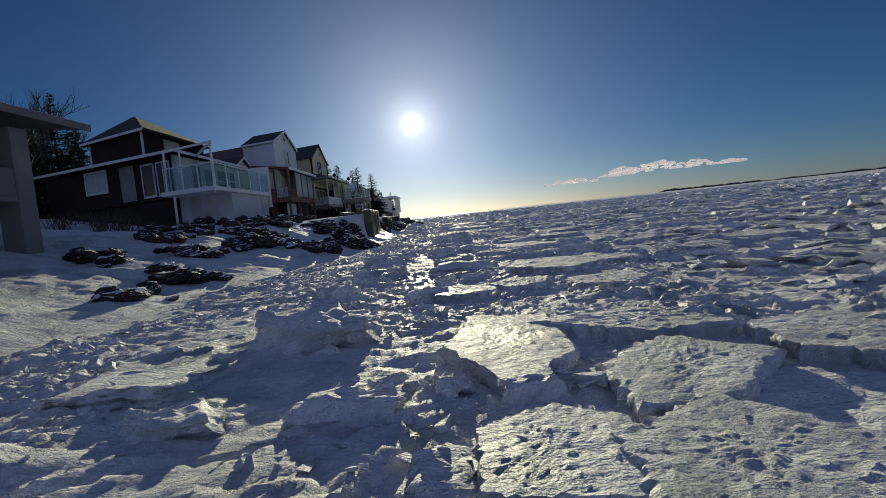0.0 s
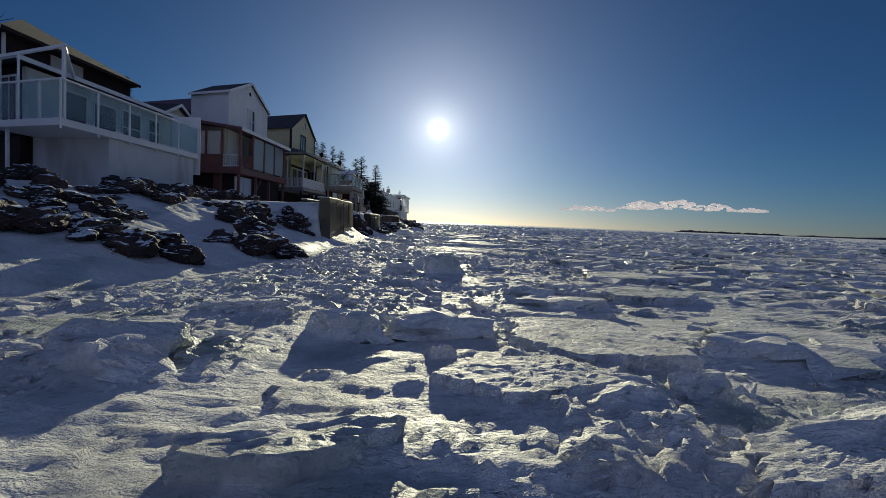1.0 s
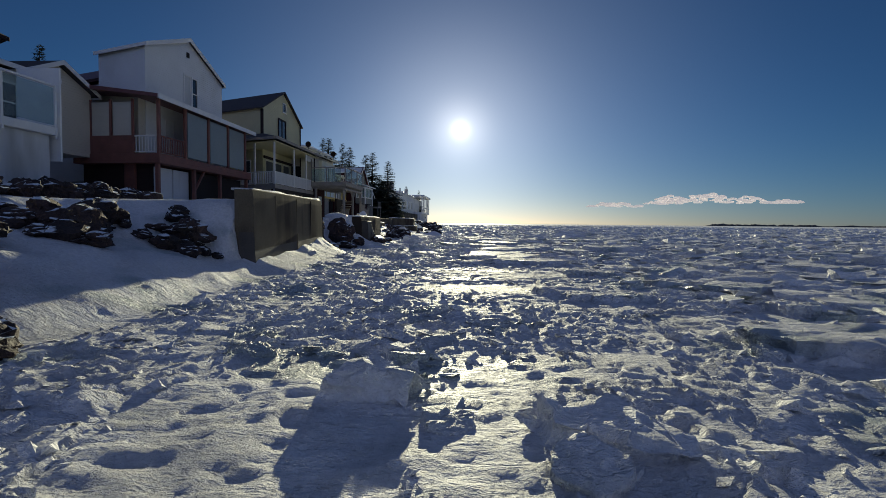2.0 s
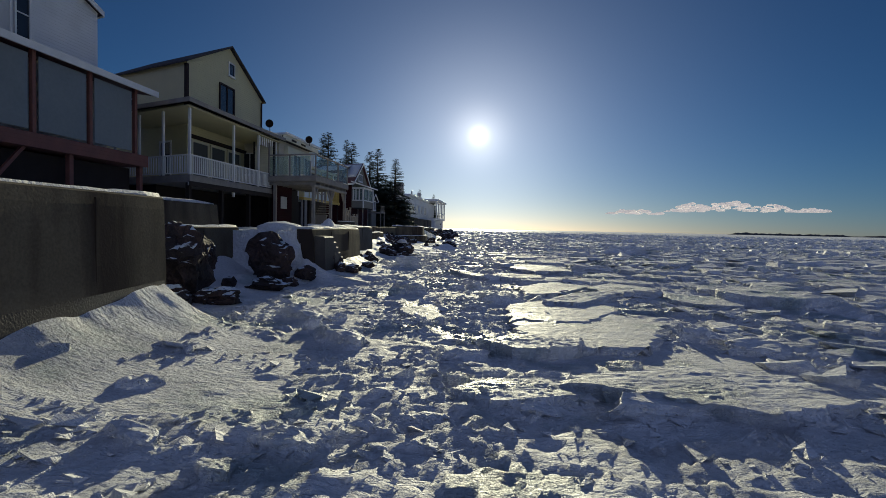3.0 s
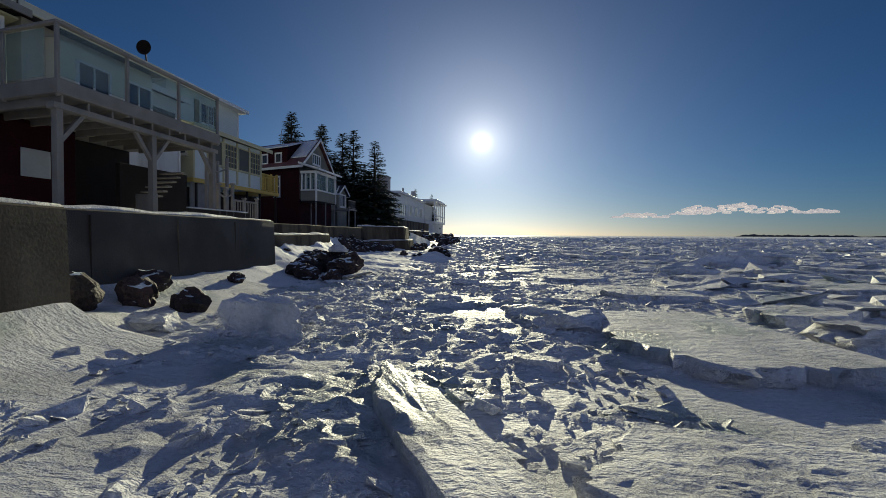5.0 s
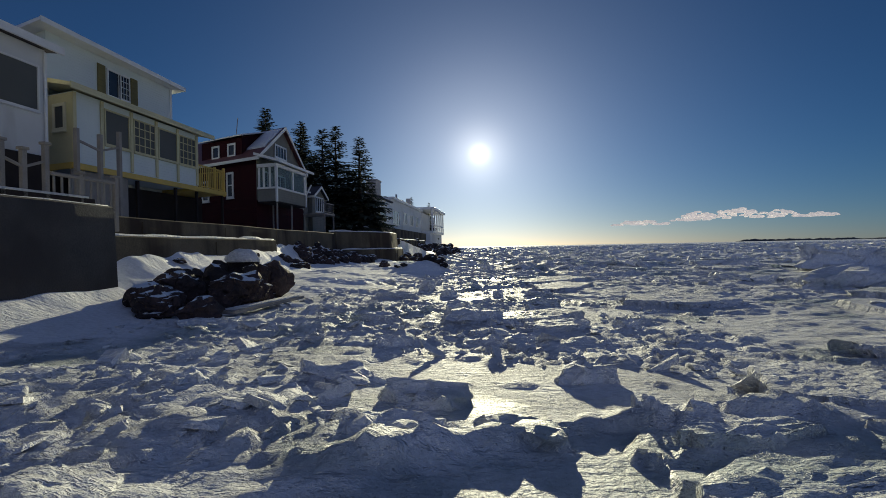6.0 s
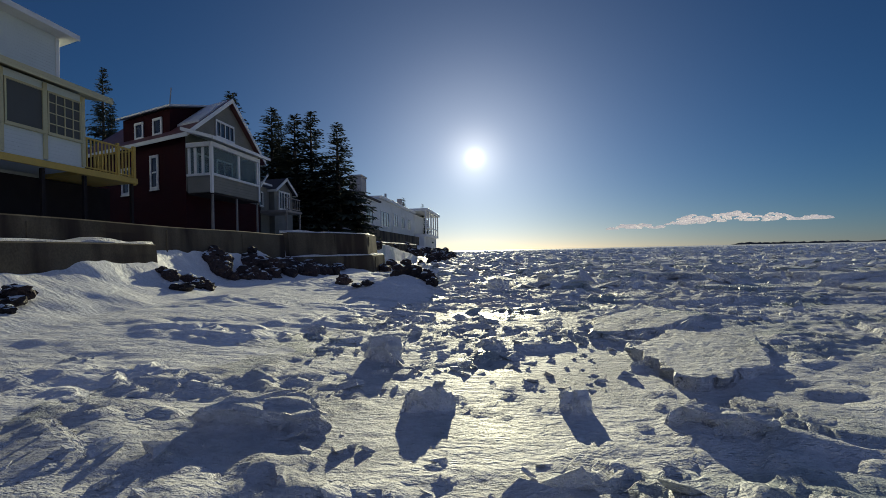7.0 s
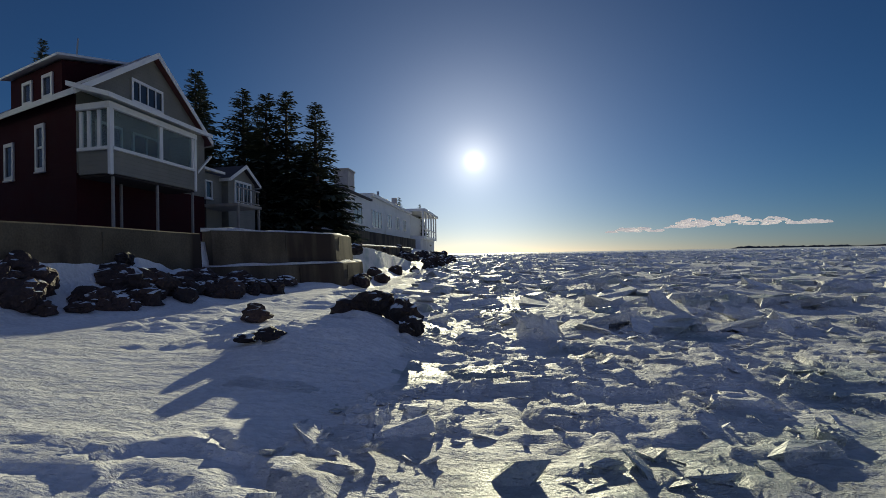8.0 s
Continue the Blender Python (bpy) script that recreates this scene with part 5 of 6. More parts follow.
def glass_deck_house():
    h = thing("house", -24, 46, 2.0, "dark brown hip-roofed house over white garage wall with glass deck", "house")
    slant(0.15, -15.0)
    box("lower_wall", -19.4, -15.2, 40.3, 48.7, 0.6, 4.98, M_STUCCO, h, "blank white stucco wall under the deck")
    slant(0.45, -19.2)
    box("lower_wall", -33, -19.5, 40.2, 52.6, 1.2, 4.98, M_BROWN, h)
    box("wall", -33, -19.2, 40.0, 53.0, 5.0, 8.2, M_BROWN, h)
    box("front_wall", -19.195, -18.95, 40.05, 53.0, 5.3, 8.15, M_STUCCO, h, "white seaward wall behind the glass")
    for y0, y1, z0, z1 in ((42.5, 44.3, 5.7, 7.7), (44.8, 46.9, 5.6, 7.6), (47.4, 49.4, 5.6, 7.7), (50.2, 51.6, 5.9, 7.7)):
        window_front(h, -18.95, y0, y1, z0, z1, 1, 2 if y0 > 47 else 1, f=0.1)
    window_side(h, 40.0, -28.3, -25.8, 6.2, 8.0, 2, 1, pane=M_BLIND, f=0.12, label="white-framed window with pale blind")
    box("screen_panel", -24.4, -22.9, 39.9, 39.96, 5.2, 7.9, M_GREYW, h, "grey timber screen panel")
    window_side(h, 40.0, -22.2, -20.9, 5.3, 7.8, 1, 1, f=0.1, label="glazed deck door")
    window_side(h, 40.0, -20.7, -19.4, 5.3, 7.8, 2, 1, f=0.1, label="sliding patio door")
    # lean-to roof round the lower storey
    hip_skirt(h, -18.2, -22.6, -33.4, 38.9, 43.2, 53.6, 8.3, 9.2, M_ROOF, M_TRIM)
    # upper storey
    slant(0.55, -22.8)
    box("upper_wall", -29.3, -22.8, 43.3, 54.5, 8.5, 10.9, M_BROWN, h)
    box("corner_board", -22.96, -22.77, 43.24, 43.42, 8.9, 10.75, M_TRIM, h)
    box("corner_board", -29.35, -29.15, 43.24, 43.42, 8.7, 10.75, M_TRIM, h)
    box("upper_panel", -22.8, -22.74, 46.6, 49.4, 9.2, 10.6, M_BEIGE, h)
    hip_roof(h, -29.3, -22.8, 43.3, 54.5, 10.75, 13.05, 0.6, M_ROOF, 0.2, (-25.8, 46.4))
    box("eaves_board", -29.95, -22.15, 42.62, 42.69, 10.66, 10.86, M_TRIM, h)
    box("eaves_board", -22.19, -22.13, 42.7, 55.1, 10.66, 10.86, M_BROWN, h)
    slant(0, 0)
    # small gable at the far corner
    gable_roof_x(h, -21.8, -18.9, 51.6, 56.2, 8.3, 9.3, 0.25, 0.12, M_ROOF, M_TRIM)
    gable_body_x(h, -21.8, -19.0, 51.6, 56.2, 5.0, 8.3, 9.25, M_BEIGE)
    # deck
    slant(0.35, -15.0)
    d = box("deck", -19.4, -14.95, 36.8, 48.9, 4.99, 5.3, M_TRIM, h, "white-edged raised deck")
    for k, y in enumerate((36.85, 39.2, 41.6, 44.0, 46.4, 48.8)):
        box("post", -15.03, -14.94, y - 0.05, y + 0.05, 4.85, 6.92, M_TRIM, d)
        if k:
            glass_panel(d, -15.0, -14.985, y - 2.3, y - 0.08, 5.38, 6.82)
    box("handrail", -15.06, -14.92, 36.8, 48.8, 6.86, 6.94, M_TRIM, d)
    for k, x in enumerate((-16.2, -17.5, -18.9)):
        box("post", x - 0.05, x + 0.05, 36.84, 36.94, 4.98, 6.92 if k != 1 else 8.1, M_TRIM, d)
        glass_panel(d, x + 0.08, x + 1.12, 36.88, 36.9, 5.38, 6.82)
    box("handrail", -19.0, -15.0, 36.82, 36.94, 6.86, 6.94, M_TRIM, d)
    box("tall_post", -15.1, -14.95, 37.0, 37.15, 5.3, 8.3, M_TRIM, d)
    box("tall_post", -19.0, -18.85, 37.0, 37.15, 5.3, 8.25, M_TRIM, d)
    beam("roof_beam", (-15.02, 37.1, 8.25), (-18.2, 41.0, 8.2), 0.14, M_TRIM, d)
    beam("roof_beam", (-14.9, 37.05, 8.3), (-19.2, 37.05, 8.1), 0.13, M_TRIM, d)
    box("support_post", -18.6, -18.45, 37.1, 37.25, 1.5, 4.99, M_TRIM, d)
    slant(0, 0)
    box("privacy_screen", -16.7, -14.9, 48.95, 49.03, 4.0, 7.65, M_TRIM, d, "tall white privacy screen")


def red_deck_house():
    h = thing("house", -20, 60, 2.6, "white gabled house with red-brown stained enclosed deck", "house")
    slant(0.4, -16.5)
    gable_body_x(h, -20.2, -16.5, 57.0, 65.8, 5.0, 11.2, 12.8, M_WHITE)
    gable_roof_x(h, -20.2, -16.5, 57.0, 65.8, 11.2, 12.8, 0.2, 0.14, M_ROOF, M_TRIM)
    gable_body_x(h, -29.0, -20.3, 57.4, 65.4, 4.0, 9.6, 11.7, M_WHITE)
    part("roof", prism("x", [(57.2, 9.75), (61.4, 11.85), (61.4, 12.0), (57.0, 9.85)], -29.4, -20.2), M_ROOFRED, h, "dark maroon roof of the rear wing")
    part("roof", prism("x", [(65.6, 9.75), (61.4, 11.85), (61.4, 12.0), (65.8, 9.85)], -29.4, -20.2), M_ROOFRED, h)
    box("lower_wall", -20.0, -16.6, 56.0, 66.4, 1.8, 5.0, M_REDBR, h)
    box("wall", -20.4, -16.55, 56.4, 66.4, 5.0, 8.6, M_BEIGE, h)
    window_front(h, -16.5, 60.8, 61.6, 8.7, 10.7, 1, 1, pane=M_BLIND, label="tall white balcony door")
    window_front(h, -16.5, 61.7, 62.4, 8.7, 10.7, 1, 2)
    box("attic_vent", -16.5, -16.44, 61.2, 61.5, 11.8, 12.1, M_DARK, h)
    for y0 in (58.0, 61.0, 63.6):
        window_front(h, -16.55, y0, y0 + 1.7, 5.9, 7.6, 2, 1)
    slant(0.1, -15.0)
    # deck
    d = box("deck", -20.0, -14.9, 55.6, 66.9, 4.7, 5.2, M_REDBR, h, "red-brown timber deck")
    railing_y(h, -15.0, 55.7, 58.2, 5.2, 6.15, M_REDBR, 0.16)
    railing_x(h, 55.7, -16.4, -15.0, 5.2, 6.15, M_TRIM, 0.16, label="pale baluster railing")
    box("solid_rail", -20.0, -16.4, 55.66, 55.74, 5.2, 6.15, M_REDBR, d)
    for y in (55.7, 58.25, 60.85, 63.45, 66.1):
        box("post", -15.08, -14.92, y - 0.08, y + 0.08, 5.2, 8.05, M_REDBR, d)
    for y in (58.35, 60.95, 63.55):
        box("sun_screen", -15.02, -14.96, y + 0.12, y + 2.3, 5.3, 7.85, M_SMOKE, d, "tall smoke-grey sun screen")
    for x in (-16.5, -17.8, -19.0):
        box("post", x - 0.06, x + 0.06, 55.66, 55.78, 5.2, 8.05, M_REDBR, d)
    for x in (-17.65, -18.9):
        box("screen", x, x + 1.05, 55.69, 55.73, 6.15, 7.9, M_BEIGE, d)
    part("porch_roof", prism("y", [(-20.4, 8.75), (-14.7, 7.98), (-14.7, 8.16), (-20.4, 8.95)], 55.2, 67.3), M_ROOFRED, h)
    box("fascia", -14.72, -14.64, 55.2, 67.3, 7.92, 8.18, M_TRIM, h)
    for y in (55.8, 59.4, 62.6, 66.6):
        box("support_post", -15.25, -15.05, y - 0.1, y + 0.1, 1.4, 4.7, M_REDBR, h)
    for y in (56.1, 57.8):
        box("shed_panel", -15.6, -15.5, y, y + 1.6, 2.3, 4.55, M_STUCCO, h, "pale storage door under the deck")
    # dark panel whose colour stands for the shade behind the deck posts
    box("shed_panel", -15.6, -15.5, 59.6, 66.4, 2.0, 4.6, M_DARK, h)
    beam("brace", (-15.15, 59.4, 3.4), (-15.15, 60.6, 4.7), 0.12, M_REDBR, h)
    box("side_panel", -19.8, -15.6, 56.1, 56.2, 1.8, 4.7, M_BROWN, h)
    slant(0, 0)


def dish(parent, x, y, z):
    bm = bmesh.new()
    rings = []
    for r, dz in ((0.02, 0.0), (0.12, 0.03), (0.22, 0.08), (0.28, 0.13)):
        rings.append([bm.verts.new((x + r * math.cos(a) * 0.9, y - dz * 0.6 + 0.25 * r * math.cos(a), z + r * math.sin(a))) for a in [i * math.tau / 18 for i in range(18)]])
    for a, b in zip(rings, rings[1:]):
        for i in range(18):
            bm.faces.new((a[i], a[(i + 1) % 18], b[(i + 1) % 18], b[i]))
    bm.faces.new(rings[0])
    bmesh.ops.solidify(bm, geom=list(bm.faces), thickness=0.015)
    ob = part("satellite_dish", bm, M_DARK, parent, "grey satellite dish", smooth=True)
    beam("dish_arm", (x, y, z - 0.02), (x - 0.1, y + 0.25, z - 0.55), 0.05, M_DARK, ob)
    return ob


def yellow_house():
    h = thing("house", -20, 75, 2.2, "pale yellow gabled house with white-railed wraparound verandah", "house")
    slant(0.45, -16.0)
    gable_body_x(h, -23.0, -16.0, 71.8, 81.2, 4.4, 11.0, 13.2, M_YELLOW)
    gable_roof_x(h, -23.0, -16.0, 71.8, 81.2, 11.0, 13.2, 0.25, 0.12, M_ROOF)
    box("wall", -29, -23.05, 72.4, 80.6, 4.4, 9.6, M_YELLOW, h)
    part("roof", prism("x", [(72.0, 9.5), (76.5, 11.2), (76.5, 11.4), (71.8, 9.62)], -29.4, -23.0), M_ROOF, h)
    box("corner_board", -16.2, -15.96, 71.74, 71.95, 8.4, 10.9, M_BROWN, h)
    box("downpipe", -15.98, -15.88, 81.0, 81.12, 8.4, 10.9, M_BROWN, h)
    window_front(h, -16.0, 75.2, 77.1, 9.0, 10.8, 2, 1, mat=M_BROWN, f=0.1, label="dark-framed double upstairs window")
    window_front(h, -16.0, 76.3, 77.1, 11.5, 12.35, 1, 1, mat=M_TRIM, f=0.07)
    window_side(h, 71.8, -21.5, -20.3, 8.7, 10.2, 1, 2)
    for y0, y1 in ((72.2, 74.0), (74.2, 76.0), (76.2, 77.9)):
        window_front(h, -16.0, y0, y1, 4.75, 6.85, 1, 1, mat=M_CREAM, pane=M_SCREEN, f=0.12, label="wide dark-screened verandah opening")
    box("lintel", -15.995, -15.86, 71.9, 80.6, 6.92, 7.12, M_BROWN, h, "dark brown lintel beam")
    window_side(h, 71.8, -18.2, -17.2, 4.7, 6.8, 1, 1, f=0.1, label="side door")
    slant(0.45, -13.5)
    # verandah
    d = box("verandah_floor", -19.5, -13.45, 67.8, 78.0, 4.15, 4.5, M_GREYW, h, "grey painted verandah floor")
    for y in (67.9, 72.2, 75.3, 77.9):
        box("post", -13.62, -13.48, y - 0.07, y + 0.07, 4.0 if y != 72.2 else 3.7, 7.75, M_TRIM, d)
    for x in (-15.4, -17.2, -19.2):
        box("post", x - 0.07, x + 0.07, 67.84, 67.98, 4.5, 7.7, M_TRIM, d)
    for a, b in ((67.97, 72.13), (72.27, 75.23), (75.37, 77.83)):
        railing_y(h, -13.55, a, b, 4.5, 5.48, M_TRIM, 0.17, 0.075, "white turned-baluster railing")
    for a, b in ((-15.33, -13.62), (-17.13, -15.47), (-19.13, -17.27)):
        railing_x(h, 67.9, a, b, 4.5, 5.48, M_TRIM, 0.17, 0.075)
    hip_skirt(h, -13.1, -16.0, -21.6, 67.3, 70.7, 78.6, 7.93, 8.9, M_ROOF, M_GREYW)
    box("soffit", -19.4, -13.3, 67.5, 78.3, 7.62, 7.68, M_YELLOW, h)
    for y in (75.5, 75.8, 76.1, 76.4, 76.7, 77.0, 77.3, 77.6):
        box("gable_slat", -13.6, -13.54, y, y + 0.16, 7.1, 7.7, M_TRIM, h)
    for y in (68.1, 71.2, 74.4, 77.8):
        box("pier", -13.9, -13.65, y - 0.12, y + 0.12, 1.4, 4.15, M_DARK, h)
    # near-black block stands for the shade under the verandah
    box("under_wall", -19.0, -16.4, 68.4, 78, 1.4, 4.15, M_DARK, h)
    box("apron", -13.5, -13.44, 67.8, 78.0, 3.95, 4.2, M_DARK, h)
    slant(0, 0)
    dish(h, -14.6, 79.4, 9.1)


def beige_house():
    h = thing("house", -18, 86, 2.2, "low beige house behind a glass-railed timber deck", "house")
    box("wall", -24, -13.6, 78.6, 84.4, 4.92, 7.9, M_BEIGE, h)
    # coloured near-black for the shade below the deck
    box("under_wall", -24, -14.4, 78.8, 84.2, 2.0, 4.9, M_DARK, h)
    box("gable_wall", -13.6, -13.3, 79.4, 84.0, 4.9, 7.6, M_CREAM, h)
    part("roof", prism("y", [(-24.5, 9.2), (-13.1, 7.9), (-13.1, 8.1), (-24.5, 9.4)], 78.0, 85.0), M_ROOF, h)
    box("fascia", -13.14, -13.05, 78.0, 85.0, 7.85, 8.12, M_CREAM, h)
    part("fascia", prism("y", [(-24.5, 9.1), (-13.14, 7.82), (-13.14, 8.1), (-24.5, 9.38)], 77.92, 77.98), M_CREAM, h)
    for y in (80.2, 82.4):
        window_front(h, -13.3, y, y + 1.5, 5.6, 7.2, 2, 1)
    window_side(h, 78.6, -16.4, -14.8, 5.5, 7.0, 2, 1)
    dish(h, -13.3, 83.6, 8.7)
    box("vent", -13.06, -13.0, 79.4, 80.2, 7.92, 8.05, M_DARK, h)
    box("vent", -13.06, -13.0, 81.2, 82.0, 7.92, 8.05, M_DARK, h)
    slant(0.25, -10.2)
    # deck on timber posts
    d = box("deck", -13.6, -10.1, 75.9, 83.2, 4.95, 5.3, M_GREYW, h, "weathered timber deck")
    for i in range(9):
        box("joist", -13.6, -10.2, 76.1 + i * 0.83, 76.17 + i * 0.83, 4.74, 4.95, M_GREYW, d)
    for y in (75.98, 78.35, 80.75, 83.12):
        box("post", -10.24, -10.14, y - 0.05, y + 0.05, 4.9, 6.62, M_GREYW, d)
    for y in (75.98, 78.35, 80.75):
        glass_panel(d, -10.2, -10.185, y + 0.08, y + 2.28, 5.38, 6.5)
    box("handrail", -10.26, -10.12, 75.92, 83.18, 6.56, 6.64, M_GREYW, d)
    for x in (-12.0, -13.5):
        box("post", x - 0.05, x + 0.05, 75.92, 76.02, 4.9, 6.62 if x > -13 else 7.4, M_GREYW, d)
        glass_panel(d, x + 0.08, x + 1.4, 75.96, 75.975, 5.38, 6.5)
    box("handrail", -13.5, -10.14, 75.9, 76.04, 6.56, 6.64, M_GREYW, d)
    for y in (76.1, 79.6, 83.0):
        box("support_post", -10.45, -10.25, y - 0.1, y + 0.1, 1.9, 4.75, M_GREYW, d)
        for s in (-1, 1):
            if 75.9 < y + s * 1.0 < 83.3:
                beam("brace", (-10.35, y + s * 0.08, 3.9), (-10.35, y + s * 0.9, 4.75), 0.11, M_GREYW, d)
    box("support_post", -13.2, -13.0, 76.0, 76.2, 1.9, 4.75, M_GREYW, d)
    box("front_beam", -10.48, -10.2, 75.9, 83.2, 4.62, 4.76, M_GREYW, d)
    box("under_wall", -13.5, -13.3, 76.4, 79.4, 1.9, 4.9, M_RED, h, "dark red boarding under the deck")
    box("notice_board", -13.29, -13.24, 77.4, 78.4, 3.3, 4.1, M_BLIND, h, "pale blank board")
    # another dark sheet with the under-deck shade in its colour
    box("under_wall", -12.4, -12.2, 80.2, 84.0, 1.9, 4.0, M_DARK, h)
    st = box("stair", -11.9, -11.0, 80.6, 80.68, 1.9, 3.0, M_GREYW, h)
    for i in range(6):
        box("step", -12.0, -11.0, 80.7 + i * 0.25, 80.95 + i * 0.25, 2.9 + i * 0.18, 2.95 + i * 0.18, M_GREYW, st)
    slant(0, 0)
    # screened bay of beige boards between the two decks
    for i, x in enumerate((-13.3, -14.6)):
        box("screen_post", x - 0.05, x + 0.05, 77.0, 77.1, 4.9, 7.5, M_DARK, h)
    box("screen_board", -14.55, -13.35, 77.03, 77.07, 5.2, 7.2, M_CREAM, h)


def white_house():
    h = thing("house", -20, 87.5, 2.2, "white house with one wide dark window", "house")
    box("wall", -25, -17.4, 84.0, 92.3, 2.0, 8.9, M_STUCCO, h)
    part("roof", prism("y", [(-25.4, 9.7), (-17.0, 8.9), (-17.0, 9.08), (-25.4, 9.9)], 83.6, 92.7), M_ROOF, h)
    box("fascia", -17.02, -16.92, 83.6, 92.7, 8.82, 9.1, M_TRIM, h)
    window_front(h, -17.4, 89.55, 91.95, 6.5, 8.2, 1, 1, mat=M_TRIM, pane=M_SCREEN, f=0.06, label="wide dark screened window")
    window_front(h, -17.4, 88.6, 89.4, 6.4, 8.2, 1, 1, pane=M_PANE)
    window_front(h, -17.4, 86.0, 88.0, 6.4, 8.2, 1, 1, pane=M_SCREEN)
    box("downpipe", -17.38, -17.3, 92.18, 92.28, 4.6, 8.8, M_TRIM, h)
    for y in (90.9, 92.0, 93.0):
        box("fence_post", -15.1, -14.95, y - 0.07, y + 0.07, 2.0, 5.6 + 0.3 * (y > 92.5), M_GREYW, h)
    beam("fence_rail", (-15.02, 90.9, 5.2), (-15.02, 92.0, 5.0), 0.07, M_GREYW, h)
    beam("fence_rail", (-15.02, 92.0, 5.0), (-15.02, 93.0, 5.3), 0.07, M_GREYW, h)
    # near-black panel puts shade into the space below the windows
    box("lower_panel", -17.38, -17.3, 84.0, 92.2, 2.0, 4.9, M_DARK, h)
    box("rear_block", -24, -18.4, 88.0, 91.0, 9.0, 10.2, M_STUCCO, h)


def shutter(parent, x, y0, y1, z0, z1, mat):
    s = box("shutter", x, x + 0.05, y0, y1, z0, z1, mat, parent, "olive wooden shutter")
    for i in range(5):
        z = z0 + (i + 0.5) * (z1 - z0) / 5
        box("slat", x + 0.05, x + 0.07, y0 + 0.04, y1 - 0.04, z - 0.05, z + 0.05, mat, s)


def cream_house():
    h = thing("house", -21, 99, 2.2, "pale house with yellow-trimmed sun porch and yellow deck", "house")
    slant(0.4, -20.0)
    box("upper_wall", -28.5, -20.0, 95.2, 104.2, 4.5, 11.0, M_PALE, h)
    hip_roof(h, -28.5, -20.0, 95.2, 104.2, 11.0, 12.3, 0.7, M_TRIM, 0.8)
    box("eaves_board", -19.36, -19.28, 94.5, 104.9, 10.95, 11.18, M_TRIM, h)
    box("corner_board", -20.1, -19.95, 104.05, 104.25, 8.4, 10.95, M_TRIM, h)
    window_front(h, -20.0, 98.85, 100.5, 9.15, 10.55, 2, 1, label="white double window")
    window_front(h, -19.93, 99.75, 100.42, 9.22, 10.48, 3, 4, f=0.04)
    shutter(h, -19.99, 98.2, 98.75, 9.1, 10.6, M_OLIVE)
    shutter(h, -19.99, 100.6, 101.15, 9.1, 10.6, M_OLIVE)
    slant(0.3, -17.3)
    # sun porch
    p = box("sun_porch", -20.0, -17.3, 93.5, 102.3, 4.85, 7.75, M_PALE, h)
    for y in (93.5, 95.0, 96.85, 98.65, 100.4, 102.2):
        box("pilaster", -17.3, -17.22, y - 0.09, y + 0.09, 4.95, 7.7, M_YELLOW, p)
    for i, y in enumerate((95.12, 96.97, 98.77, 100.5)):
        if i % 2 == 0:
            w = window_front(h, -17.3, y, y + 1.58, 5.9, 7.45, 1, 1, mat=M_YELLOW, pane=M_SCREEN, f=0.07)
        else:
            w = window_front(h, -17.3, y, y + 1.58, 5.9, 7.45, 4, 4, mat=M_YELLOW, pane=M_SCREEN, f=0.06)
    box("side_wall", -19.95, -17.32, 93.44, 93.5, 4.92, 7.7, M_YELLOW, p)
    window_side(h, 93.44, -18.4, -17.65, 6.2, 7.3, 1, 1, mat=M_CREAM, pane=M_SCREEN, f=0.12)
    part("porch_roof", prism("y", [(-20.0, 8.5), (-16.9, 7.75), (-16.9, 7.9), (-20.0, 8.7)], 93.0, 103.5), M_YELLOW, h)
    box("fascia", -16.92, -16.84, 93.0, 103.5, 7.68, 7.93, M_YELLOW, h)
    box("sill_board", -17.34, -17.24, 93.4, 105.4, 4.65, 4.9, M_GOLD, h, "golden-yellow edge board")
    box("side_board", -20, -17.3, 93.36, 93.44, 4.65, 4.9, M_GOLD, h)
    d = box("deck", -20.0, -17.3, 102.35, 105.4, 4.7, 4.9, M_GOLD, h, "golden-yellow timber deck")
    railing_y(h, -17.4, 102.4, 105.3, 4.9, 6.2, M_GOLD, 0.2, 0.07, "golden-yellow baluster railing")
    railing_x(h, 105.3, -20, -17.4, 4.9, 6.2, M_GOLD, 0.2, 0.07)
    box("newel_post", -17.48, -17.32, 105.22, 105.38, 4.6, 6.35, M_GOLD, d)
    box("newel_post", -17.48, -17.32, 104.2, 104.32, 4.9, 6.3, M_GOLD, d)
    for y in (94.0, 97.4, 100.4, 102.4, 105.2):
        box("support_post", -17.55, -17.4, y - 0.08, y + 0.08, 1.8, 4.65, M_DARK, h)
    # dark backing paints the shade under porch and deck
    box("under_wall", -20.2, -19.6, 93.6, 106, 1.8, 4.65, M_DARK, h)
    box("under_panel", -17.6, -17.5, 93.5, 96.8, 1.8, 4.65, M_GREYW, h)
    slant(0, 0)


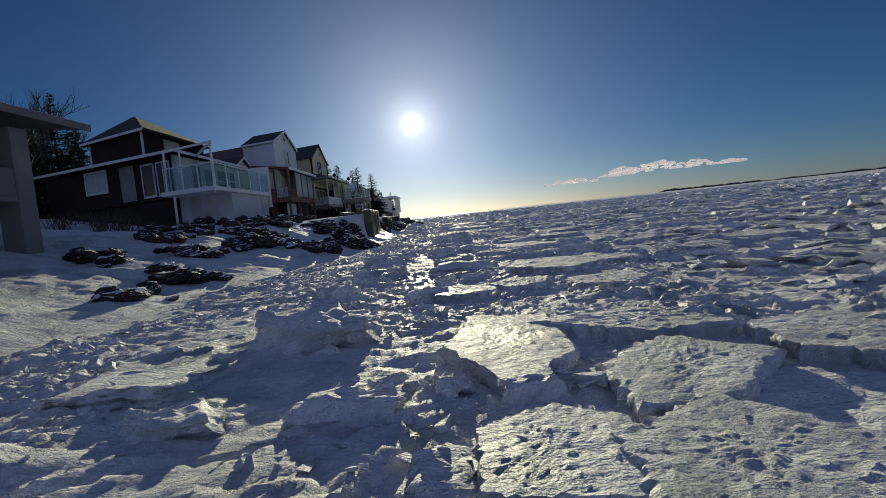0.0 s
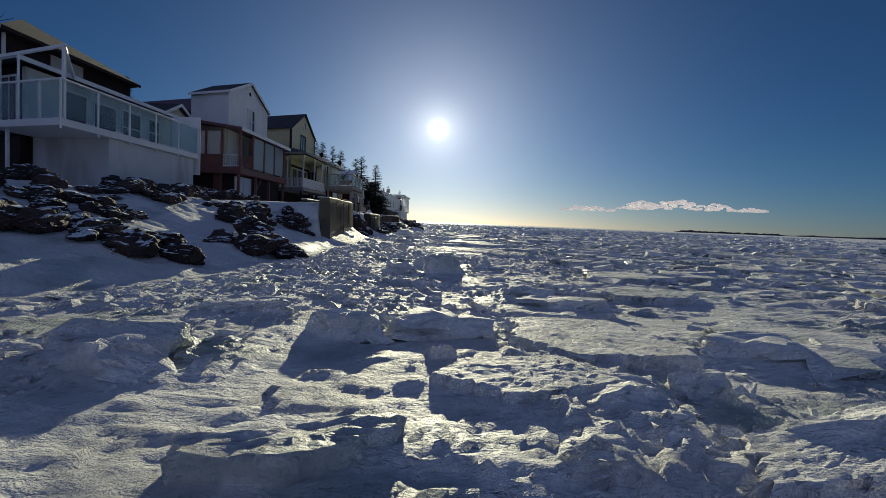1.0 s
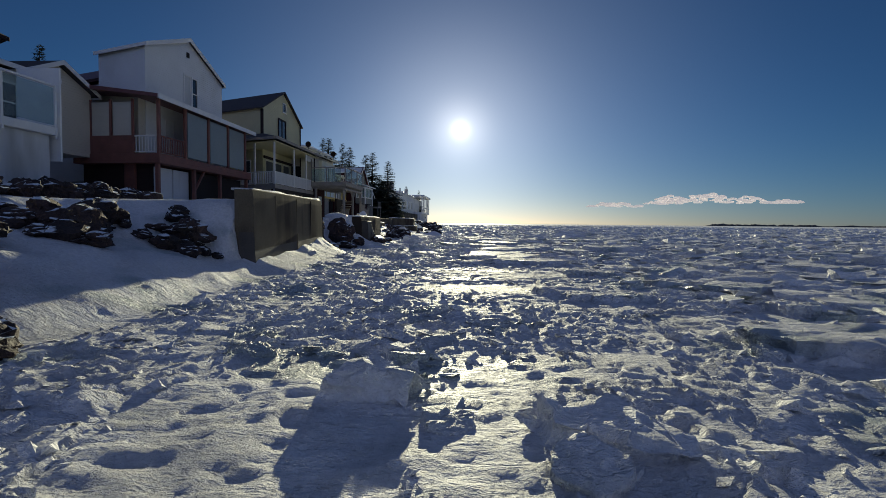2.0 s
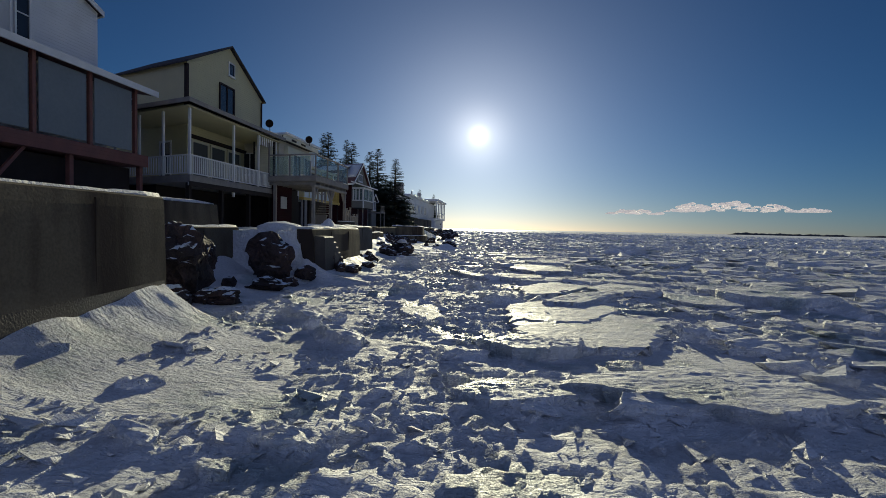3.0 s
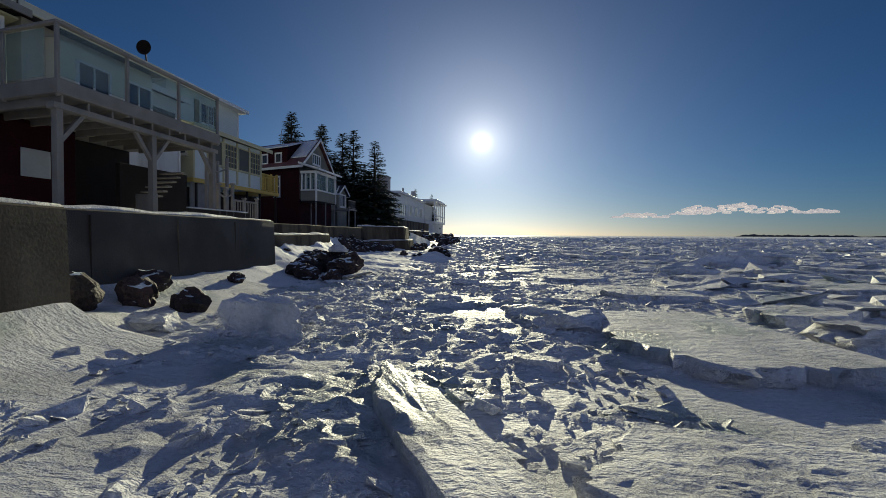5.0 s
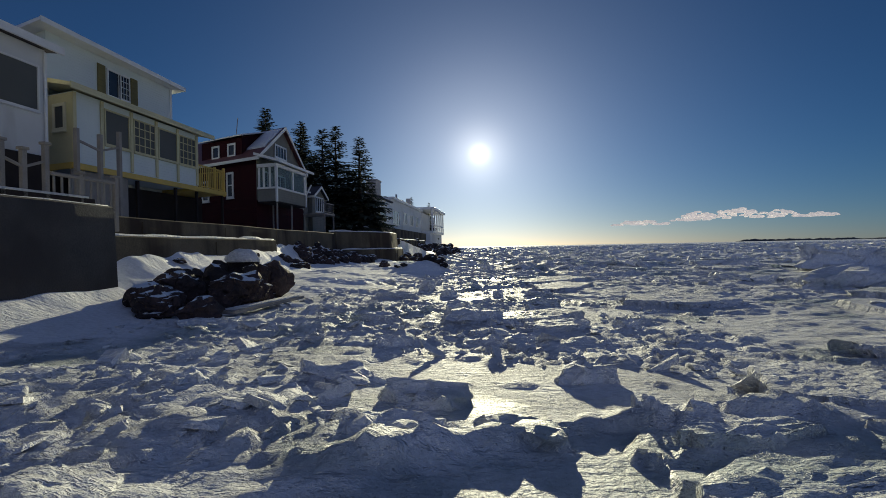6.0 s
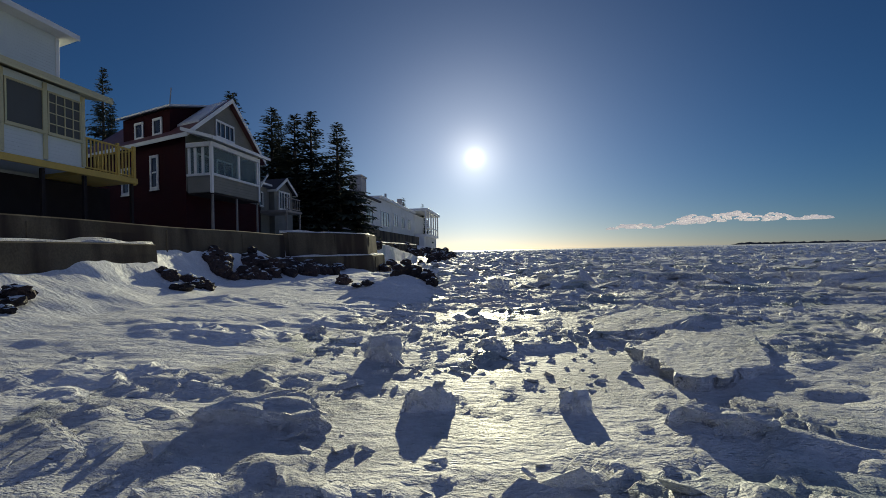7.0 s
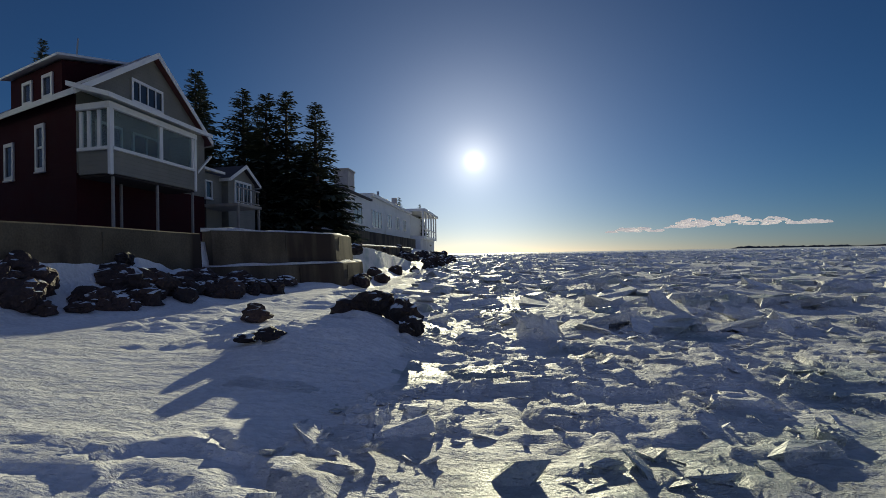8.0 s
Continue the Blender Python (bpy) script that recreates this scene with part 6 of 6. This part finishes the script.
def red_house():
    h = thing("house", -22, 113, 2.3, "grey-shingled red-sided gabled house with glazed front porch", "house")
    slant(0.5, -16.5)
    gable_body_x(h, -26.0, -16.56, 108.0, 116.5, 2.2, 7.5, 10.2, M_RED, 112.4)
    part("gable_face", prism("x", [(108.02, 4.6), (116.48, 4.6), (116.48, 7.5), (112.4, 10.15), (108.02, 7.5)], -16.555, -16.5), M_GREYSH, h)
    gable_roof_x(h, -26.0, -16.5, 108.0, 116.5, 7.5, 10.2, 0.35, 0.16, M_ROOFRED, M_TRIM, 112.4)
    part("roof_snow", prism("x", [(109.0, 8.29), (112.0, 10.14), (112.0, 10.22), (109.0, 8.40)], -18.0, -16.3), M_SNOW, h, "patch of snow on the roof")
    # shed dormer
    part("dormer", prism("x", [(108.45, 7.75), (108.45, 9.15), (112.2, 10.1), (112.2, 8.0)], -22.2, -18.1), M_RED, h)
    part("dormer_roof", prism("x", [(108.05, 9.13), (112.3, 10.2), (112.3, 10.29), (108.05, 9.22)], -22.5, -17.8), M_TRIM, h)
    window_side(h, 108.45, -19.5, -18.7, 7.85, 8.8, 1, 1, f=0.13)
    window_side(h, 108.45, -21.1, -20.3, 7.85, 8.8, 1, 1, f=0.13)
    beam("aerial", (-20.0, 110.5, 10.0), (-19.8, 110.5, 11.2), 0.06, M_METAL, h)
    window_side(h, 108.0, -19.35, -18.65, 4.9, 6.7, 1, 2, f=0.14, label="tall white-framed side window")
    window_side(h, 108.0, -21.9, -21.1, 4.8, 6.3, 1, 1, f=0.14)
    window_front(h, -16.5, 110.9, 113.0, 7.92, 8.92, 4, 1, f=0.11, label="four-light white attic window")
    # porch on posts
    slant(0.2, -15.0)
    p = box("porch_base", -16.45, -15.0, 107.7, 113.0, 4.5, 5.35, M_GREYSH, h, "grey boarded porch parapet")
    for y in (107.8, 110.6, 112.9):
        box("post", -15.16, -15.0, y - 0.1, y + 0.1, 5.35, 6.75, M_TRIM, p)
    for x in (-15.55, -16.0, -16.36):
        box("post", x - 0.07, x + 0.07, 107.72, 107.84, 5.35, 6.75, M_TRIM, p)
    box("corner_board", -15.08, -14.94, 107.62, 107.78, 4.45, 6.8, M_TRIM, p)
    box("corner_board", -15.08, -14.94, 112.92, 113.06, 4.45, 6.8, M_TRIM, p)
    box("sill", -15.06, -14.92, 107.78, 112.92, 5.32, 5.44, M_TRIM, p)
    box("sill", -16.45, -15.09, 107.62, 107.76, 5.32, 5.44, M_TRIM, p)
    box("head_board", -15.1, -14.94, 107.6, 113.1, 6.76, 6.98, M_TRIM, p)
    box("head_board", -16.45, -15.11, 107.6, 107.74, 6.76, 6.98, M_TRIM, p)
    for a, b in ((107.9, 110.5), (110.7, 112.8)):
        glass_panel(p, -15.09, -15.075, a, b, 5.44, 6.75)
    for a, b in ((-15.93, -15.62), (-16.29, -16.07), (-15.48, -15.2)):
        glass_panel(p, a, b, 107.79, 107.8, 5.44, 6.75)
    part("porch_roof", prism("y", [(-16.49, 7.55), (-14.6, 6.98), (-14.6, 7.14), (-16.49, 7.72)], 107.2, 113.9), M_TRIM, h)
    box("wall", -16.45, -15.0, 113.1, 113.25, 4.5, 6.95, M_GREYSH, h)
    window_front(h, -16.5, 108.6, 110.0, 4.8, 6.7, 2, 1, f=0.1)
    window_front(h, -16.5, 110.6, 112.4, 5.5, 6.7, 2, 1, f=0.1)
    for y, x in ((107.9, -15.1), (110.4, -15.1), (112.9, -15.1), (109.6, -16.2)):
        box("support_post", x - 0.05, x + 0.05, y - 0.05, y + 0.05, 1.7, 4.5, M_GREYW, h)
    # dark sheets below the porch: the void's shade put into their colour
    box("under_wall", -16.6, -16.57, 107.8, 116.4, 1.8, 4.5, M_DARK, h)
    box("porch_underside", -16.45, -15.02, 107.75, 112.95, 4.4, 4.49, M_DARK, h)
    beam("stair_rail", (-15.15, 113.2, 5.2), (-15.15, 114.6, 6.3), 0.09, M_TRIM, h)
    slant(0, 0)


def cottage():
    h = thing("cottage", -18, 121, 2.3, "small grey cottage with white-trimmed gable window", "cottage")
    slant(0.2, -16.8)
    gable_body_x(h, -21.5, -16.8, 119.5, 122.9, 2.2, 6.0, 6.85, M_GREYSH)
    gable_roof_x(h, -21.5, -16.8, 119.5, 122.9, 6.0, 6.85, 0.3, 0.12, M_ROOF, M_TRIM)
    window_front(h, -16.8, 120.2, 122.3, 4.6, 6.0, 4, 1, f=0.12)
    box("wall", -21, -17.2, 114.6, 119.45, 2.2, 6.1, M_GREYSH, h)
    part("roof", prism("y", [(-21.2, 6.9), (-16.8, 6.15), (-16.8, 6.29), (-21.2, 7.04)], 114.4, 119.2), M_TRIM, h)
    window_front(h, -17.2, 117.6, 118.3, 4.7, 5.7, 1, 1)
    box("deck", -17.1, -14.6, 116.6, 119.4, 4.1, 4.25, M_GREYW, h)
    railing_y(h, -14.7, 116.7, 119.3, 4.25, 5.1, M_GREYW, 0.3)
    for y in (116.8, 119.2):
        box("support_post", -14.76, -14.64, y - 0.06, y + 0.06, 1.8, 4.1, M_GREYW, h)
    slant(0, 0)


def far_white_house():
    h = thing("house", -19, 168, 1.8, "far white flat-roofed house with brick chimney and balcony", "house")
    box("wall", -26, -17.2, 145, 157, 1.5, 8.3, M_WHITE, h)
    part("roof", prism("y", [(-26.4, 9.6), (-17.0, 8.3), (-17.0, 8.55), (-26.4, 9.9)], 144.6, 157.4), M_ROOF, h)
    box("wall", -26, -17.3, 157.05, 190, 1.5, 9.0, M_WHITE, h)
    box("roof", -26.3, -16.9, 157.45, 190.4, 9.0, 9.4, M_TRIM, h)
    box("chimney", -18.6, -17.1, 146.2, 148.9, 8.5, 10.6, M_BRICK, h, "pale brick chimney")
    box("chimney_cap", -18.7, -17.0, 146.1, 149.0, 10.61, 10.8, M_BRICK, h)
    window_side(h, 145, -22, -19.4, 5.0, 7.4, 2, 1)
    window_front(h, -17.2, 148.5, 152.5, 5.0, 7.4, 2, 1, f=0.14)
    window_front(h, -17.3, 158.0, 164.0, 5.0, 7.4, 3, 1, f=0.16)
    for y in (168, 175, 182):
        window_front(h, -17.3, y, y + 3.4, 5.4, 7.6, 2, 1, f=0.16)
    box("chimney", -19.0, -18.2, 181, 182, 9.4, 11.2, M_BRICK, h)
    box("vent_stack", -18.3, -18.0, 166, 166.3, 9.4, 10.6, M_METAL, h)
    box("vent_stack", -18.6, -18.2, 173, 173.4, 9.4, 10.2, M_METAL, h)
    b = box("balcony", -17.2, -14.8, 190.5, 214, 4.4, 4.9, M_TRIM, h)
    box("rear_wall", -26, -17.3, 190.5, 214, 1.5, 9.0, M_WHITE, h)
    for y in (190.8, 195.4, 200, 204.6, 209.2, 213.8):
        box("post", -15.1, -14.8, y - 0.16, y + 0.16, 4.9, 9.6, M_TRIM, b)
    box("handrail", -15.05, -14.85, 190.5, 214, 6.2, 6.45, M_TRIM, b)
    box("balcony_roof", -26, -14.4, 190.5, 214.4, 9.6, 10.1, M_TRIM, b)
    box("under_wall", -17.25, -15.4, 190.5, 214, 0.8, 4.4, M_STUCCO, h)
    box("terrace_wall", -16.8, -16.0, 140, 188, 0.5, 4.2, M_CONC, h)


def boat_landing():
    """The low timber landing with its rails, by the end of the glass deck."""
    h = thing("timber_landing", -10.4, 84, 1.9, "low weathered timber landing with baluster rail, snow on its beams", "landing")
    for z in (2.0, 2.35):
        box("beam", -10.35, -10.2, 81.3, 85.7, z, z + 0.2, M_DARK, h)
        box("snow_strip", -10.36, -10.19, 81.4, 85.5, z + 0.2, z + 0.25, M_SNOW, h, "strip of snow on the beam")
    for y, top in ((83.3, 3.5), (83.8, 3.4), (84.35, 3.6), (86.45, 3.15), (85.3, 3.1)):
        box("post", -10.3, -10.2, y - 0.06, y + 0.06, 1.8, top, M_GREYW, h)
        box("post_cap", -10.33, -10.17, y - 0.09, y + 0.09, top, top + 0.06, M_GREYW, h)
    beam("rope_rail", (-10.25, 83.3, 3.2), (-10.25, 83.8, 3.05), 0.05, M_GREYW, h)
    beam("rope_rail", (-10.25, 83.8, 3.05), (-10.25, 84.35, 3.25), 0.05, M_GREYW, h)
    railing_y(h, -10.25, 84.45, 86.4, 2.2, 3.05, M_GREYW, 0.2, 0.05)


grey_porch_house()
glass_deck_house()
red_deck_house()
yellow_house()
beige_house()
boat_landing()
white_house()
cream_house()
red_house()
cottage()
far_white_house()


# ---- trees ----
def spruce(name, seed, height, ragged):
    r = random.Random(seed)
    t = thing(name, 0, 0, 0, "tall dark spruce with drooping ragged boughs", "tree", "spruces behind the houses")
    bm = bmesh.new()
    rings = []
    for i in range(7):
        f = i / 6
        rad = 0.022 * height * (1 - f) ** 0.9 + 0.01
        rings.append([bm.verts.new((rad * math.cos(a), rad * math.sin(a), f * height * 0.98)) for a in [k * math.tau / 8 for k in range(8)]])
    for a, b in zip(rings, rings[1:]):
        for k in range(8):
            bm.faces.new((a[k], a[(k + 1) % 8], b[(k + 1) % 8], b[k]))
    bm.faces.new(rings[0][::-1])
    bm.faces.new(rings[-1])
    part("trunk", bm, M_BARK, t, smooth=True)
    verts, faces = [], []

    def blade(o, d, side, length, width, drop):
        n = len(verts)
        up = Vector((0, 0, 1))
        tip = o + d * length + up * (-drop)
        m = o + d * length * 0.5 + up * (-drop * 0.35)
        verts.extend([o, m + side * width + up * 0.05 * width, tip, m - side * width - up * 0.25 * width])
        faces.append((n, n + 1, n + 2, n + 3))

    # boughs: dense and drooping low down, open and upswept above, thinned unevenly round the trunk
    lobes = [(r.uniform(0, 6.28), r.uniform(0.15, 0.95), r.uniform(0.5, 1.3)) for _ in range(14)]
    z = height * 0.06
    while z < height * 0.985:
        f = z / height
        base = height * 0.26 * min(1.0, (1 - f) ** 0.8 + 0.02) + 0.15
        for k in range(r.randint(5, 7)):
            if r.random() < ragged:
                continue
            a = r.uniform(0, 6.28)
            swell = 0.8
            for la, lf, gain in lobes:
                swell += (gain - 0.8) * max(0.0, math.cos(a - la)) * math.exp(-((f - lf) / 0.08) ** 2)
            L = base * min(1.35, max(0.35, swell)) * r.uniform(0.75, 1.15)
            d = Vector((math.cos(a), math.sin(a), -0.10 + 0.55 * f)).normalized()
            s = Vector((-math.sin(a), math.cos(a), 0))
            o = Vector((0, 0, z + r.uniform(-0.2, 0.2)))
            steps = max(3, int(L / 0.27))
            for j in range(steps):
                q = (j + 0.6) / steps
                p = o + d * L * q + Vector((0, 0, -0.16 * L * q * q))
                for sg in (-1, 1):
                    w = (d * r.uniform(0.5, 0.9) + s * sg * r.uniform(0.5, 0.9) + Vector((0, 0, r.uniform(-0.3, 0.15)))).normalized()
                    blade(p, w, w.cross(Vector((0, 0, 1))), (1.0 - 0.55 * q) * L * 0.36 * r.uniform(0.5, 1.3) + 0.16, 0.05 + 0.035 * L, 0.10 * L * r.uniform(0.2, 1.8))
            blade(o, d, s, L, 0.05 + 0.05 * L, 0.16 * L)
        z += height * 0.0135 * r.uniform(0.5, 1.6)
    me = bpy.data.meshes.new("crown")
    me.from_pydata([tuple(v) for v in verts], [], faces)
    me.materials.append(M_NEEDLE)
    hang(new("crown", me), t, (0, 0, 0))
    return t


kinds = [spruce("spruce", 3, 12.0, 0.10), spruce("spruce", 7, 12.0, 0.28), spruce("spruce", 9, 12.0, 0.20)]
first = [True, True, True]


def plant(k, x, y, top, turn=0, wide=1.0):
    base = float(land(x, y)) - 0.2
    s = (top - base) / 12.0
    m = Matrix.Translation((x, y, base)) @ pose(0, 0, 0, 0, 0, turn)
    if first[k]:
        first[k] = False
        ob = kinds[k]
        ob.matrix_basis = m
    else:
        ob = copy_thing(kinds[k], m)
    ob.scale = (s * wide, s * wide, s)


SPRUCES_FAR = ((1, -28.7, 137, 18.8, 0, 1.3), (2, -24.7, 138, 17.1, 40, 1.35), (1, -20.1, 132.5, 14.9, 80, 1.45),
    (1, -19.2, 134.5, 15.7, 120, 1.35), (1, -15.5, 131, 13.5, 20, 1.45), (2, -31.8, 143.5, 19.7, 60, 1.0),
    (1, -29.8, 152.5, 20.1, 70, 1.0), (2, -22.3, 136, 13.0, 10, 1.2), (0, -26.8, 130, 12.4, 35, 1.2),
    (2, -24.0, 129, 10.4, 90, 1.3), (0, -21.2, 128.5, 8.8, 15, 1.4), (2, -18.6, 128.5, 8.4, 55, 1.4),
    (0, -16.6, 129.5, 7.6, 25, 1.5), (2, -14.6, 133, 8.2, 75, 1.4))
SPRUCES_MIDDLE = ((2, -39.3, 132, 20.2, 0, 0.8), (0, -37.0, 130, 16.0, 45, 0.8), (2, -33.5, 128, 13.4, 30, 0.8),
    (0, -36, 118, 13.8, 15, 0.8), (0, -36, 80, 14.8, 30, 0.8), (2, -40, 86, 15.2, 65, 0.9),
    (0, -31.5, 70, 12.8, 10, 0.9), (2, -33, 72, 13.2, 40, 0.8), (0, -30.5, 66.5, 14.6, 12, 0.8),
    (2, -34, 92, 14.4, 5, 0.8), (0, -32, 97, 13.0, 48, 0.8), (2, -17.6, 206, 12.4, 0, 0.9),
    (0, -21, 200, 13.5, 30, 0.9), (2, -24, 172, 13.6, 60, 0.8))
SPRUCES_NEAR = ((2, -38.5, 52, 15.0, 0, 0.9), (0, -36.5, 50, 13.6, 33, 1.0), (0, -34.5, 47.5, 11.5, 70, 1.2),
    (2, -33.8, 44.0, 9.6, 20, 1.3), (0, -31.0, 37.0, 9.0, 50, 1.3), (2, -28.5, 33.5, 7.6, 80, 1.5),
    (2, -42.5, 62, 20.0, 5, 0.9), (1, -41.0, 62, 17.0, 15, 1.0), (0, -39.4, 61, 16.6, 45, 0.9), (1, -44.8, 63, 19.0, 75, 0.9), (0, -36.0, 41, 12.2, 5, 1.1), (2, -39, 45, 13.6, 28, 1.0))
for k, x, y, top, tu, w in SPRUCES_FAR + SPRUCES_MIDDLE + SPRUCES_NEAR:
    plant(k, x, y, top, tu, w)


def bare_tree(x, y, height, seed):
    r = random.Random(seed)
    t = thing("bare_tree", x, y, float(land(x, y)), "leafless winter tree with fine pale twigs", "tree")
    bm = bmesh.new()

    def limb(p, d, length, rad, depth):
        q = p + d * length
        sides = 5 if depth < 2 else 3
        u = d.orthogonal().normalized()
        v = d.cross(u)
        a = [bm.verts.new(p + (u * math.cos(k * math.tau / sides) + v * math.sin(k * math.tau / sides)) * rad) for k in range(sides)]
        b = [bm.verts.new(q + (u * math.cos(k * math.tau / sides) + v * math.sin(k * math.tau / sides)) * rad * 0.62) for k in range(sides)]
        for k in range(sides):
            bm.faces.new((a[k], a[(k + 1) % sides], b[(k + 1) % sides], b[k]))
        if depth < 5:
            for _ in range(3 if depth else 4):
                nd = (d + Vector((r.uniform(-0.7, 0.7), r.uniform(-0.7, 0.7), r.uniform(-0.15, 0.5)))).normalized()
                limb(p + d * length * r.uniform(0.55, 1.0), nd, length * r.uniform(0.55, 0.8), rad * 0.58, depth + 1)

    base = ORIGIN[t]
    limb(Vector(base), Vector((0.05, 0, 1)), height * 0.33, height * 0.018, 0)
    part("trunk", bm, M_BARK, t)
    return t


bare_tree(-30.5, 40.0, 11.5, 4)
bare_tree(-33.5, 43.0, 12.5, 8)
bare_tree(-27.5, 31.0, 8.0, 15)
bare_tree(-45.6, 61.0, 19.0, 21)
bare_tree(-43.8, 61.0, 17.0, 25)


def shrub(x, y, height, seed):
    r = random.Random(seed)
    t = thing("shrub", x, y, float(land(x, y)) - 0.1, "bare dark tangled shrub poking out of the snow", "shrub", "shrubs on the bank")
    bm = bmesh.new()
    base = ORIGIN[t]
    for i in range(46):
        p = base + Vector((r.uniform(-0.5, 0.5), r.uniform(-0.5, 0.5), 0)) * height
        q = p + Vector((r.uniform(-0.5, 0.5), r.uniform(-0.5, 0.5), r.uniform(0.5, 1.0))) * height
        for a, b, w in ((p, q, 0.022), ((p + q) / 2, (p + q) / 2 + Vector((r.uniform(-0.3, 0.3), r.uniform(-0.3, 0.3), 0.35)) * height, 0.014)):
            d = (b - a).orthogonal().normalized() * w
            e = (b - a).normalized().cross(d)
            v = [bm.verts.new(a + c) for c in (d, e, -d, -e)]
            tip = bm.verts.new(b)
            for j in range(4):
                bm.faces.new((v[j], v[(j + 1) % 4], tip))
    part("twig_tangle", bm, M_BARK, t)


for i, (x, y, hh) in enumerate(((-20.5, 35.5, 1.6), (-22.0, 36.5, 1.5), (-23.6, 37.4, 1.7), (-19.0, 36.0, 1.2), (-25.2, 37.5, 1.5), (-21.2, 34.0, 1.1), (-17.6, 37.0, 1.0), (-16.9, 38.4, 0.9), (-24.2, 34.6, 1.3))):
    shrub(x, y, hh, 60 + i)


# ---- far distance ----
def far_shore(name, az0, az1, dist, height, seed, label):
    bm = bmesh.new()
    n = 160
    rows = []
    for i in range(n + 1):
        f = i / n
        a = radians(az0 + (az1 - az0) * f)
        h = height * min(1, 10 * f, 7 * (1 - f)) * (0.55 + 0.7 * noise.fractal((f * 22 + seed, 0, 0), 1.0, 2.0, 5) * 0.5 + 0.3 * noise.noise((f * 4 + seed, 1, 0)))
        h = max(0.4, h)
        x, y = dist * math.sin(a), dist * math.cos(a)
        k = 1 + 60 / dist
        rows.append([bm.verts.new(p) for p in ((x, y, -0.5), (x * (1 + 8 / dist), y * (1 + 8 / dist), h * 0.8), (x * k, y * k, h), (x * k * 1.02, y * k * 1.02, -0.5))])
    for a, b in zip(rows, rows[1:]):
        for i in range(3):
            bm.faces.new((a[i], a[i + 1], b[i + 1], b[i]))
    me = bpy.data.meshes.new(name)
    bmesh.ops.recalc_face_normals(bm, faces=bm.faces)
    bm.to_mesh(me)
    bm.free()
    me.materials.append(M_FAR)
    return tagged(new(name, me), label, "island", kind="structure")


far_shore("backdrop_island", 22.2, 32.0, 3600, 20, 2.0, "low dark wooded island on the horizon")
far_shore("backdrop_hills", 30, 62, 4300, 22, 9.0, "faint distant hills along the horizon")


def cloud_material():
    m = bpy.data.materials.new("cumulus")
    m.use_nodes = True
    nt = m.node_tree
    b = nt.nodes["Principled BSDF"]
    b.inputs["Base Color"].default_value = (0.85, 0.84, 0.85, 1)
    b.inputs["Roughness"].default_value = 1.0
    b.inputs["Specular IOR Level"].default_value = 0.0
    tl = nt.nodes.new("ShaderNodeBsdfTranslucent")
    tl.inputs["Color"].default_value = (0.9, 0.86, 0.8, 1)
    mix = nt.nodes.new("ShaderNodeMixShader")
    mix.inputs[0].default_value = 0.5
    # faint glow of its own stands in for sunlight on the cloud
    b.inputs["Emission Color"].default_value = (0.62, 0.60, 0.60, 1)
    b.inputs["Emission Strength"].default_value = 0.42
    out = nt.nodes["Material Output"]
    nt.links.new(b.outputs[0], mix.inputs[1])
    nt.links.new(tl.outputs[0], mix.inputs[2])
    nt.links.new(mix.outputs[0], out.inputs[0])
    return m


M_CLOUD = cloud_material()


def cloud(az0, az1, el0, el1, seed, puffs, label):
    """A bank of flat-bottomed puffs low over the horizon."""
    r = random.Random(seed)
    dist = 4400
    bm = bmesh.new()
    for i in range(puffs):
        f = r.random()
        az = radians(az0 + (az1 - az0) * f)
        hump = math.sin(math.pi * min(1, max(0, f))) * 0.6 + 0.4 * abs(math.sin(f * 9 + seed))
        top = el0 + (el1 - el0) * hump
        el = radians(r.uniform(el0, max(el0 + 0.05, top - 0.1)))
        rad = dist * radians(r.uniform(0.10, 0.32)) * (0.5 + 0.5 * hump)
        v = bmesh.ops.create_icosphere(bm, subdivisions=2, radius=rad)["verts"]
        for q in v:
            q.co += noise.noise_vector(q.co * (2.6 / rad) + Vector((i, seed, 0))) * rad * 0.4
            q.co.x *= 1.7
            q.co.z = max(q.co.z * 0.75, -rad * 0.25)
        bmesh.ops.translate(bm, verts=v, vec=(dist * math.sin(az), dist * math.cos(az), dist * math.tan(el)))
    for f in bm.faces:
        f.smooth = True
    me = bpy.data.meshes.new("cloud")
    bm.to_mesh(me)
    bm.free()
    me.materials.append(M_CLOUD)
    return tagged(new("cloud", me), label, "cloud", kind="stuff")


cloud(16.8, 27.3, 2.1, 3.2, 3, 110, "low bank of pale cumulus over the sea")
cloud(11.5, 16.6, 1.8, 2.3, 5, 50, "row of small thin cloud puffs")
cloud(27.0, 30.5, 2.1, 2.5, 6, 26, "faint wisps of low cloud")
